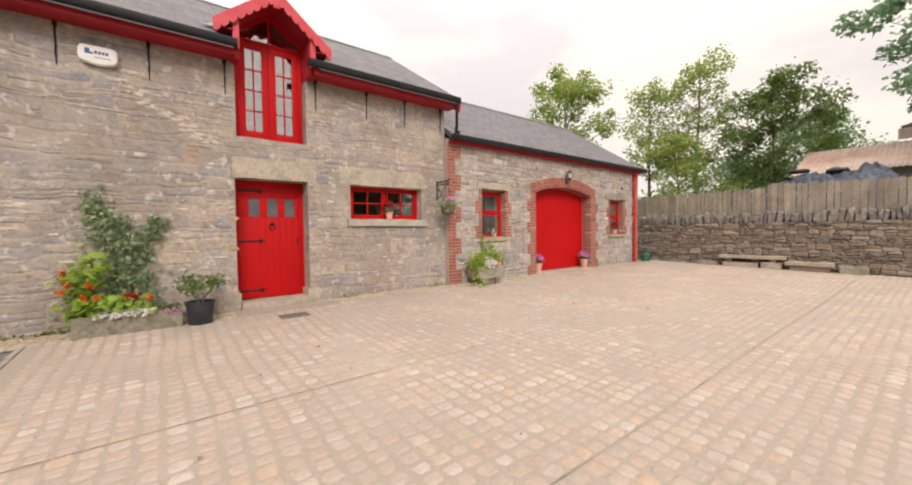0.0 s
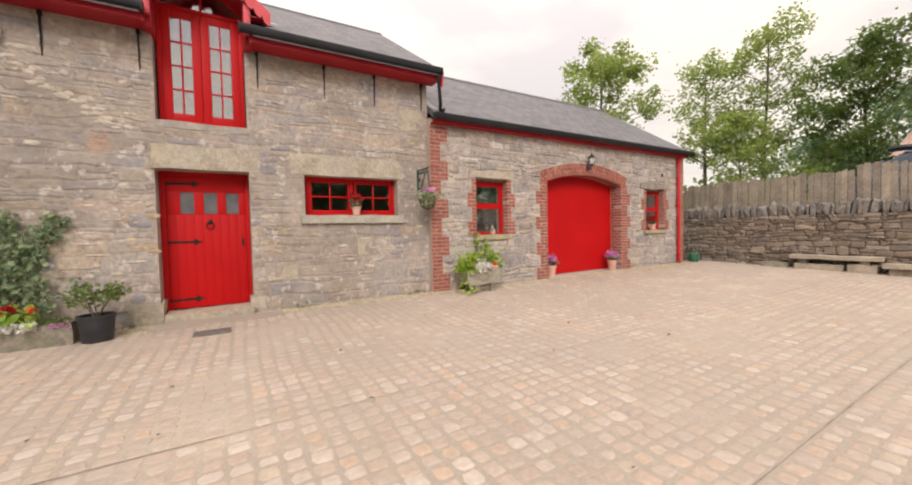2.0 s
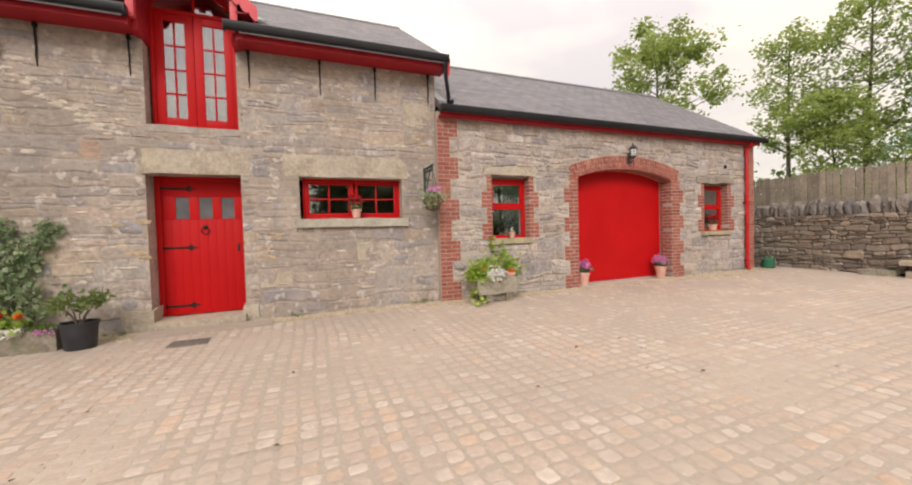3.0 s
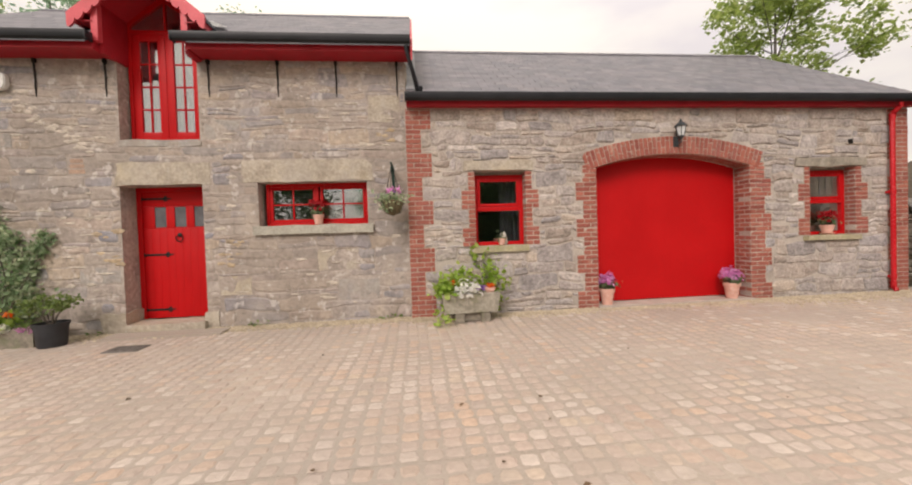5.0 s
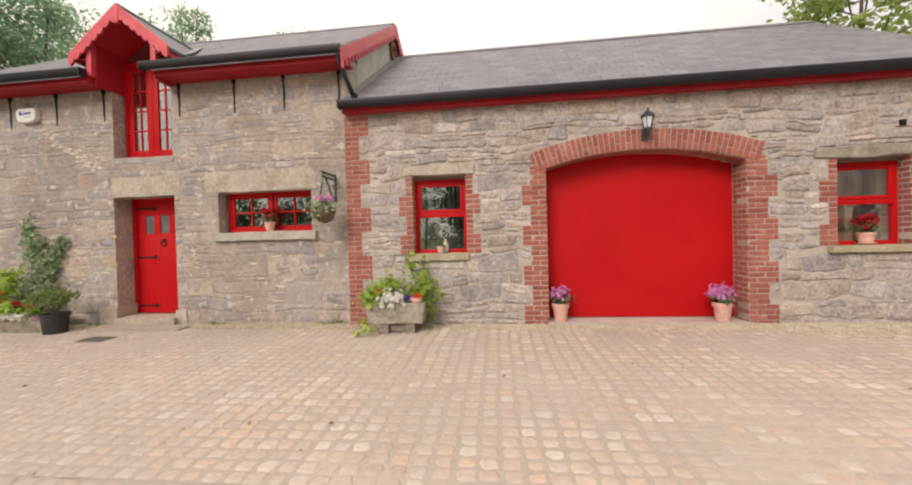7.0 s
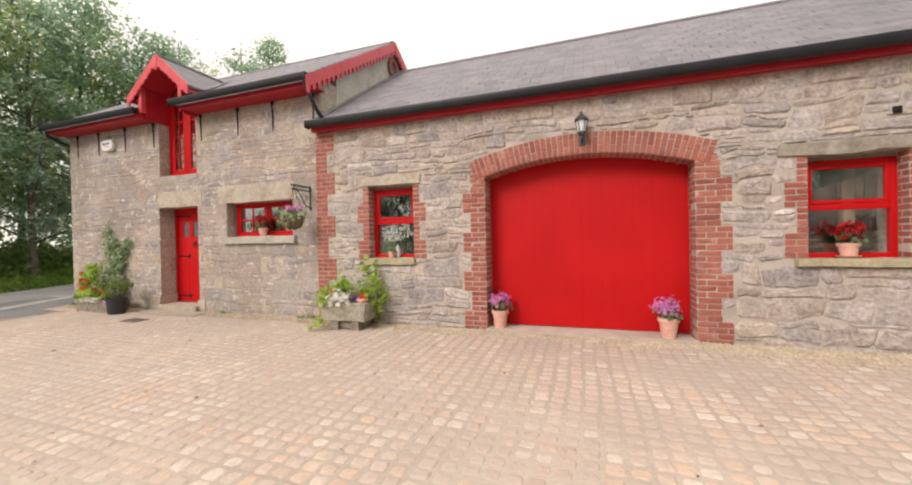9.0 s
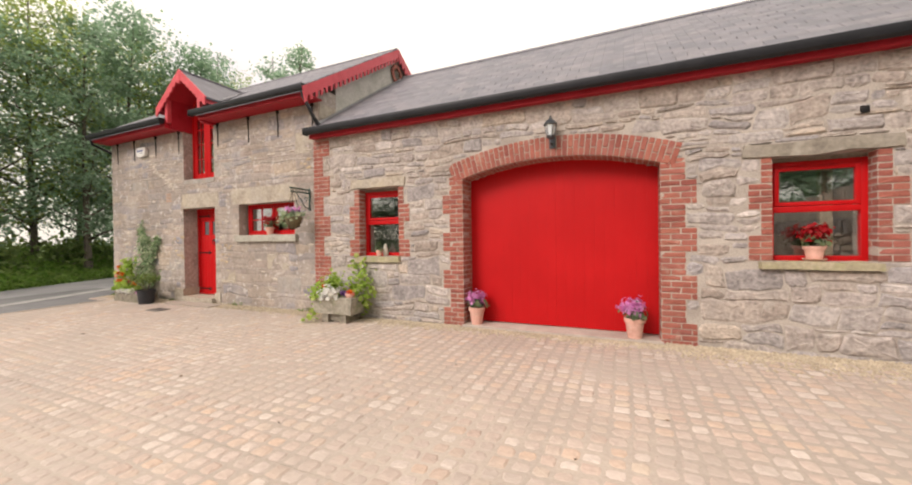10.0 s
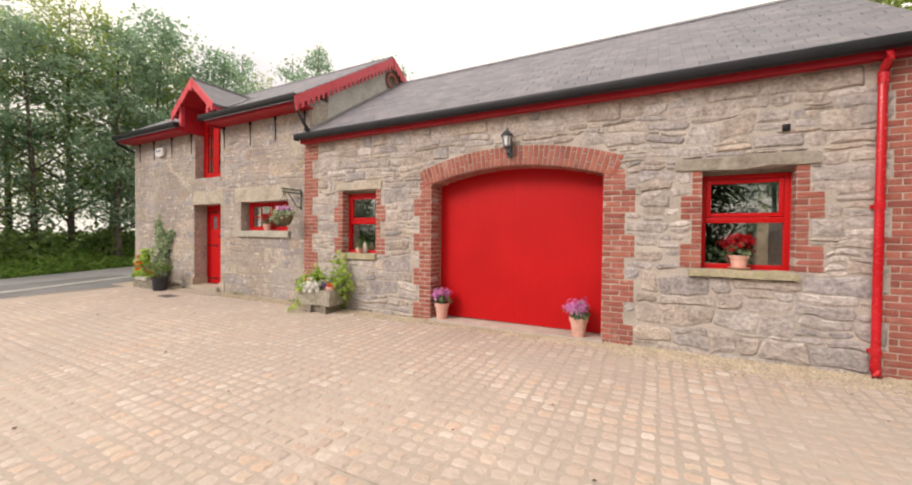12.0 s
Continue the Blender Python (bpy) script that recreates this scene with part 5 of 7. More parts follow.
part("handle", tube(bmesh.new(), [(0.08, 0, 0.26), (0.02, 0, 0.36), (-0.10, 0, 0.34), (-0.17, 0, 0.22), (-0.13, 0, 0.10)], 0.014, 8), M_GREENPL, can)

# ---- beyond the wall: shed, covered heap ----
M_RUST = surface("rusty_pink_roof_sheet", [(0.46, 0.29, 0.24), (0.54, 0.37, 0.31), (0.50, 0.42, 0.37), (0.43, 0.26, 0.20)], 0.8, scale=0.7, grain=8, mottle=0.3, bump=0.2)
M_TARP = surface("blue_black_tarpaulin", [(0.025, 0.032, 0.06), (0.06, 0.075, 0.12), (0.016, 0.02, 0.036)], 0.42, scale=1.2, grain=10, mottle=0.35, bump=0.4, step=0.05)
M_SHEDWALL = surface("shed_wall_render", [(0.42, 0.40, 0.36), (0.5, 0.48, 0.43)], 0.9, scale=1.0, mottle=0.3)


def corrugated(bm, x0, x1, y0, y1, z0, z1, wave=0.16, amp=0.022):
    n = int((y1 - y0) / wave * 4)
    rows = []
    for i in range(n + 1):
        y = y0 + (y1 - y0) * i / n
        dz = amp * math.sin(math.tau * i / 4)
        rows.append([bm.verts.new((x0, y, z0 + dz)), bm.verts.new((x1, y, z1 + dz)), bm.verts.new((x1, y, z1 + dz - 0.02)), bm.verts.new((x0, y, z0 + dz - 0.02))])
    for a, b in zip(rows, rows[1:]):
        for k in range(4):
            f = bm.faces.new((a[k], a[(k + 1) % 4], b[(k + 1) % 4], b[k]))
            f.smooth = k in (0, 2)
    bmesh.ops.recalc_face_normals(bm, faces=bm.faces)
    return bm


shed = thing("shed", "long low shed with faded rusty corrugated roof", "shed")
part("wall", boxes([(22.2, 28.0, -9.0, 3.8, 0.0, 3.75)]), M_SHEDWALL, shed)
part("roof", corrugated(bmesh.new(), 21.8, 25.2, -9.3, 4.1, 3.72, 5.12), M_RUST, shed, "rusty pink corrugated front slope")
part("roof", corrugated(bmesh.new(), 25.2, 28.4, -9.3, 4.1, 5.12, 3.72), M_RUST, shed)
part("gable", prism(bmesh.new(), [(22.2, 3.75), (28.0, 3.75), (25.2, 5.02)], 3.5, 3.802), M_SHEDWALL, shed)
lean = thing("outbuilding", "tall outbuilding with grey ribbed roof edge", "outbuilding")
part("wall", boxes([(19.2, 21.3, -7.6, 0.2, 0.0, 4.3)]), M_SHEDWALL, lean)
bm = corrugated(bmesh.new(), -7.9, 0.85, 18.9, 21.6, 6.9, 4.7)
bm.transform(Matrix(((0, 1, 0, 0), (1, 0, 0, 0), (0, 0, 1, 0), (0, 0, 0, 1))))
bmesh.ops.recalc_face_normals(bm, faces=bm.faces)
part("roof", bm, M_RUST, lean, "grey-brown ribbed roof sheet")
part("verge_board", boxes([(18.86, 18.9, -7.9, 0.9, 4.28, 4.62)]), M_TIMBER, lean)

heap = thing("tarpaulin_heap", "heap covered by crumpled dark blue tarpaulin behind fence", "tarpaulin")
bm = bmesh.new()
bmesh.ops.create_grid(bm, x_segments=64, y_segments=80, size=0.5)
for v in bm.verts:
    u, w = v.co.x * 2, v.co.y * 2
    edge = max(0.0, 1 - max(abs(u) ** 3, abs(w) ** 4))
    q = Vector((u * 3, w * 4, 0))
    fold = abs(noise.noise(q * 0.9)) * 0.42 + abs(noise.noise(q * 2.2)) * 0.22 + noise.noise(q * 6) * 0.03
    z = 0.25 + 3.02 * edge ** 0.30 + 0.98 * fold * (0.3 + edge) - 0.25 * (w + 1) * 0.4
    v.co = Vector((18.6 + u * 1.5 + 0.1 * noise.noise(q), 2.45 - 0.1 + w * 1.95, z))
for f in bm.faces:
    f.smooth = True
sheet = part("tarpaulin", bm, M_TARP, heap)
for k, (hx, hy) in enumerate(((18.0, 3.2), (17.9, 2.2), (18.1, 1.4))):
    tw = part("tyre", lathe(bmesh.new(), [(0.16, 0.0), (0.27, 0.01), (0.30, 0.06), (0.27, 0.12), (0.16, 0.13)], 18, (hx + 0.3, hy, 3.44 - 0.10 * k)), M_POTBLACK, heap, "old black tyre weighing the sheet down")


# ---- things along the front ----
def small_pot(label, at, seed, flower, height=0.21, radius=0.105, group="", leafm=None, heads=7, saucer=False):
    """Terracotta pot with rim, soil, leaves and flower heads."""
    p = thing("flower_pot", label, "flower pot", group, at=at)
    part("pot", lathe(bmesh.new(), [(radius * 0.68, 0.0), (radius * 0.9, height * 0.78), (radius * 1.02, height * 0.78), (radius * 1.04, height), (radius * 0.9, height), (radius * 0.86, height * 0.9)], 22), M_TERRA, p)
    part("soil", lathe(bmesh.new(), [(radius * 0.85, height * 0.86), (radius * 0.85, height * 0.90)], 16), M_SOIL, p)
    if saucer:
        part("saucer", lathe(bmesh.new(), [(radius * 0.9, -0.004), (radius * 1.15, 0.018), (radius * 1.08, 0.018), (radius * 0.85, 0.004)], 20), M_TERRA, p)
    foliage("leaves", blob(seed, 130 if heads else 14, (0, 0, height + (0.06 if heads else 0.0)), (radius * 0.55, radius * 0.55, 0.05)), 0.055, leafm or M_LEAF_D, p, seed, disc=True)
    r = random.Random(seed)
    for k in range(heads):
        a = k * 2.4 + r.random()
        d = radius * r.uniform(0.25, 1.2)
        blossom("flower_head", p, (d * math.cos(a), d * math.sin(a), height + r.uniform(0.09, 0.20)), 0.10, flower, seed * 10 + k)
    return p


small_pot("terracotta pot of pink flowers beside garage door", (8.56, YR + 0.08, 0.29), 61, M_PINKFL, 0.27, 0.125, "pots at the garage door", heads=13)
small_pot("terracotta pot of pink flowers beside garage door", (10.82, YR + 0.06, 0.29), 62, M_PINKFL, 0.27, 0.127, "pots at the garage door", heads=13)
small_pot("terracotta pot of red geraniums on the stone sill", (3.86, YL + 0.06, 1.785), 63, M_REDFL, 0.15, 0.085, heads=6)
small_pot("terracotta pot of red geraniums on the stone sill", (12.66, YR + 0.05, 1.345), 64, M_REDFL, 0.16, 0.10, heads=9, saucer=True)
small_pot("small terracotta pot with a little plant on the sill", (6.77, YR + 0.0, 1.36), 65, M_WHITEFL, 0.10, 0.06, heads=0)
M_CREAM = surface("cream_ornament", [(0.46, 0.42, 0.36), (0.54, 0.50, 0.43)], 0.7, scale=12, mottle=0.2)
cone = thing("cone_ornament", "small pale cone-shaped ornament standing on the window sill", "ornament", at=(6.83, YR + 0.10, 1.357))
part("cone", lathe(bmesh.new(), [(0.035, 0.0), (0.055, 0.04), (0.045, 0.11), (0.018, 0.19), (0.003, 0.22)], 14), M_CREAM, cone)

# stone trough with flowers
tr = thing("stone_trough", "old stone trough on feet with bright leaves and flowers", "planter")
tz = ground_z(6.1, 6.8)
bm = bmesh.new()
box(bm, 5.74, 6.60, 6.50, 6.97, tz + 0.155, tz + 0.435)
bmesh.ops.subdivide_edges(bm, edges=bm.edges, cuts=6, use_grid_fill=True)
for v in bm.verts:
    taper = 1 - 0.10 * (tz + 0.435 - v.co.z) / 0.28
    v.co.x, v.co.y = 6.17 + (v.co.x - 6.17) * taper, 6.735 + (v.co.y - 6.735) * taper
    v.co += noise.noise_vector(v.co * 9) * 0.014
    if v.co.z > tz + 0.41 and abs(v.co.x - 6.17) < 0.34 and abs(v.co.y - 6.735) < 0.16:
        v.co.z -= 0.08
for f in bm.faces:
    f.smooth = True
part("trough", bm, M_TROUGH, tr)
# Mossy feet in a darker colour that also holds the shade below the trough.
for x in (5.93, 6.32):
    rough_slab("foot", x, x + 0.13, 6.54, 6.90, tz - 0.03, tz + 0.17, M_PLANTER, tr, int(x * 10), 0.008)
rough_slab("cross_foot", 6.06, 6.32, 6.60, 6.86, tz + 0.02, tz + 0.14, M_PLANTER, tr, 66, 0.006)
part("soil", boxes([(5.84, 6.50, 6.57, 6.90, tz + 0.30, tz + 0.375)]), M_SOIL, tr)
P = [blob(70 + k, n, c, s) for k, (n, c, s) in enumerate([(150, (5.80, 6.66, tz + 0.50), (0.09, 0.08, 0.07)), (170, (6.02, 6.74, tz + 0.62), (0.14, 0.08, 0.10)), (110, (5.90, 6.62, tz + 0.45), (0.10, 0.06, 0.05)), (130, (6.48, 6.82, tz + 0.62), (0.11, 0.07, 0.15)), (50, (6.60, 6.84, tz + 0.38), (0.07, 0.06, 0.18)), (16, (6.50, 6.95, tz + 0.88), (0.06, 0.03, 0.10)), (16, (6.29, 7.0, tz + 0.98), (0.03, 0.02, 0.10)), (24, (5.72, 6.55, tz + 0.16), (0.06, 0.05, 0.14)), (14, (5.76, 6.36, tz + 0.05), (0.12, 0.05, 0.03)), (14, (6.76, 6.80, tz + 0.5), (0.08, 0.05, 0.12))])]
foliage("leaves", np.concatenate(P), 0.075, M_LEAF_C, tr, 81, "bright green round nasturtium leaves", disc=True, upright=0.5)
for k in range(7):
    blossom("flower_head", tr, (5.99 + 0.042 * k, 6.50 + 0.02 * (k % 3), tz + 0.46 + 0.045 * (k % 3)), 0.12, M_WHITEFL, 400 + k, "white flower cluster")
for k in range(4):
    blossom("flower_head", tr, (6.27 + 0.04 * k, 6.66, tz + 0.49 + 0.015 * (k % 2)), 0.07, M_PURPLEFL, 420 + k, "dusky purple flower")
blossom("flower_head", tr, (5.90, 6.60, tz + 0.60), 0.06, M_ORANGE, 431, "orange flower")
sm = thing("flower_pot", "small terracotta pot standing in the stone trough", "flower pot", at=(6.47, 6.63, tz + 0.375))
part("pot", lathe(bmesh.new(), [(0.05, 0.0), (0.068, 0.09), (0.08, 0.09), (0.08, 0.13), (0.066, 0.13), (0.062, 0.11)], 18), M_TERRA, sm)
for k in range(3):
    blossom("flower_head", sm, (-0.02 + 0.03 * k, -0.01, 0.15), 0.06, M_ORANGE, 440 + k)

# planter by the far door
pl = thing("stone_planter", "long low stone planter with nasturtiums and ivy climbing wall", "planter")
pz = ground_z(-0.35, 6.7)
bm = bmesh.new()
box(bm, -0.90, 0.22, 6.62, 7.0, pz - 0.05, pz + 0.26)
bmesh.ops.subdivide_edges(bm, edges=bm.edges, cuts=6, use_grid_fill=True)
for v in bm.verts:
    v.co += noise.noise_vector(v.co * 8) * 0.016
    if v.co.z > pz + 0.22 and abs(v.co.x + 0.34) < 0.47 and abs(v.co.y - 6.81) < 0.13:
        v.co.z -= 0.06
for f in bm.faces:
    f.smooth = True
part("planter", bm, M_PLANTER, pl)
part("soil", boxes([(-0.80, 0.13, 6.68, 6.94, pz + 0.10, pz + 0.22)]), M_SOIL, pl)
P = [blob(90 + k, n, c, s) for k, (n, c, s) in enumerate([(160, (-0.78, 6.74, pz + 0.34), (0.10, 0.06, 0.08)), (150, (-0.52, 6.70, pz + 0.36), (0.16, 0.06, 0.07)), (110, (-0.85, 6.80, pz + 0.62), (0.08, 0.06, 0.16)), (80, (-0.70, 6.84, pz + 0.82), (0.09, 0.05, 0.12)), (60, (-0.30, 6.72, pz + 0.34), (0.10, 0.05, 0.05))])]
foliage("leaves", np.concatenate(P), 0.09, M_LEAF_C, pl, 95, "bright green round nasturtium leaves", disc=True, upright=0.5)
P = [blob(110 + k, n, c, s) for k, (n, c, s) in enumerate([(340, (-0.35, 7.02, pz + 0.62), (0.15, 0.06, 0.20)), (291, (-0.42, 7.08, pz + 0.95), (0.14, 0.04, 0.18)), (210, (-0.56, 7.10, pz + 1.30), (0.12, 0.03, 0.14)), (162, (-0.66, 7.11, pz + 1.58), (0.09, 0.025, 0.13)), (48, (-0.73, 7.12, pz + 1.78), (0.05, 0.02, 0.06)), (105, (-0.45, 7.10, pz + 1.48), (0.08, 0.025, 0.05)), (153, (-0.22, 7.10, pz + 1.12), (0.07, 0.03, 0.11)), (113, (-0.10, 7.11, pz + 1.32), (0.06, 0.025, 0.08)), (72, (-0.01, 7.12, pz + 1.47), (0.05, 0.02, 0.05)), (162, (-0.88, 7.06, pz + 0.55), (0.09, 0.05, 0.20)), (121, (-0.22, 7.04, pz + 0.50), (0.10, 0.04, 0.10))])]
foliage("climber", np.concatenate(P), 0.058, M_LEAF_V, pl, 96, "variegated green climber on the stone wall", upright=0.1, long=1.25)
bm = bmesh.new()
for tip, mid in (((-0.73, 7.13, pz + 1.78), (-0.5, 7.06, pz + 0.9)), ((0.0, 7.13, pz + 1.46), (-0.22, 7.08, pz + 0.95)), ((-0.9, 7.1, pz + 0.75), (-0.7, 7.0, pz + 0.5))):
    tube(bm, [(-0.45, 6.88, pz + 0.2), mid, tip], [0.014, 0.01, 0.004], 5)
part("stem", bm, M_BARK, pl)
for k, (fx, fy, fz) in enumerate(((-0.97, 6.74, 0.82), (-0.93, 6.72, 0.68), (-0.99, 6.74, 0.60), (-0.72, 6.70, 0.66), (-0.78, 6.66, 0.50), (-0.66, 6.66, 0.50), (-0.14, 6.70, 0.44))):
    blossom("flower_head", pl, (fx, fy, pz + fz), 0.075, M_ORANGE, 450 + k, "orange nasturtium flower")
for k in range(3):
    blossom("flower_head", pl, (-0.36 + 0.04 * k, 6.68, pz + 0.47 + 0.02 * (k % 2)), 0.08, M_REDFL, 460 + k, "red flower")
for k in range(11):
    blossom("flower_head", pl, (-0.66 + 0.055 * k, 6.60 + 0.012 * (k % 3), pz + 0.262 + 0.014 * (k % 2)), 0.085, M_WHITEFL, 470 + k, "white alyssum cluster")
for k in range(4):
    blossom("flower_head", pl, (0.04 + 0.05 * k, 6.635, pz + 0.25 - 0.02 * (k % 2)), 0.05, M_PINKFL, 490 + k, "pink flower")
foliage("trailing_leaves", blob(130, 170, (0.05, 6.76, pz + 0.27), (0.10, 0.07, 0.03)), 0.035, M_LEAF_A, pl, 97)

# black pot with a shrub
bpz = ground_z(0.42, 6.62)
bpot = thing("plant_pot", "black plastic pot with small leafy shrub", "plant pot", at=(0.44, 6.64, bpz + 0.003))
part("pot", lathe(bmesh.new(), [(0.145, 0.0), (0.15, 0.01), (0.175, 0.29), (0.188, 0.29), (0.19, 0.325), (0.172, 0.325), (0.168, 0.27)], 28), M_POTBLACK, bpot)
part("soil", lathe(bmesh.new(), [(0.166, 0.25), (0.166, 0.285)], 20), M_SOIL, bpot)
bm = bmesh.new()
rs = random.Random(3)
tips = []
for k in range(7):
    a = k * 0.9
    d = 0.10 + 0.13 * rs.random()
    tip = (d * math.cos(a) * 1.5, d * math.sin(a), 0.52 + 0.14 * rs.random())
    tube(bm, [(0.02 * math.cos(a), 0.02 * math.sin(a), 0.27), (tip[0] * 0.35, tip[1] * 0.35, 0.40), tip], [0.008, 0.006, 0.003], 5)
    tips.append(tip)
part("stem", bm, M_BARK, bpot)
foliage("leaves", np.concatenate([blob(140 + k, 62, t, (0.065, 0.055, 0.05)) for k, t in enumerate(tips)]), 0.042, M_LEAF_A, bpot, 98, upright=0.3)

# hanging basket on its bracket
M_GREENIRON = surface("dark_green_iron", [(0.015, 0.05, 0.04), (0.03, 0.075, 0.06)], 0.5, metal=0.3, scale=15, mottle=0.2)
br = thing("basket_bracket", "dark green scrolled iron bracket on the stone wall", "bracket")
BX, BZ = 5.06, 2.58
part("back_plate", boxes([(BX - 0.018, BX + 0.018, YL - 0.02, YL - 0.001, 2.22, 2.66)], 0.004), M_GREENIRON, br)
part("arm", boxes([(BX - 0.012, BX + 0.012, YL - 0.50, YL - 0.018, BZ + 0.045, BZ + 0.065)], 0.003), M_GREENIRON, br)
part("arm", boxes([(BX - 0.010, BX + 0.010, YL - 0.48, YL - 0.018, BZ - 0.03, BZ - 0.012)], 0.003), M_GREENIRON, br)
for k in range(6):
    yk = YL - 0.07 - k * 0.075
    part("scroll", tube(bmesh.new(), [(BX, yk + 0.028 * math.cos(a), BZ + 0.018 + 0.028 * math.sin(a)) for a in [math.tau * j / 10 for j in range(11)]], 0.006, 5), M_GREENIRON, br)
part("brace", tube(bmesh.new(), [(BX, YL - 0.02, 2.26), (BX, YL - 0.14, 2.30), (BX, YL - 0.22, 2.42), (BX, YL - 0.34, 2.55)], 0.010, 6), M_GREENIRON, br)
part("scroll", tube(bmesh.new(), [(BX, YL - 0.10 + 0.05 * math.cos(a) * (1 - a / 12), 2.44 + 0.05 * math.sin(a) * (1 - a / 12)) for a in [j * 0.5 for j in range(17)]], 0.006, 5), M_GREENIRON, br)
bk = thing("hanging_basket", "wire hanging basket of trailing greenery and pink flowers", "hanging basket")
HY = YL - 0.42
for k in range(3):
    a = math.tau * k / 3 + 0.4
    part("chain", tube(bmesh.new(), [(BX, HY, BZ + 0.03), (BX + 0.15 * math.cos(a), HY + 0.15 * math.sin(a), 2.10)], 0.005, 5), M_IRON, bk)
bowl = part("bowl", lathe(bmesh.new(), [(0.05, 1.87), (0.11, 1.91), (0.155, 2.02), (0.16, 2.09), (0.15, 2.09), (0.14, 2.03)], 20, (BX, HY, 0)), surface("moss_liner", [(0.14, 0.11, 0.06), (0.20, 0.17, 0.10)], 0.95, grain=50, mottle=0.5, bump=0.9), bk)
for k in range(10):
    a = math.tau * k / 10
    part("wire", tube(bmesh.new(), [(BX + 0.168 * math.cos(a), HY + 0.168 * math.sin(a), 2.095), (BX + 0.162 * math.cos(a), HY + 0.162 * math.sin(a), 2.02), (BX + 0.115 * math.cos(a), HY + 0.115 * math.sin(a), 1.905), (BX, HY, 1.86)], 0.004, 4), M_IRON, bowl)
foliage("leaves", np.concatenate([blob(150, 230, (BX, HY, 2.13), (0.11, 0.11, 0.04)), blob(151, 60, (BX - 0.08, HY - 0.12, 2.02), (0.06, 0.04, 0.07))]), 0.04, M_LEAF_V, bk, 99, upright=0.2)
for k in range(9):
    a = k * 2.4
    blossom("flower_head", bk, (BX + 0.12 * math.cos(a) * (k % 3) / 2, HY + 0.13 * math.sin(a), 2.20 + 0.02 * (k % 3)), 0.06, M_PINKFL if k % 3 else M_PURPLEFL, 520 + k)

# wall lantern
M_LANTGLASS = surface("frosted_lantern_glass", [(0.55, 0.58, 0.60), (0.62, 0.65, 0.66)], 0.25, mottle=0.1, bump=0.02)
M_LANTERN = surface("dark_grey_lantern_metal", [(0.06, 0.068, 0.078), (0.10, 0.11, 0.12)], 0.45, metal=0.5, scale=18, mottle=0.25)
lamp = thing("wall_lantern", "dark metal carriage lantern above the brick arch", "wall lamp")
LX, LYc = 9.78, YR - 0.15
part("back_plate", boxes([(LX - 0.045, LX + 0.045, YR - 0.03, YR - 0.004, 2.90, 3.07)], 0.008), M_LANTERN, lamp)
part("arm", tube(bmesh.new(), [(LX, YR - 0.02, 2.97), (LX, YR - 0.10, 2.93), (LX, LYc, 2.96), (LX, LYc, 3.02)], 0.013, 8), M_LANTERN, lamp)
part("base", lathe(bmesh.new(), [(0.02, 3.0), (0.055, 3.03), (0.06, 3.05), (0.055, 3.055)], 6, (LX, LYc, 0)), M_LANTERN, lamp)
lg = part("glass", lathe(bmesh.new(), [(0.048, 3.055), (0.078, 3.20)], 6, (LX, LYc, 0)), M_LANTGLASS, lamp, "pale lantern glass")
for k in range(6):
    a = math.tau * k / 6
    part("glazing_bar", tube(bmesh.new(), [(LX + 0.050 * math.cos(a), LYc + 0.050 * math.sin(a), 3.052), (LX + 0.081 * math.cos(a), LYc + 0.081 * math.sin(a), 3.205)], 0.006, 5), M_LANTERN, lg)
part("cap", lathe(bmesh.new(), [(0.092, 3.20), (0.095, 3.215), (0.055, 3.265), (0.03, 3.275), (0.028, 3.29)], 12, (LX, LYc, 0)), M_LANTERN, lamp)
part("finial", lathe(bmesh.new(), [(0.010, 3.29), (0.018, 3.305), (0.012, 3.32), (0.003, 3.34)], 10, (LX, LYc, 0)), M_LANTERN, lamp)

# alarm box
M_WHITEPL = surface("white_plastic", [(0.72, 0.71, 0.68), (0.78, 0.77, 0.74)], 0.4, scale=4, mottle=0.08, bump=0.04)
M_BLUE = surface("blue_print", [(0.03, 0.06, 0.28), (0.04, 0.08, 0.32)], 0.5, mottle=0.05)
M_GREYPRINT = surface("grey_print", [(0.40, 0.42, 0.46), (0.44, 0.46, 0.5)], 0.5, mottle=0.05)
al = thing("alarm_box", "white plastic alarm box with blue print on wall", "alarm box")
AX0, AX1, AZ0, AZ1 = -0.79, -0.39, 3.83, 4.08
bm = bmesh.new()
prism(bm, [(AX0 + 0.03, AZ0 + 0.03), (AX0 + 0.16, AZ0), (AX1 - 0.16, AZ0), (AX1 - 0.03, AZ0 + 0.03), (AX1, AZ0 + 0.08), (AX1, AZ1 - 0.04), (AX1 - 0.04, AZ1), (AX0 + 0.04, AZ1), (AX0, AZ1 - 0.04), (AX0, AZ0 + 0.08)], YL - 0.09, YL - 0.006)
bmesh.ops.bevel(bm, geom=bm.edges[:], offset=0.012, segments=2, affect="EDGES")
part("cover", bm, M_WHITEPL, al)
part("print_mark", boxes([(AX0 + 0.07, AX0 + 0.12, YL - 0.0925, YL - 0.0885, AZ0 + 0.13, AZ0 + 0.20), (AX0 + 0.10, AX0 + 0.15, YL - 0.0926, YL - 0.0886, AZ0 + 0.13, AZ0 + 0.155)]), M_BLUE, al, "small blue mark")
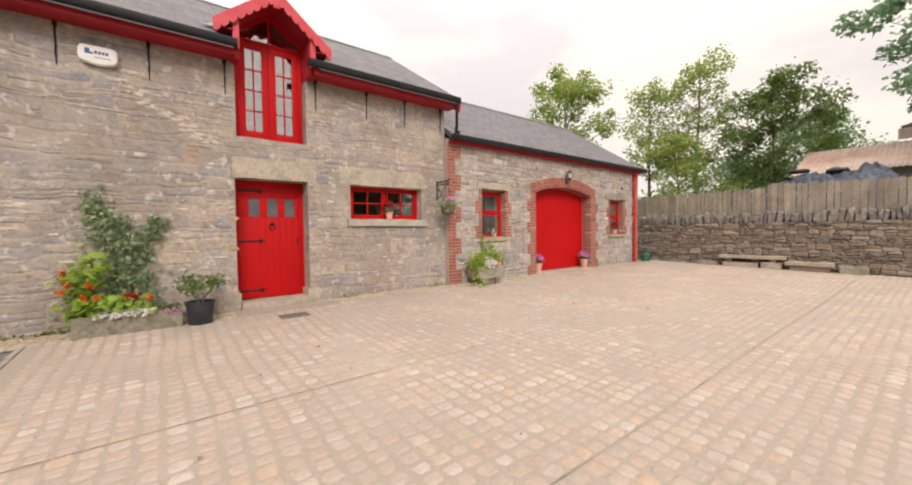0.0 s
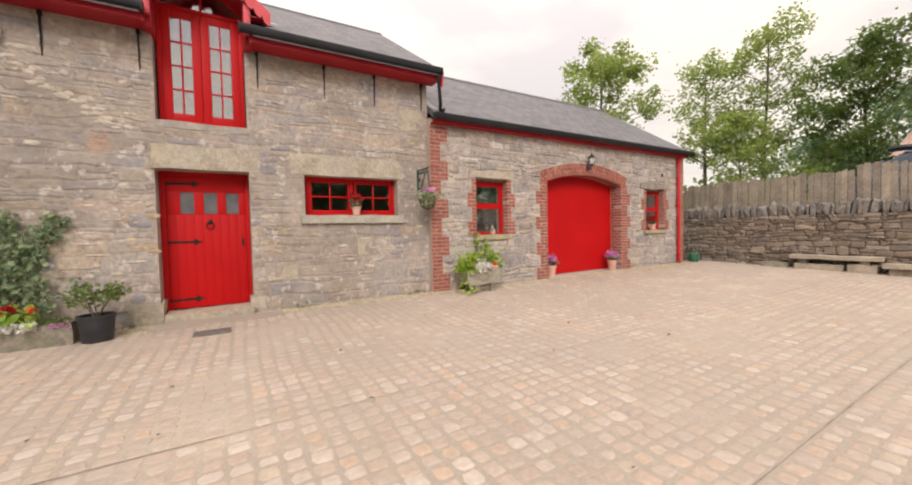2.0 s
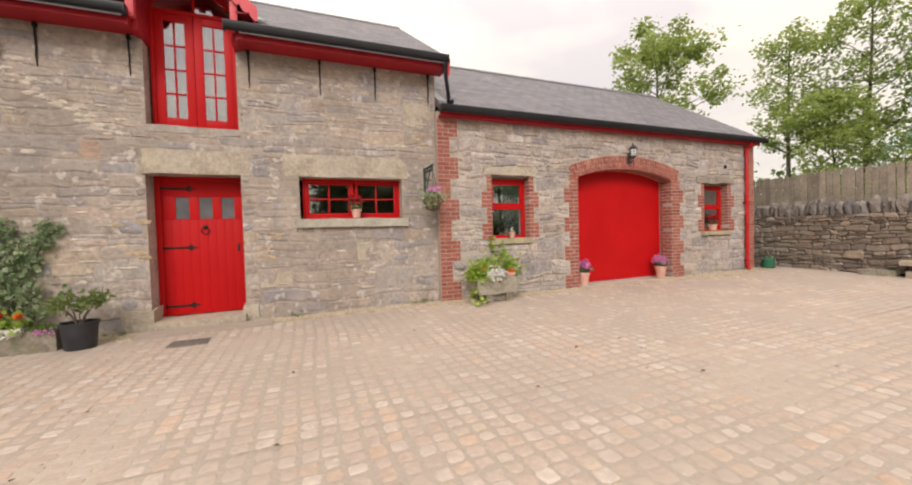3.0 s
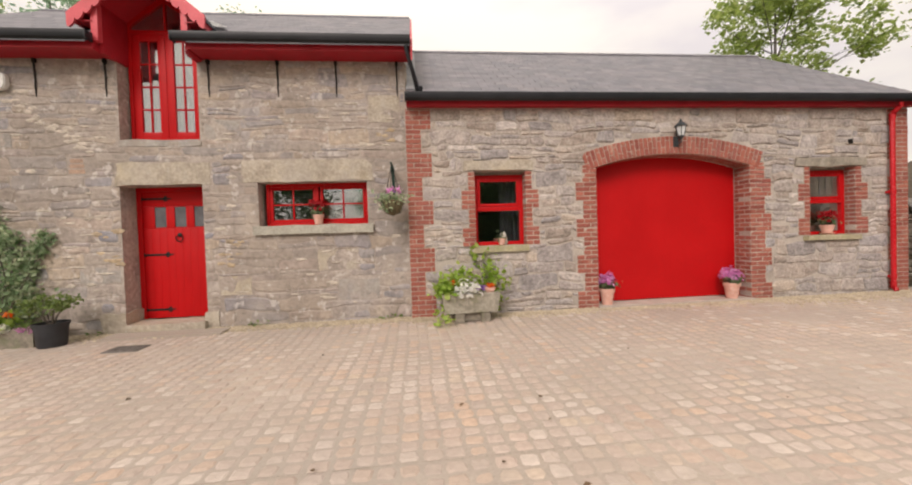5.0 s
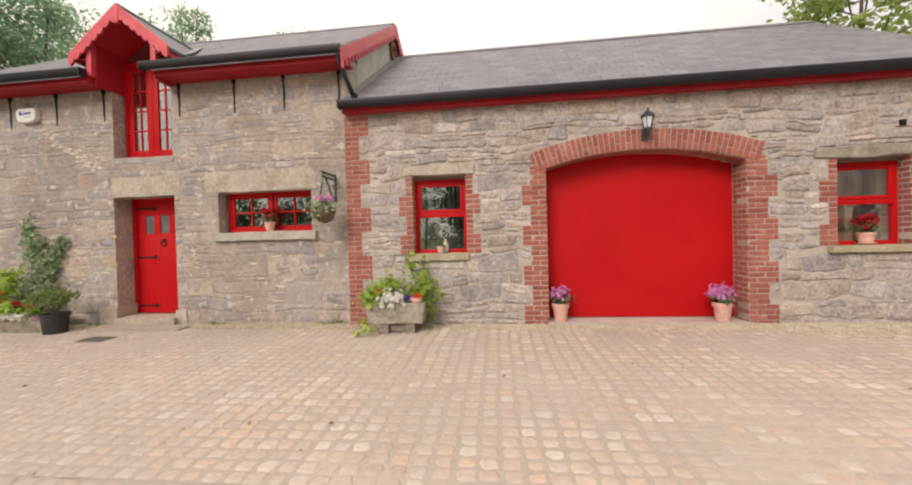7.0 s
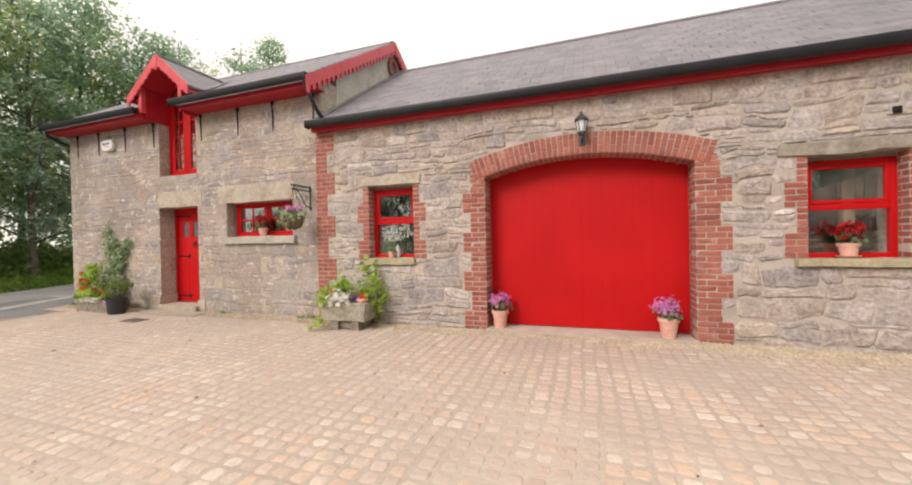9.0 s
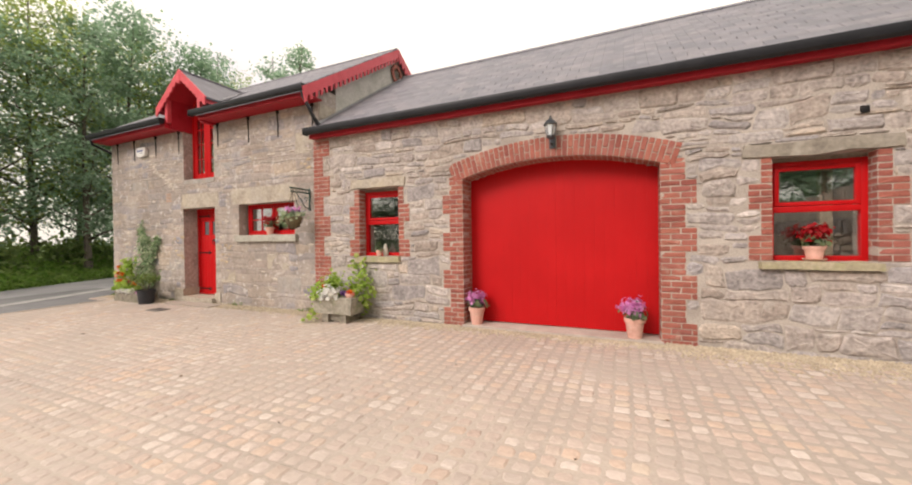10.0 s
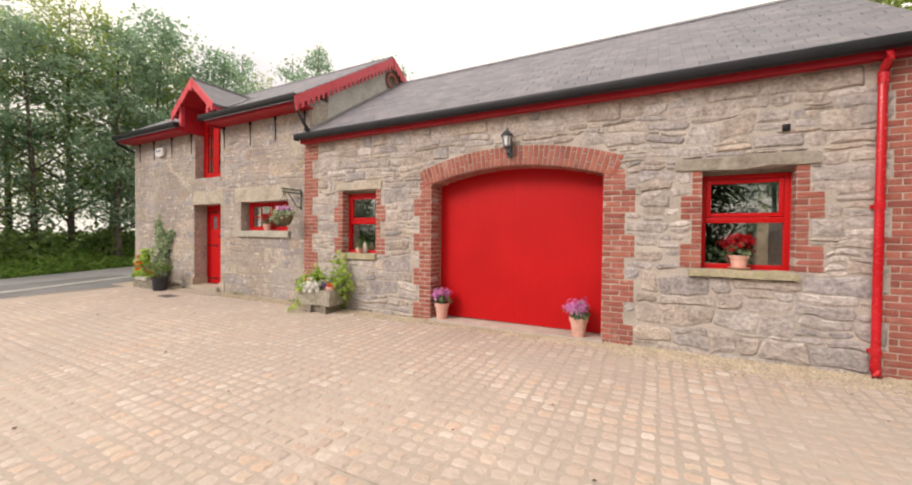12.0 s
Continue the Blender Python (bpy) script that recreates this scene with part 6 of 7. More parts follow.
part("print_bar", boxes([(AX0 + 0.165 + 0.038 * k, AX0 + 0.193 + 0.038 * k, YL - 0.0925, YL - 0.0885, AZ0 + 0.14, AZ0 + 0.18) for k in range(4)]), M_BLUE, al, "blue bars of print")
part("print_line", boxes([(AX0 + 0.165, AX0 + 0.33, YL - 0.0925, YL - 0.0885, AZ0 + 0.085, AZ0 + 0.105)]), M_GREYPRINT, al)

vb = thing("wall_vent_box", "small dark square vent in the stone wall", "vent")
part("cover", boxes([(13.02, 13.09, YR - 0.035, YR - 0.002, 2.92, 3.0)], 0.006), M_IRON, vb)

# drain cover by the door
dr = thing("drain_cover", "dark iron drain grate set in the cobbles", "drain cover")
dz = ground_z(1.63, 6.26)
M_WORN = surface("worn_drain_iron", [(0.14, 0.125, 0.115), (0.19, 0.17, 0.155)], 0.75, metal=0.2, scale=14, mottle=0.3, bump=0.3)
part("rim", boxes([(1.43, 1.85, 6.13, 6.40, dz - 0.05, dz + 0.012)], 0.004), M_WORN, dr)
for k in range(8):
    part("grate_bar", boxes([(1.455 + 0.048 * k, 1.482 + 0.048 * k, 6.15, 6.38, dz + 0.011, dz + 0.018)]), M_WORN, dr)

# inside the garage windows
cu = thing("curtain", "pale curtain inside the garage window, coloured dark as if unlit", "curtain")
bm = bmesh.new()
cols = [(6.82 + 0.36 * i / 24, YR + 0.42 + 0.025 * math.sin(i * 1.3)) for i in range(25)]
a = [bm.verts.new((x, y, 1.30)) for x, y in cols]
b = [bm.verts.new((x, y, 2.60)) for x, y in cols]
for i in range(24):
    bm.faces.new((a[i], a[i + 1], b[i + 1], b[i]))
bmesh.ops.solidify(bm, geom=bm.faces[:], thickness=0.006)
# Pale cloth given a dark grey colour in place of indoor dimness.
part("cloth", bm, surface("grey_curtain_cloth", [(0.07, 0.072, 0.08), (0.10, 0.10, 0.11)], 0.9), cu)
po = thing("timber_post", "pale timber post standing inside the garage", "post")
part("post", boxes([(12.96, 13.08, YR + 0.75, YR + 0.87, 0.25, 2.9)], 0.008), surface("pale_timber", [(0.36, 0.27, 0.17), (0.44, 0.34, 0.22)], 0.8, mottle=0.3), po)


# ---- pieces: stones, bricks, slates and cobbles ----
def near_first(places, x, y):
    return sorted(places, key=lambda p: (p[1].translation.x - x) ** 2 + (p[1].translation.y - y) ** 2 + p[1].translation.z ** 2 * 0.5)


def bent(x, z, seed):
    """How far the joints of hand-laid rubble stray from straight lines."""
    slow = noise.noise_vector(Vector((x * 1.4, seed, z * 1.7)))
    quick = noise.noise_vector(Vector((x * 4.6, seed + 7, z * 6.0)))
    return 0.055 * slow.x + 0.032 * quick.x, 0.055 * slow.z + 0.034 * quick.z


def rubble(x0, x1, z0, z1, y, holes, seed, heights, widths, proud, gap, sink, sway=0.03, wild=1.0):
    """Stones whose wandering outlines fit their neighbours: (centre, vertices round it, faces) of each."""
    r = random.Random(seed)
    out = []
    for *rect, slope in courses(x0, x1, z0, z1, heights, widths, seed, sway):
        rect = clear_of(rect, holes)
        if not rect:
            continue
        a, b, c, d = rect
        w, h = b - a, d - c
        near = [q for q in holes if a - 0.12 < q[1] and b + 0.12 > q[0] and c - 0.12 < q[3] and d + 0.12 > q[2]]
        cut = [(min(0.32 * w, r.uniform(0.006, 0.05)), min(0.42 * h, r.uniform(0.006, 0.06))) for _ in range(4)]
        n = max(1, int(w / 0.13))
        tilt = slope * w * 0.25
        line = [(a + cut[0][0], c)] + [(a + w * (k + 0.5) / n, c) for k in range(n)] + [(b - cut[1][0], c), (b, c + cut[1][1]), (b, d - cut[2][1]), (b - cut[2][0], d)]
        line += [(b - w * (k + 0.5) / n, d) for k in range(n)] + [(a + cut[3][0], d), (a, d - cut[3][1]), (a, c + cut[0][1])]
        pts = []
        for x, z in line:
            free = min([x - x0, x1 - x, z - z0, z1 - z] + [max(q[0] - x, x - q[1], q[2] - z, z - q[3]) for q in near])
            free = max(0.0, min(1.0, free / 0.10)) * wild
            u, v = bent(x, z, seed)
            pts.append((x + free * (u + r.uniform(-0.007, 0.007)), z + free * (v + tilt * (2 * (x - a) / w - 1) + r.uniform(-0.006, 0.006))))
        mx, mz = sum(p[0] for p in pts) / len(pts), sum(p[1] for p in pts) / len(pts)
        pts = [((x - mx) * (1 - gap / w), (z - mz) * (1 - gap / h)) for x, z in pts]
        p = proud * r.uniform(0.3, 1.5)
        ix, iz = 1 - 2 * min(0.022, 0.16 * w) / w, 1 - 2 * min(0.020, 0.2 * h) / h
        lean, nod = r.uniform(-0.35, 0.35) * p / w, r.uniform(-0.5, 0.5) * p / h
        m = len(pts)
        verts = [(x, sink, z) for x, z in pts] + [(x, -0.25 * p, z) for x, z in pts]
        verts += [(x * ix, -p * r.uniform(0.7, 1.15) + lean * x + nod * z, z * iz) for x, z in pts]
        verts += [(x * 0.5, -p * r.uniform(0.8, 1.3) + lean * x * 0.5 + nod * z * 0.5, z * 0.5) for x, z in pts] + [(0.0, -p * r.uniform(0.85, 1.2), 0.0)]
        faces = []
        for k in range(m):
            q = (k + 1) % m
            faces += [(i * m + k, i * m + q, (i + 1) * m + q, (i + 1) * m + k) for i in range(3)] + [(3 * m + k, 3 * m + q, 4 * m)]
        out.append(((mx, y, mz), verts, faces))
    return out


def lay_rubble(parent, stones, material, near, at, rest="stones", turn=None):
    """The stones about a point as objects of their own, the others joined."""
    turn = turn or Matrix.Identity(4)
    stones = sorted(stones, key=lambda q: (q[0][0] - at) ** 2 + 0.5 * q[0][2] ** 2)
    for c, verts, faces in stones[:near]:
        me = bpy.data.meshes.new("stone")
        me.from_pydata(verts, [], faces)
        me.materials.append(material)
        ob = new("stone", me)
        ob.parent, ob.matrix_basis = parent, turn @ Matrix.Translation(c)
    if len(stones) <= near:
        return
    allv, allf = [], []
    for c, verts, faces in stones[near:]:
        k = len(allv)
        allv += [(x + c[0], yy + c[1], z + c[2]) for x, yy, z in verts]
        allf += [tuple(v + k for v in f) for f in faces]
    me = bpy.data.meshes.new(rest)
    me.from_pydata(allv, [], allf)
    me.materials.append(material)
    ob = new(rest, me)
    ob.parent, ob.matrix_basis = parent, turn
    ob["kind"] = "stuff"


def toothed(x_in, x_wide, x_slim, z0, z1, first_wide, run=4, course=0.075):
    """Spans of a toothed brick edge, course by course."""
    rows, z, k = [], z0, 0
    while z < z1 - 0.02:
        wide = ((k // run) % 2 == 0) == first_wide
        rows.append((x_in, x_wide if wide else x_slim, z, min(z + course, z1), k))
        z += course
        k += 1
    return rows


def brick_rows(parent, rows, y, depth_in=0.0, reveal_side=0):
    """Courses of stretchers along x; with a reveal, bricks that turn into the opening."""
    r = random.Random(int(rows[0][0] * 100))
    for a, b, z0, z1, k in rows:
        x0, x1 = min(a, b), max(a, b)
        cuts = [x0]
        step = 0.225
        start = step if k % 2 else step / 2
        if reveal_side >= 0:
            x = x0 + start
            while x < x1 - 0.06:
                cuts.append(x)
                x += step
        else:
            x = x1 - start
            while x > x0 + 0.06:
                cuts.insert(1, x)
                x -= step
        cuts.append(x1)
        for i, (p, q) in enumerate(zip(cuts, cuts[1:])):
            inner = (i == len(cuts) - 2 and reveal_side < 0) or (i == 0 and reveal_side > 0)
            dep = 0.05
            ex0 = ex1 = 0.0
            if inner and depth_in:
                dep = min(depth_in, 0.215 if k % 2 else 0.10)
                ex0, ex1 = (0.006, 0.0) if reveal_side > 0 else (0.0, 0.006)
            pr = r.uniform(0.008, 0.013)
            ob = new("brick", brick_unit[r.randrange(6)])
            ob.parent = parent
            w = q - p - 0.010 + ex0 + ex1
            ob.matrix_basis = Matrix.Translation(((p + q) / 2 + (ex1 - ex0) / 2, y - pr + (dep + pr) / 2, (z0 + z1) / 2)) @ Matrix.Diagonal((w, dep + pr, z1 - z0 - 0.010, 1))
            if inner and depth_in:
                yy = y + dep + 0.01
                while yy < y + depth_in - 0.03:
                    ye = min(yy + 0.215, y + depth_in)
                    ob = new("brick", brick_unit[r.randrange(6)])
                    ob.parent = parent
                    xc = (p - 0.006 + 0.025) if reveal_side > 0 else (q + 0.006 - 0.025)
                    turn = 90 if reveal_side > 0 else -90
                    ob.matrix_basis = Matrix.Translation((xc, (yy + ye) / 2, (z0 + z1) / 2)) @ Matrix.Rotation(radians(-turn), 4, "Z") @ Matrix.Diagonal((ye - yy - 0.01, 0.05, z1 - z0 - 0.010, 1))
                    yy = ye + 0.01


def trim_wall(name, label):
    return thing(name, label, "brickwork", kind="structure")


def backing(parent, rows, y):
    """Mortar bed behind toothed bricks, a little proud of the stone bed."""
    part("mortar_bed", boxes([(min(r[0], r[1]) + 0.002, max(r[0], r[1]) - 0.002, y - 0.004, y + 0.004, r[2], r[3]) for r in rows]), M_BRICKMORTAR, parent)


spec = []
q1 = toothed(XL1 - 0.02, XL1 + 0.38, XL1 + 0.22, 0.22, 3.545, True, 5)
q2 = toothed(XR1, XR1 - 0.42, XR1 - 0.30, 0.24, 3.545, True, 4)
g1 = toothed(GATE[0], GATE[0] - 0.36, GATE[0] - 0.24, 0.24, 2.62, True, 4)
g2 = toothed(GATE[1], GATE[1] + 0.40, GATE[1] + 0.28, 0.24, 2.62, True, 4)
wa = toothed(WIN_2[0], WIN_2[0] - 0.22, WIN_2[0] - 0.11, 1.345, 2.56, True, 4)
wb = toothed(WIN_2[1], WIN_2[1] + 0.22, WIN_2[1] + 0.11, 1.345, 2.56, True, 4)
wc = toothed(WIN_3[0], WIN_3[0] - 0.23, WIN_3[0] - 0.11, 1.335, 2.545, True, 4)
wd = toothed(WIN_3[1], WIN_3[1] + 0.25, WIN_3[1] + 0.12, 1.335, 2.545, True, 4)
for nm, lab, rows, dep, side in (("trim_1", "toothed red brick quoin where the two barns meet", q1, 0, 1), ("trim_2", "toothed red brick quoin at the garage corner", q2, 0, -1),
                                 ("trim_3", "toothed red brick jamb of the garage door", g1, 0.32, -1), ("trim_4", "toothed red brick jamb of the garage door", g2, 0.32, 1),
                                 ("trim_5", "toothed red brick window jamb", wa, 0.165, -1), ("trim_6", "toothed red brick window jamb", wb, 0.165, 1),
                                 ("trim_7", "toothed red brick window jamb", wc, 0.165, -1), ("trim_8", "toothed red brick window jamb", wd, 0.165, 1)):
    tw = trim_wall(nm, lab)
    backing(tw, rows, YR)
    brick_rows(tw, rows, YR, dep, side)
    spec += [(min(r[0], r[1]), max(r[0], r[1]), r[2], r[3]) for r in rows]

# segmental arch of upright bricks
arch = trim_wall("trim_9", "segmental red brick arch over the garage door")
half, rise = (GATE[1] - GATE[0]) / 2, CROWN - SPRING
rad = (half * half + rise * rise) / (2 * rise)
cx, cz = (GATE[0] + GATE[1]) / 2, CROWN - rad
span = math.asin((half + 0.16) / rad)
n = 42
ring_h = 0.29
bm = bmesh.new()
out = [(cx + (rad + 0.002) * math.sin(-span + 2 * span * i / 40), cz + (rad + 0.002) * math.cos(-span + 2 * span * i / 40)) for i in range(41)]
out += [(cx + (rad + ring_h) * math.sin(span - 2 * span * i / 40), cz + (rad + ring_h) * math.cos(span - 2 * span * i / 40)) for i in range(41)]
part("mortar_bed", prism(bm, out, YR - 0.005, YR + 0.004), M_BRICKMORTAR, arch)
arc_holes = []
for i in range(n):
    a = -span + 2 * span * (i + 0.5) / n
    w = 2 * span * rad / n - 0.012
    for lo, hi in ((0.002, 0.215), (0.225, ring_h)) if i % 2 else ((0.002, 0.105), (0.115, ring_h)):
        ob = new("brick", brick_unit[i % 6])
        ob.parent = arch
        rr = rad + (lo + hi) / 2
        ob.matrix_basis = Matrix.Translation((cx + rr * math.sin(a), YR + 0.01, cz + rr * math.cos(a))) @ Matrix.Rotation(a, 4, "Y") @ Matrix.Diagonal((w, 0.05, hi - lo, 1))
    ob = new("brick", brick_unit[(i + 2) % 6])
    ob.parent = arch
    ob.matrix_basis = Matrix.Translation((cx + (rad + 0.012) * math.sin(a), YR + 0.17, cz + (rad + 0.012) * math.cos(a))) @ Matrix.Rotation(a, 4, "Y") @ Matrix.Rotation(radians(90), 4, "X") @ Matrix.Diagonal((w, 0.035, 0.26, 1))
for i in range(24):
    x0 = cx - half - 0.18 + (2 * half + 0.36) * i / 24
    x1 = cx - half - 0.18 + (2 * half + 0.36) * (i + 1) / 24
    zc = cz + math.sqrt(max(0, (rad + ring_h) ** 2 - min((x0 - cx) ** 2, (x1 - cx) ** 2)))
    arc_holes.append((x0, x1, SPRING - 0.3, zc + 0.005))

# stones of the garage wall
holes = [WIN_2, WIN_3, GATE, *spec, *arc_holes, (6.16, 7.32, 2.55, 2.72), (6.28, 7.21, 1.24, 1.36), (11.99, 13.37, 2.53, 2.69), (12.13, 13.20, 1.24, 1.34)]
lay_rubble(wall_low, rubble(XL1 + 0.20, XR1 - 0.28, 0.20, 3.55, YR, holes, 71, (0.065, 0.26), (0.13, 0.56), 0.016, 0.016, 0.03, 0.09, 1.5), M_STONE_NEW, 300, 11.8)
END_TURN = Matrix.Translation((XR1, 0, 0)) @ Matrix.Rotation(radians(90), 4, "Z")
lay_rubble(wall_low, rubble(YR, 2 * LR_Y - YR, 0.2, 3.6, 0, [], 73, (0.07, 0.2), (0.16, 0.6), 0.02, 0.012, 0.03), M_STONE_NEW, 0, YR, "end_stones", END_TURN)

# stones of the tall barn, with a few large dressed blocks
blocks = [(4.70, 5.20, 3.36, 3.80), (3.84, 4.44, 1.05, 1.38), (4.14, 4.78, 0.56, 0.90), (2.24, 2.76, 3.12, 3.42), (2.36, 2.84, 0.72, 1.02), (-1.15, -0.42, 3.02, 3.24), (0.40, 0.98, 0.98, 1.24)]
holes = [DOOR, (HAY[0] - 0.02, HAY[1] + 0.02, 3.02, 4.7), WIN_1, (2.75, 4.76, 2.44, 2.81), (2.88, 4.74, 1.62, 1.78), (0.94, 2.32, 2.44, 2.79), (0.68, 1.04, 0.1, 0.54), (2.12, 2.42, 0.1, 0.53), (0.30, 0.56, 2.62, 2.86), *blocks]
lay_rubble(wall_tall, rubble(XL0 + 0.005, XL1 - 0.03, 0.20, 4.315, YL, holes, 72, (0.06, 0.24), (0.14, 0.66), 0.0075, 0.014, 0.03, 0.045, 1.25), M_STONE_OLD, 520, 2.5)
for k, (a, b, c, d) in enumerate(blocks):
    rough_slab("stone", a + 0.008, b - 0.008, YL - 0.003, YL + 0.1, c + 0.008, d - 0.008, M_LINTEL if k in (0, 1, 4) else M_BLOCK, wall_tall, 650 + k, 0.013)
def daub(verts, faces, x, z, w, h, r):
    """A flat ragged smear of lime on the wall face."""
    n, k = 11, len(verts)
    for ring, y in ((1.0, YL - 0.004), (0.6, YL - 0.0115)):
        for i in range(n):
            a = math.tau * i / n
            q = ring * r.uniform(0.55, 1.1)
            verts.append((x + q * w * math.cos(a), y, z + q * h * math.sin(a)))
    verts.append((x, YL - 0.013, z))
    for i in range(n):
        j = (i + 1) % n
        faces += [(k + i, k + j, k + n + j, k + n + i), (k + n + i, k + n + j, k + 2 * n)]


def daubs(name, spots, material, label):
    verts, faces = [], []
    r = random.Random(len(spots))
    for x, z, w, h in spots:
        daub(verts, faces, x, z, w, h, r)
    me = bpy.data.meshes.new(name)
    me.from_pydata(verts, [], faces)
    me.materials.append(material)
    ob = new(name, me)
    ob.parent, ob["kind"], ob["label"] = wall_tall, "stuff", label


rd = random.Random(58)
LINE_A, LINE_B = (-0.42, 3.72), (0.62, 2.98)      # old roof line on the wall
OCHRE = [(2.62, 1.50), (2.60, 1.35), (0.90, 1.30), (0.86, 1.75), (5.0, 3.18)]
M_LIME = surface("pale_lime_smears", [(0.44, 0.385, 0.325), (0.50, 0.44, 0.375), (0.40, 0.345, 0.29)], 0.95, scale=5, grain=22, mottle=0.45, bump=0.7, step=0.02, pieces=True)
M_OCHRE = surface("ochre_stained_stone", [(0.42, 0.315, 0.195), (0.46, 0.36, 0.245), (0.38, 0.30, 0.21)], 0.95, scale=5, grain=22, mottle=0.45, bump=0.7, step=0.02, pieces=True)
slant = [(LINE_A[0] + (LINE_B[0] - LINE_A[0]) * f + rd.gauss(0, 0.05), LINE_A[1] + (LINE_B[1] - LINE_A[1]) * f + rd.gauss(0, 0.06), rd.uniform(0.05, 0.12), rd.uniform(0.02, 0.045)) for f in [k / 30 for k in range(31)]]
wide = [(rd.uniform(XL0 + 0.2, XL1 - 0.2), rd.uniform(0.4, 4.15), rd.uniform(0.05, 0.17), rd.uniform(0.012, 0.04)) for k in range(150)]
shut = [DOOR, (HAY[0] - 0.1, HAY[1] + 0.1, 2.95, 4.7), (2.8, 4.8, 1.55, 2.85), (0.85, 2.4, 2.4, 2.9), (0.6, 2.5, 0.1, 0.6)]
free = [q for q in wide if not any(h[0] - 0.18 < q[0] < h[1] + 0.18 and h[2] - 0.05 < q[1] < h[3] + 0.05 for h in shut)]
daubs("lime_smear", slant + free, M_LIME, "pale lime smears, some along an old roof line")
daubs("ochre_stain", [(x + rd.gauss(0, 0.10), z + rd.gauss(0, 0.06), rd.uniform(0.05, 0.12), rd.uniform(0.02, 0.05)) for x, z in OCHRE for k in range(5)], M_OCHRE, "ochre stains on the old stone")
M_FADED = surface("faded_brick", [(0.36, 0.25, 0.19), (0.40, 0.27, 0.20)], 0.92, scale=8, mottle=0.4, bump=0.5)
faded = piece_mesh("brick", 512, M_FADED, cut=0.06, wobble=0.03, inset=0.03, face=0.12)
for k in range(3):
    ob = new("brick", faded)
    ob.parent = wall_tall
    ob.matrix_basis = Matrix.Translation((0.43, YL + 0.018, 2.665 + 0.078 * k)) @ Matrix.Diagonal((0.225 - 0.02 * k, 0.04, 0.066, 1))

# dry stone yard wall
dry_kinds = [piece_mesh("stone", 680 + i, M_COPE, cut=0.12, wobble=0.16, inset=0.08, face=0.3) for i in range(20)]
TO_X = Matrix.Translation((WX + 0.03, 0, 0)) @ Matrix.Rotation(radians(-90), 4, "Z")
wall_yard = bpy.data.objects["wall_yard"]
lay_rubble(wall_yard, rubble(-9.4, 6.0, 0.18, 1.66, 0, [], 74, (0.05, 0.17), (0.10, 0.38), 0.030, 0.008, 0.05, 0.07, 1.4), M_DRY, 220, -4.2, turn=TO_X)
places = []
r = random.Random(75)
y = 9.3
while y > -5.9:
    w = r.uniform(0.07, 0.20)
    h = r.uniform(0.27, 0.40)
    m = Matrix.Translation((WX + 0.17 + r.uniform(-0.03, 0.03), y - w / 2, 1.63 + h / 2)) @ Matrix.Rotation(radians(-90 + r.uniform(-9, 9)), 4, "Z") @ Matrix.Rotation(radians(r.uniform(-13, 13)), 4, "Y") @ Matrix.Diagonal((w, 0.30, h, 1))
    places.append((r.randrange(99), m))
    y -= w + 0.008
lay(wall_yard, "cope_stone", dry_kinds, near_first(places, WX, 4.2), 80, "cope_stones")


# roof slates
def slates(x0, x1, ye, ze, yr, zr, seed, skip=None):
    r = random.Random(seed)
    p = math.atan2(zr - ze, yr - ye)
    ln = math.hypot(yr - ye, zr - ze)
    rows = int(ln / 0.20)
    out = []
    for j in range(rows):
        s = (j + 0.5) * ln / rows
        x = x0 + (0.0 if j % 2 else -0.15)
        while x < x1:
            a, b = max(x, x0), min(x + 0.30, x1)
            x += 0.30
            if b - a < 0.04:
                continue
            if skip and skip((a + b) / 2, ye + s * math.cos(p)):
                continue
            m = Matrix.Translation(((a + b) / 2, ye + s * math.cos(p), ze + s * math.sin(p) + 0.010)) @ Matrix.Rotation(-(math.pi / 2 - p) + radians(3.0), 4, "X") @ Matrix.Rotation(radians(r.uniform(-0.5, 0.5)), 4, "Y") @ Matrix.Diagonal((b - a - 0.005, 0.010 + r.uniform(0, 0.004), ln / rows + 0.03, 1))
            out.append((r.randrange(99), m))
    return out


slate_kinds = [piece_mesh("slate", 720 + i, M_SLATE, cut=0.025, wobble=0.012, inset=0.012, face=0.3) for i in range(8)]
front = slates(XL1 + 0.012, XR1 + 0.10, LE_Y - 0.03, LE_Z - 0.02, LR_Y, LR_Z, 81)
lay(roof_low, "slate", slate_kinds, sorted(front, key=lambda q: (q[1].translation.x - 9.5) ** 2 + q[1].translation.y ** 2), 300, "slates")
lay(roof_tall, "slate", slate_kinds, slates(XL0 - 0.12, 0.98, HE_Y - 0.03, HE_Z - 0.02, HR_Y, HR_Z, 82), 300, "slates")
lay(roof_tall_e, "slate", slate_kinds, slates(2.28, XL1 + 0.098, HE_Y - 0.03, HE_Z - 0.02, HR_Y, HR_Z, 83), 300, "slates")
lay(roof_mid, "slate", slate_kinds, slates(0.98, 2.28, DY, HE_Z + tan_h * (DY - HE_Y), HR_Y, HR_Z, 84), 300, "slates")
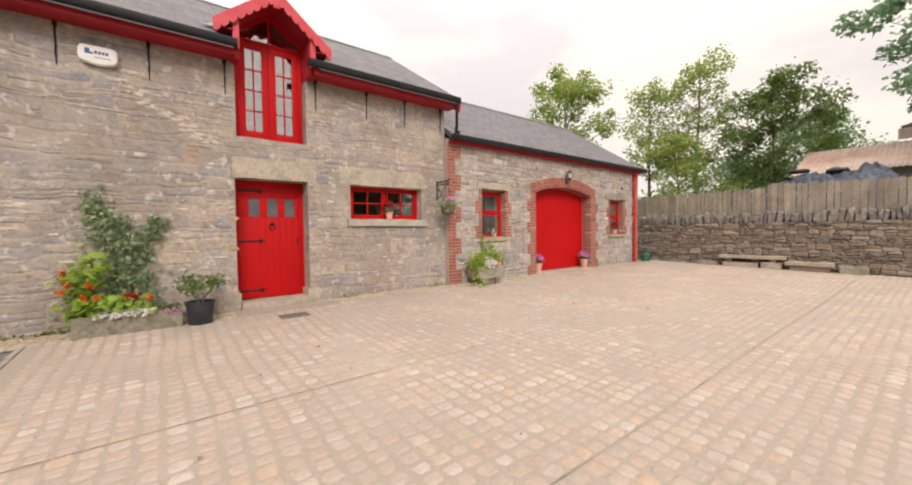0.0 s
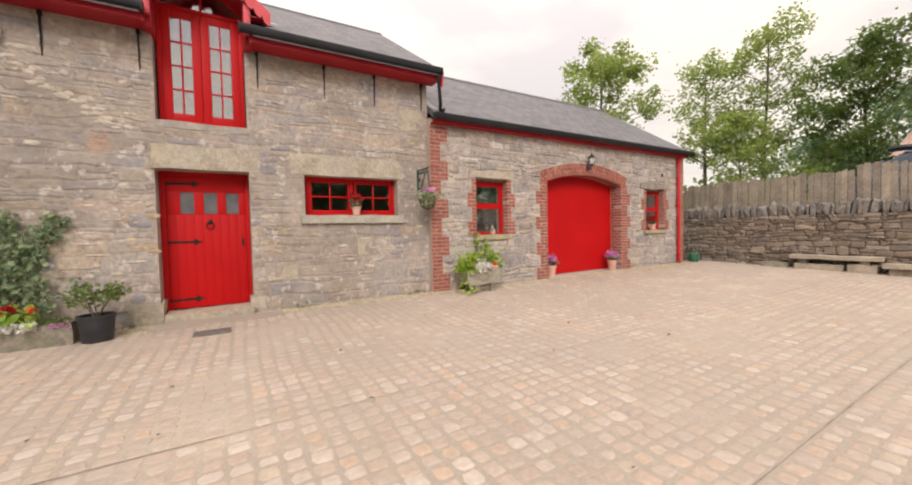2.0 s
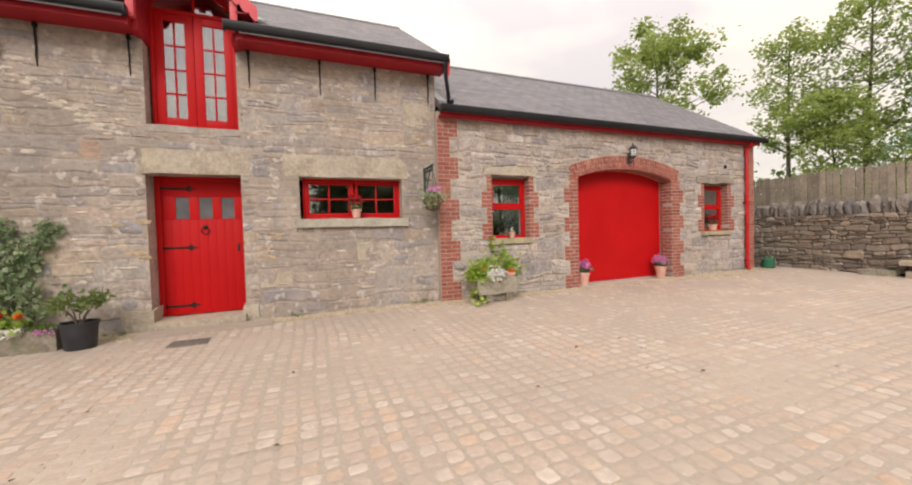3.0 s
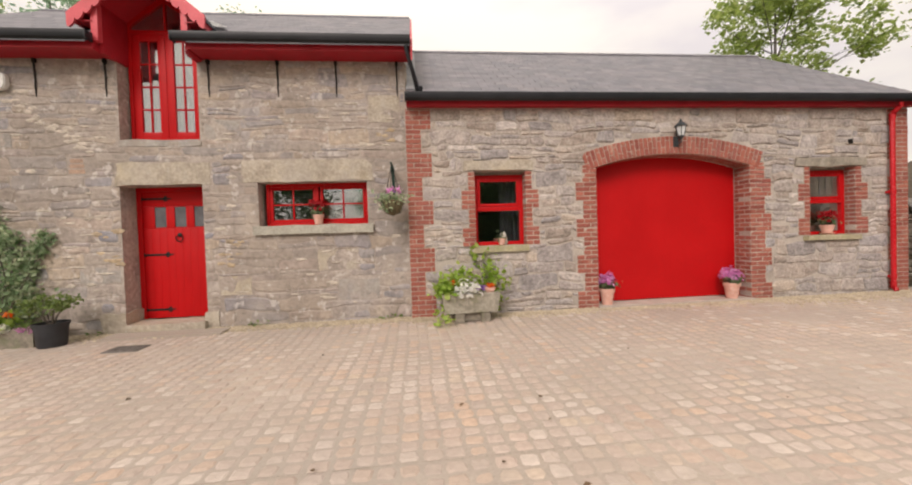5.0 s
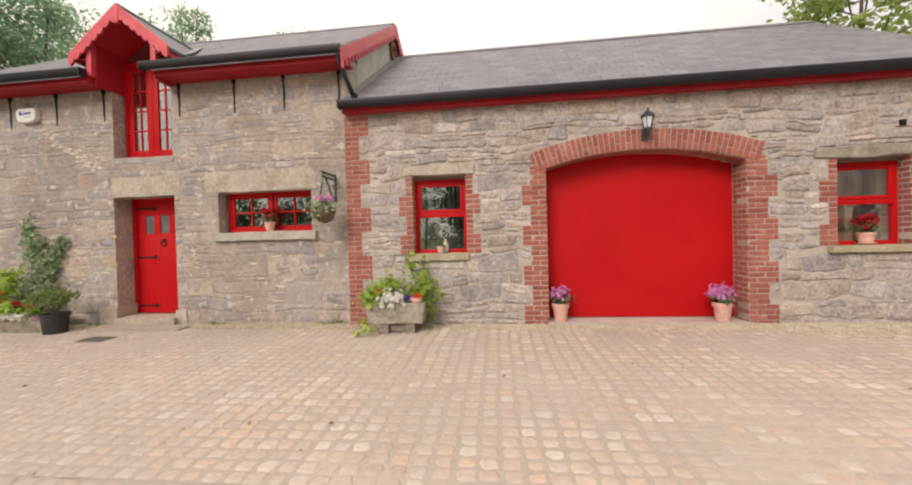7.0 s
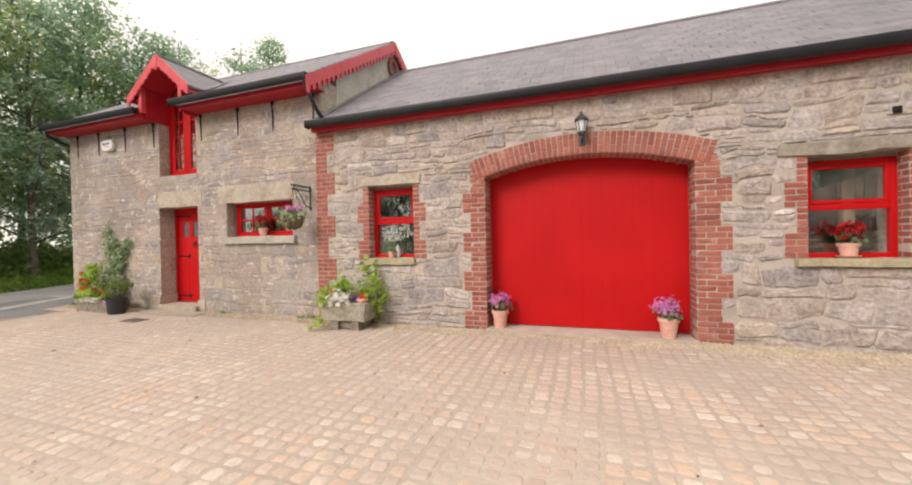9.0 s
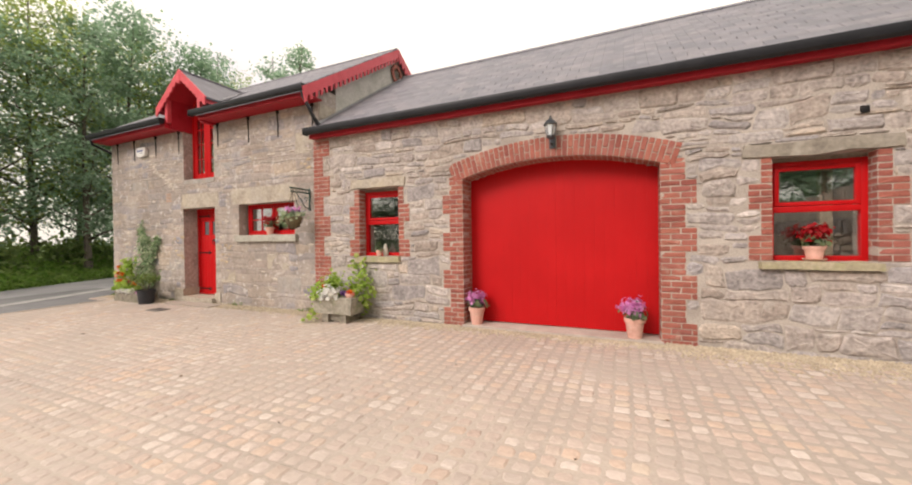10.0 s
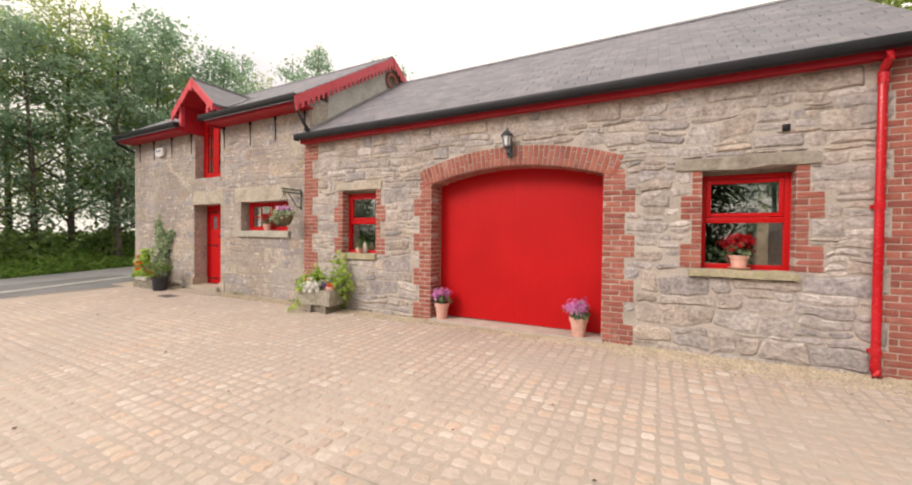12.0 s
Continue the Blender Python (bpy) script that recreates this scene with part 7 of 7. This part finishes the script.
for ob, x0, x1, ye, ze, yr, zr in ((roof_low, XL1 + 0.012, XR1 + 0.10, LE_Y, LE_Z, LR_Y, LR_Z), (roof_tall, XL0 - 0.12, XL1 + 0.098, HE_Y, HE_Z, HR_Y, HR_Z)):
    back = [(k, Matrix.Translation((0, 2 * yr, 0)) @ Matrix.Diagonal((1, -1, 1, 1)) @ m) for k, m in slates(x0, x1, ye, ze, yr, zr, 85)]
    lay(ob, "slate", slate_kinds, back, 0, "back_slates")
for ob, x0, x1, yr, zr in ((roof_low, XL1 + 0.03, XR1 + 0.08, LR_Y, LR_Z), (roof_tall, XL0 - 0.10, XL1 + 0.08, HR_Y, HR_Z)):
    n = int((x1 - x0) / 0.45)
    for i in range(n):
        a, b = x0 + (x1 - x0) * i / n, x0 + (x1 - x0) * (i + 1) / n
        bm = bmesh.new()
        out = [(-0.14, -0.075), (0, 0.025), (0.14, -0.075), (0.14, -0.095), (0, 0.0), (-0.14, -0.095)]
        p, q = [bm.verts.new((a + 0.004, yr + u, zr + v + 0.03)) for u, v in out], [bm.verts.new((b - 0.004, yr + u, zr + v + 0.03)) for u, v in out]
        for k in range(6):
            bm.faces.new((p[k], p[(k + 1) % 6], q[(k + 1) % 6], q[k]))
        for e in (p, q):
            bm.faces.new((e[0], e[1], e[4], e[5]))
            bm.faces.new((e[1], e[2], e[3], e[4]))
        bmesh.ops.recalc_face_normals(bm, faces=bm.faces)
        part("ridge_tile", bm, M_SLATE, ob)
lead = part("lead_flashing", boxes([(0, 0.16, 0, 3.9, 0, 0.006)]), surface("lead_sheet", [(0.20, 0.205, 0.215), (0.27, 0.275, 0.285)], 0.5, metal=0.2, scale=4, mottle=0.25), roof_low)
lead.matrix_basis = Matrix.Translation((XL1 + 0.008, LE_Y + 0.15, LE_Z + 0.15 * tan_l + 0.03)) @ Matrix.Rotation(math.atan(tan_l), 4, "X")

# cobbles
cob_kinds = [piece_mesh("cobble", 760 + i, M_COBBLE, cut=0.19, wobble=0.06, inset=0.12, face=0.32) for i in range(16)]
r = random.Random(91)
places = []
FLAT = Matrix.Rotation(radians(-90), 4, "X")
TILT_G = Matrix.Rotation(math.atan(0.019), 4, "X")
seams, seam_at = [], [3.34, 1.27]
ranks, x = [], -2.1
while x < YARD_X1 - 0.12:
    w = r.uniform(0.126, 0.150)
    ranks.append((x, w))
    x += w
slip, y = 0.0, 6.86
while y > YARD_Y0 + 0.1:
    if any(y - 0.07 < s <= y + 0.07 for s in seam_at if all(abs(s - q) > 0.2 for q in seams)):
        seams.append(y - 0.006)
        y -= 0.008
        slip = r.uniform(-0.05, 0.05)
    depth = r.uniform(0.116, 0.136)
    for x, w in ranks:
        xc = x + w / 2 + slip + 0.10 * noise.noise(Vector((x * 0.25, y * 0.42, 5))) + 0.025 * noise.noise(Vector((x * 1.5, y * 1.1, 8))) + r.uniform(-0.008, 0.008)
        yc = y - depth / 2 + 0.035 * noise.noise(Vector((x * 0.35, y * 0.5, 3))) + r.uniform(-0.006, 0.006)
        if (y <= 6.70 and xc < -1.2) or xc > YARD_X1 - 0.08 or (1.38 < xc < 1.90 and 6.06 < yc < 6.46) or (0.9 < xc < 2.6 and yc > 6.70):
            continue
        z = ground_z(xc, yc) + 0.004 * noise.noise(Vector((xc, yc, 0))) + r.uniform(-0.003, 0.003)
        m = Matrix.Translation((xc, yc, z - 0.0062)) @ TILT_G @ Matrix.Rotation(radians(r.uniform(-4, 4)), 4, "Z") @ FLAT @ Matrix.Diagonal((w - r.uniform(0.012, 0.030), 0.024, depth - r.uniform(0.010, 0.022), 1))
        if r.random() < 0.5:
            m = m @ Matrix.Rotation(math.pi, 4, "Y")
        places.append((r.randrange(99), m))
    y -= depth
lay(yard, "cobble", cob_kinds, near_first(places, 5.5, 3.4), 300, "cobbles")

M_SEAM = surface("dark_damp_joint", [(0.20, 0.165, 0.135), (0.27, 0.225, 0.18)], 0.95, scale=6, mottle=0.5)
for s in seams:
    bm = bmesh.new()
    rows = []
    for i in range(331):
        x = -1.1 + i * 0.05
        c = s + 0.035 * noise.noise(Vector((x * 0.35, s * 0.5, 3)))
        w = max(0.001, 0.0022 + 0.006 * noise.noise(Vector((x * 3.1, s, 9))) + 0.011 * noise.noise(Vector((x * 0.5, s, 4))))
        z = ground_z(x, c) + 0.0035
        rows.append((bm.verts.new((x, c - w, z)), bm.verts.new((x, c + w, z))))
    for (a, b), (c, d) in zip(rows, rows[1:]):
        bm.faces.new((a, c, d, b))
    part("open_joint", bm, M_SEAM, yard)

# grit along the wall foot, fallen leaves
grit_kinds = [piece_mesh("grit", 790 + i, M_GRIT, cut=0.25, wobble=0.1, inset=0.2, face=0.6) for i in range(6)]
places = []
for i in range(17000):
    x = r.uniform(XL0 + 0.02, XR1)
    d = abs(r.gauss(0, 0.15 if x < 11.3 else 0.26))
    yw = (YL if x < XL1 else YR) - 0.01
    if GATE[0] - 0.05 < x < GATE[1] + 0.05 and d < 0.08:
        continue
    s = r.uniform(0.012, 0.034)
    places.append((i, Matrix.Translation((x, yw - d, ground_z(x, yw - d) + s * 0.3 - 0.002)) @ Matrix.Rotation(r.uniform(0, 6.28), 4, "Z") @ FLAT @ Matrix.Diagonal((s, s * 0.7, s * 0.8, 1))))
g = tagged(new("gravel_strip"), "loose pale grit along the foot of the walls", "gravel", kind="stuff")
lay(g, "grit", grit_kinds, places, 0, "grit")
pts = [(q := (r.uniform(-1, 14.5), r.uniform(1.0, 6.6))) and (q[0], q[1], ground_z(*q) + 0.022) for i in range(46)]
tagged(new("fallen_leaves", leaf_mesh("fallen_leaves", pts, 0.03, surface("dead_leaf", [(0.06, 0.04, 0.025), (0.12, 0.07, 0.035)], 0.8, pieces=True), 92, upright=4.0)), "a few small dead leaves on the cobbles", "leaves", kind="stuff")
pts = np.concatenate([blob(900 + k, 24, (x, YL - 0.06, ground_z(x, 7.1) + 0.03), (0.09, 0.03, 0.025)) for k, x in enumerate((-1.9, -1.6, -1.25, -1.05, 0.6, 2.9, 4.9))])
tagged(new("weeds", leaf_mesh("weeds", pts, 0.04, M_LEAF_A, 93, upright=0.2)), "small green weeds at the wall foot", "weeds", kind="stuff")
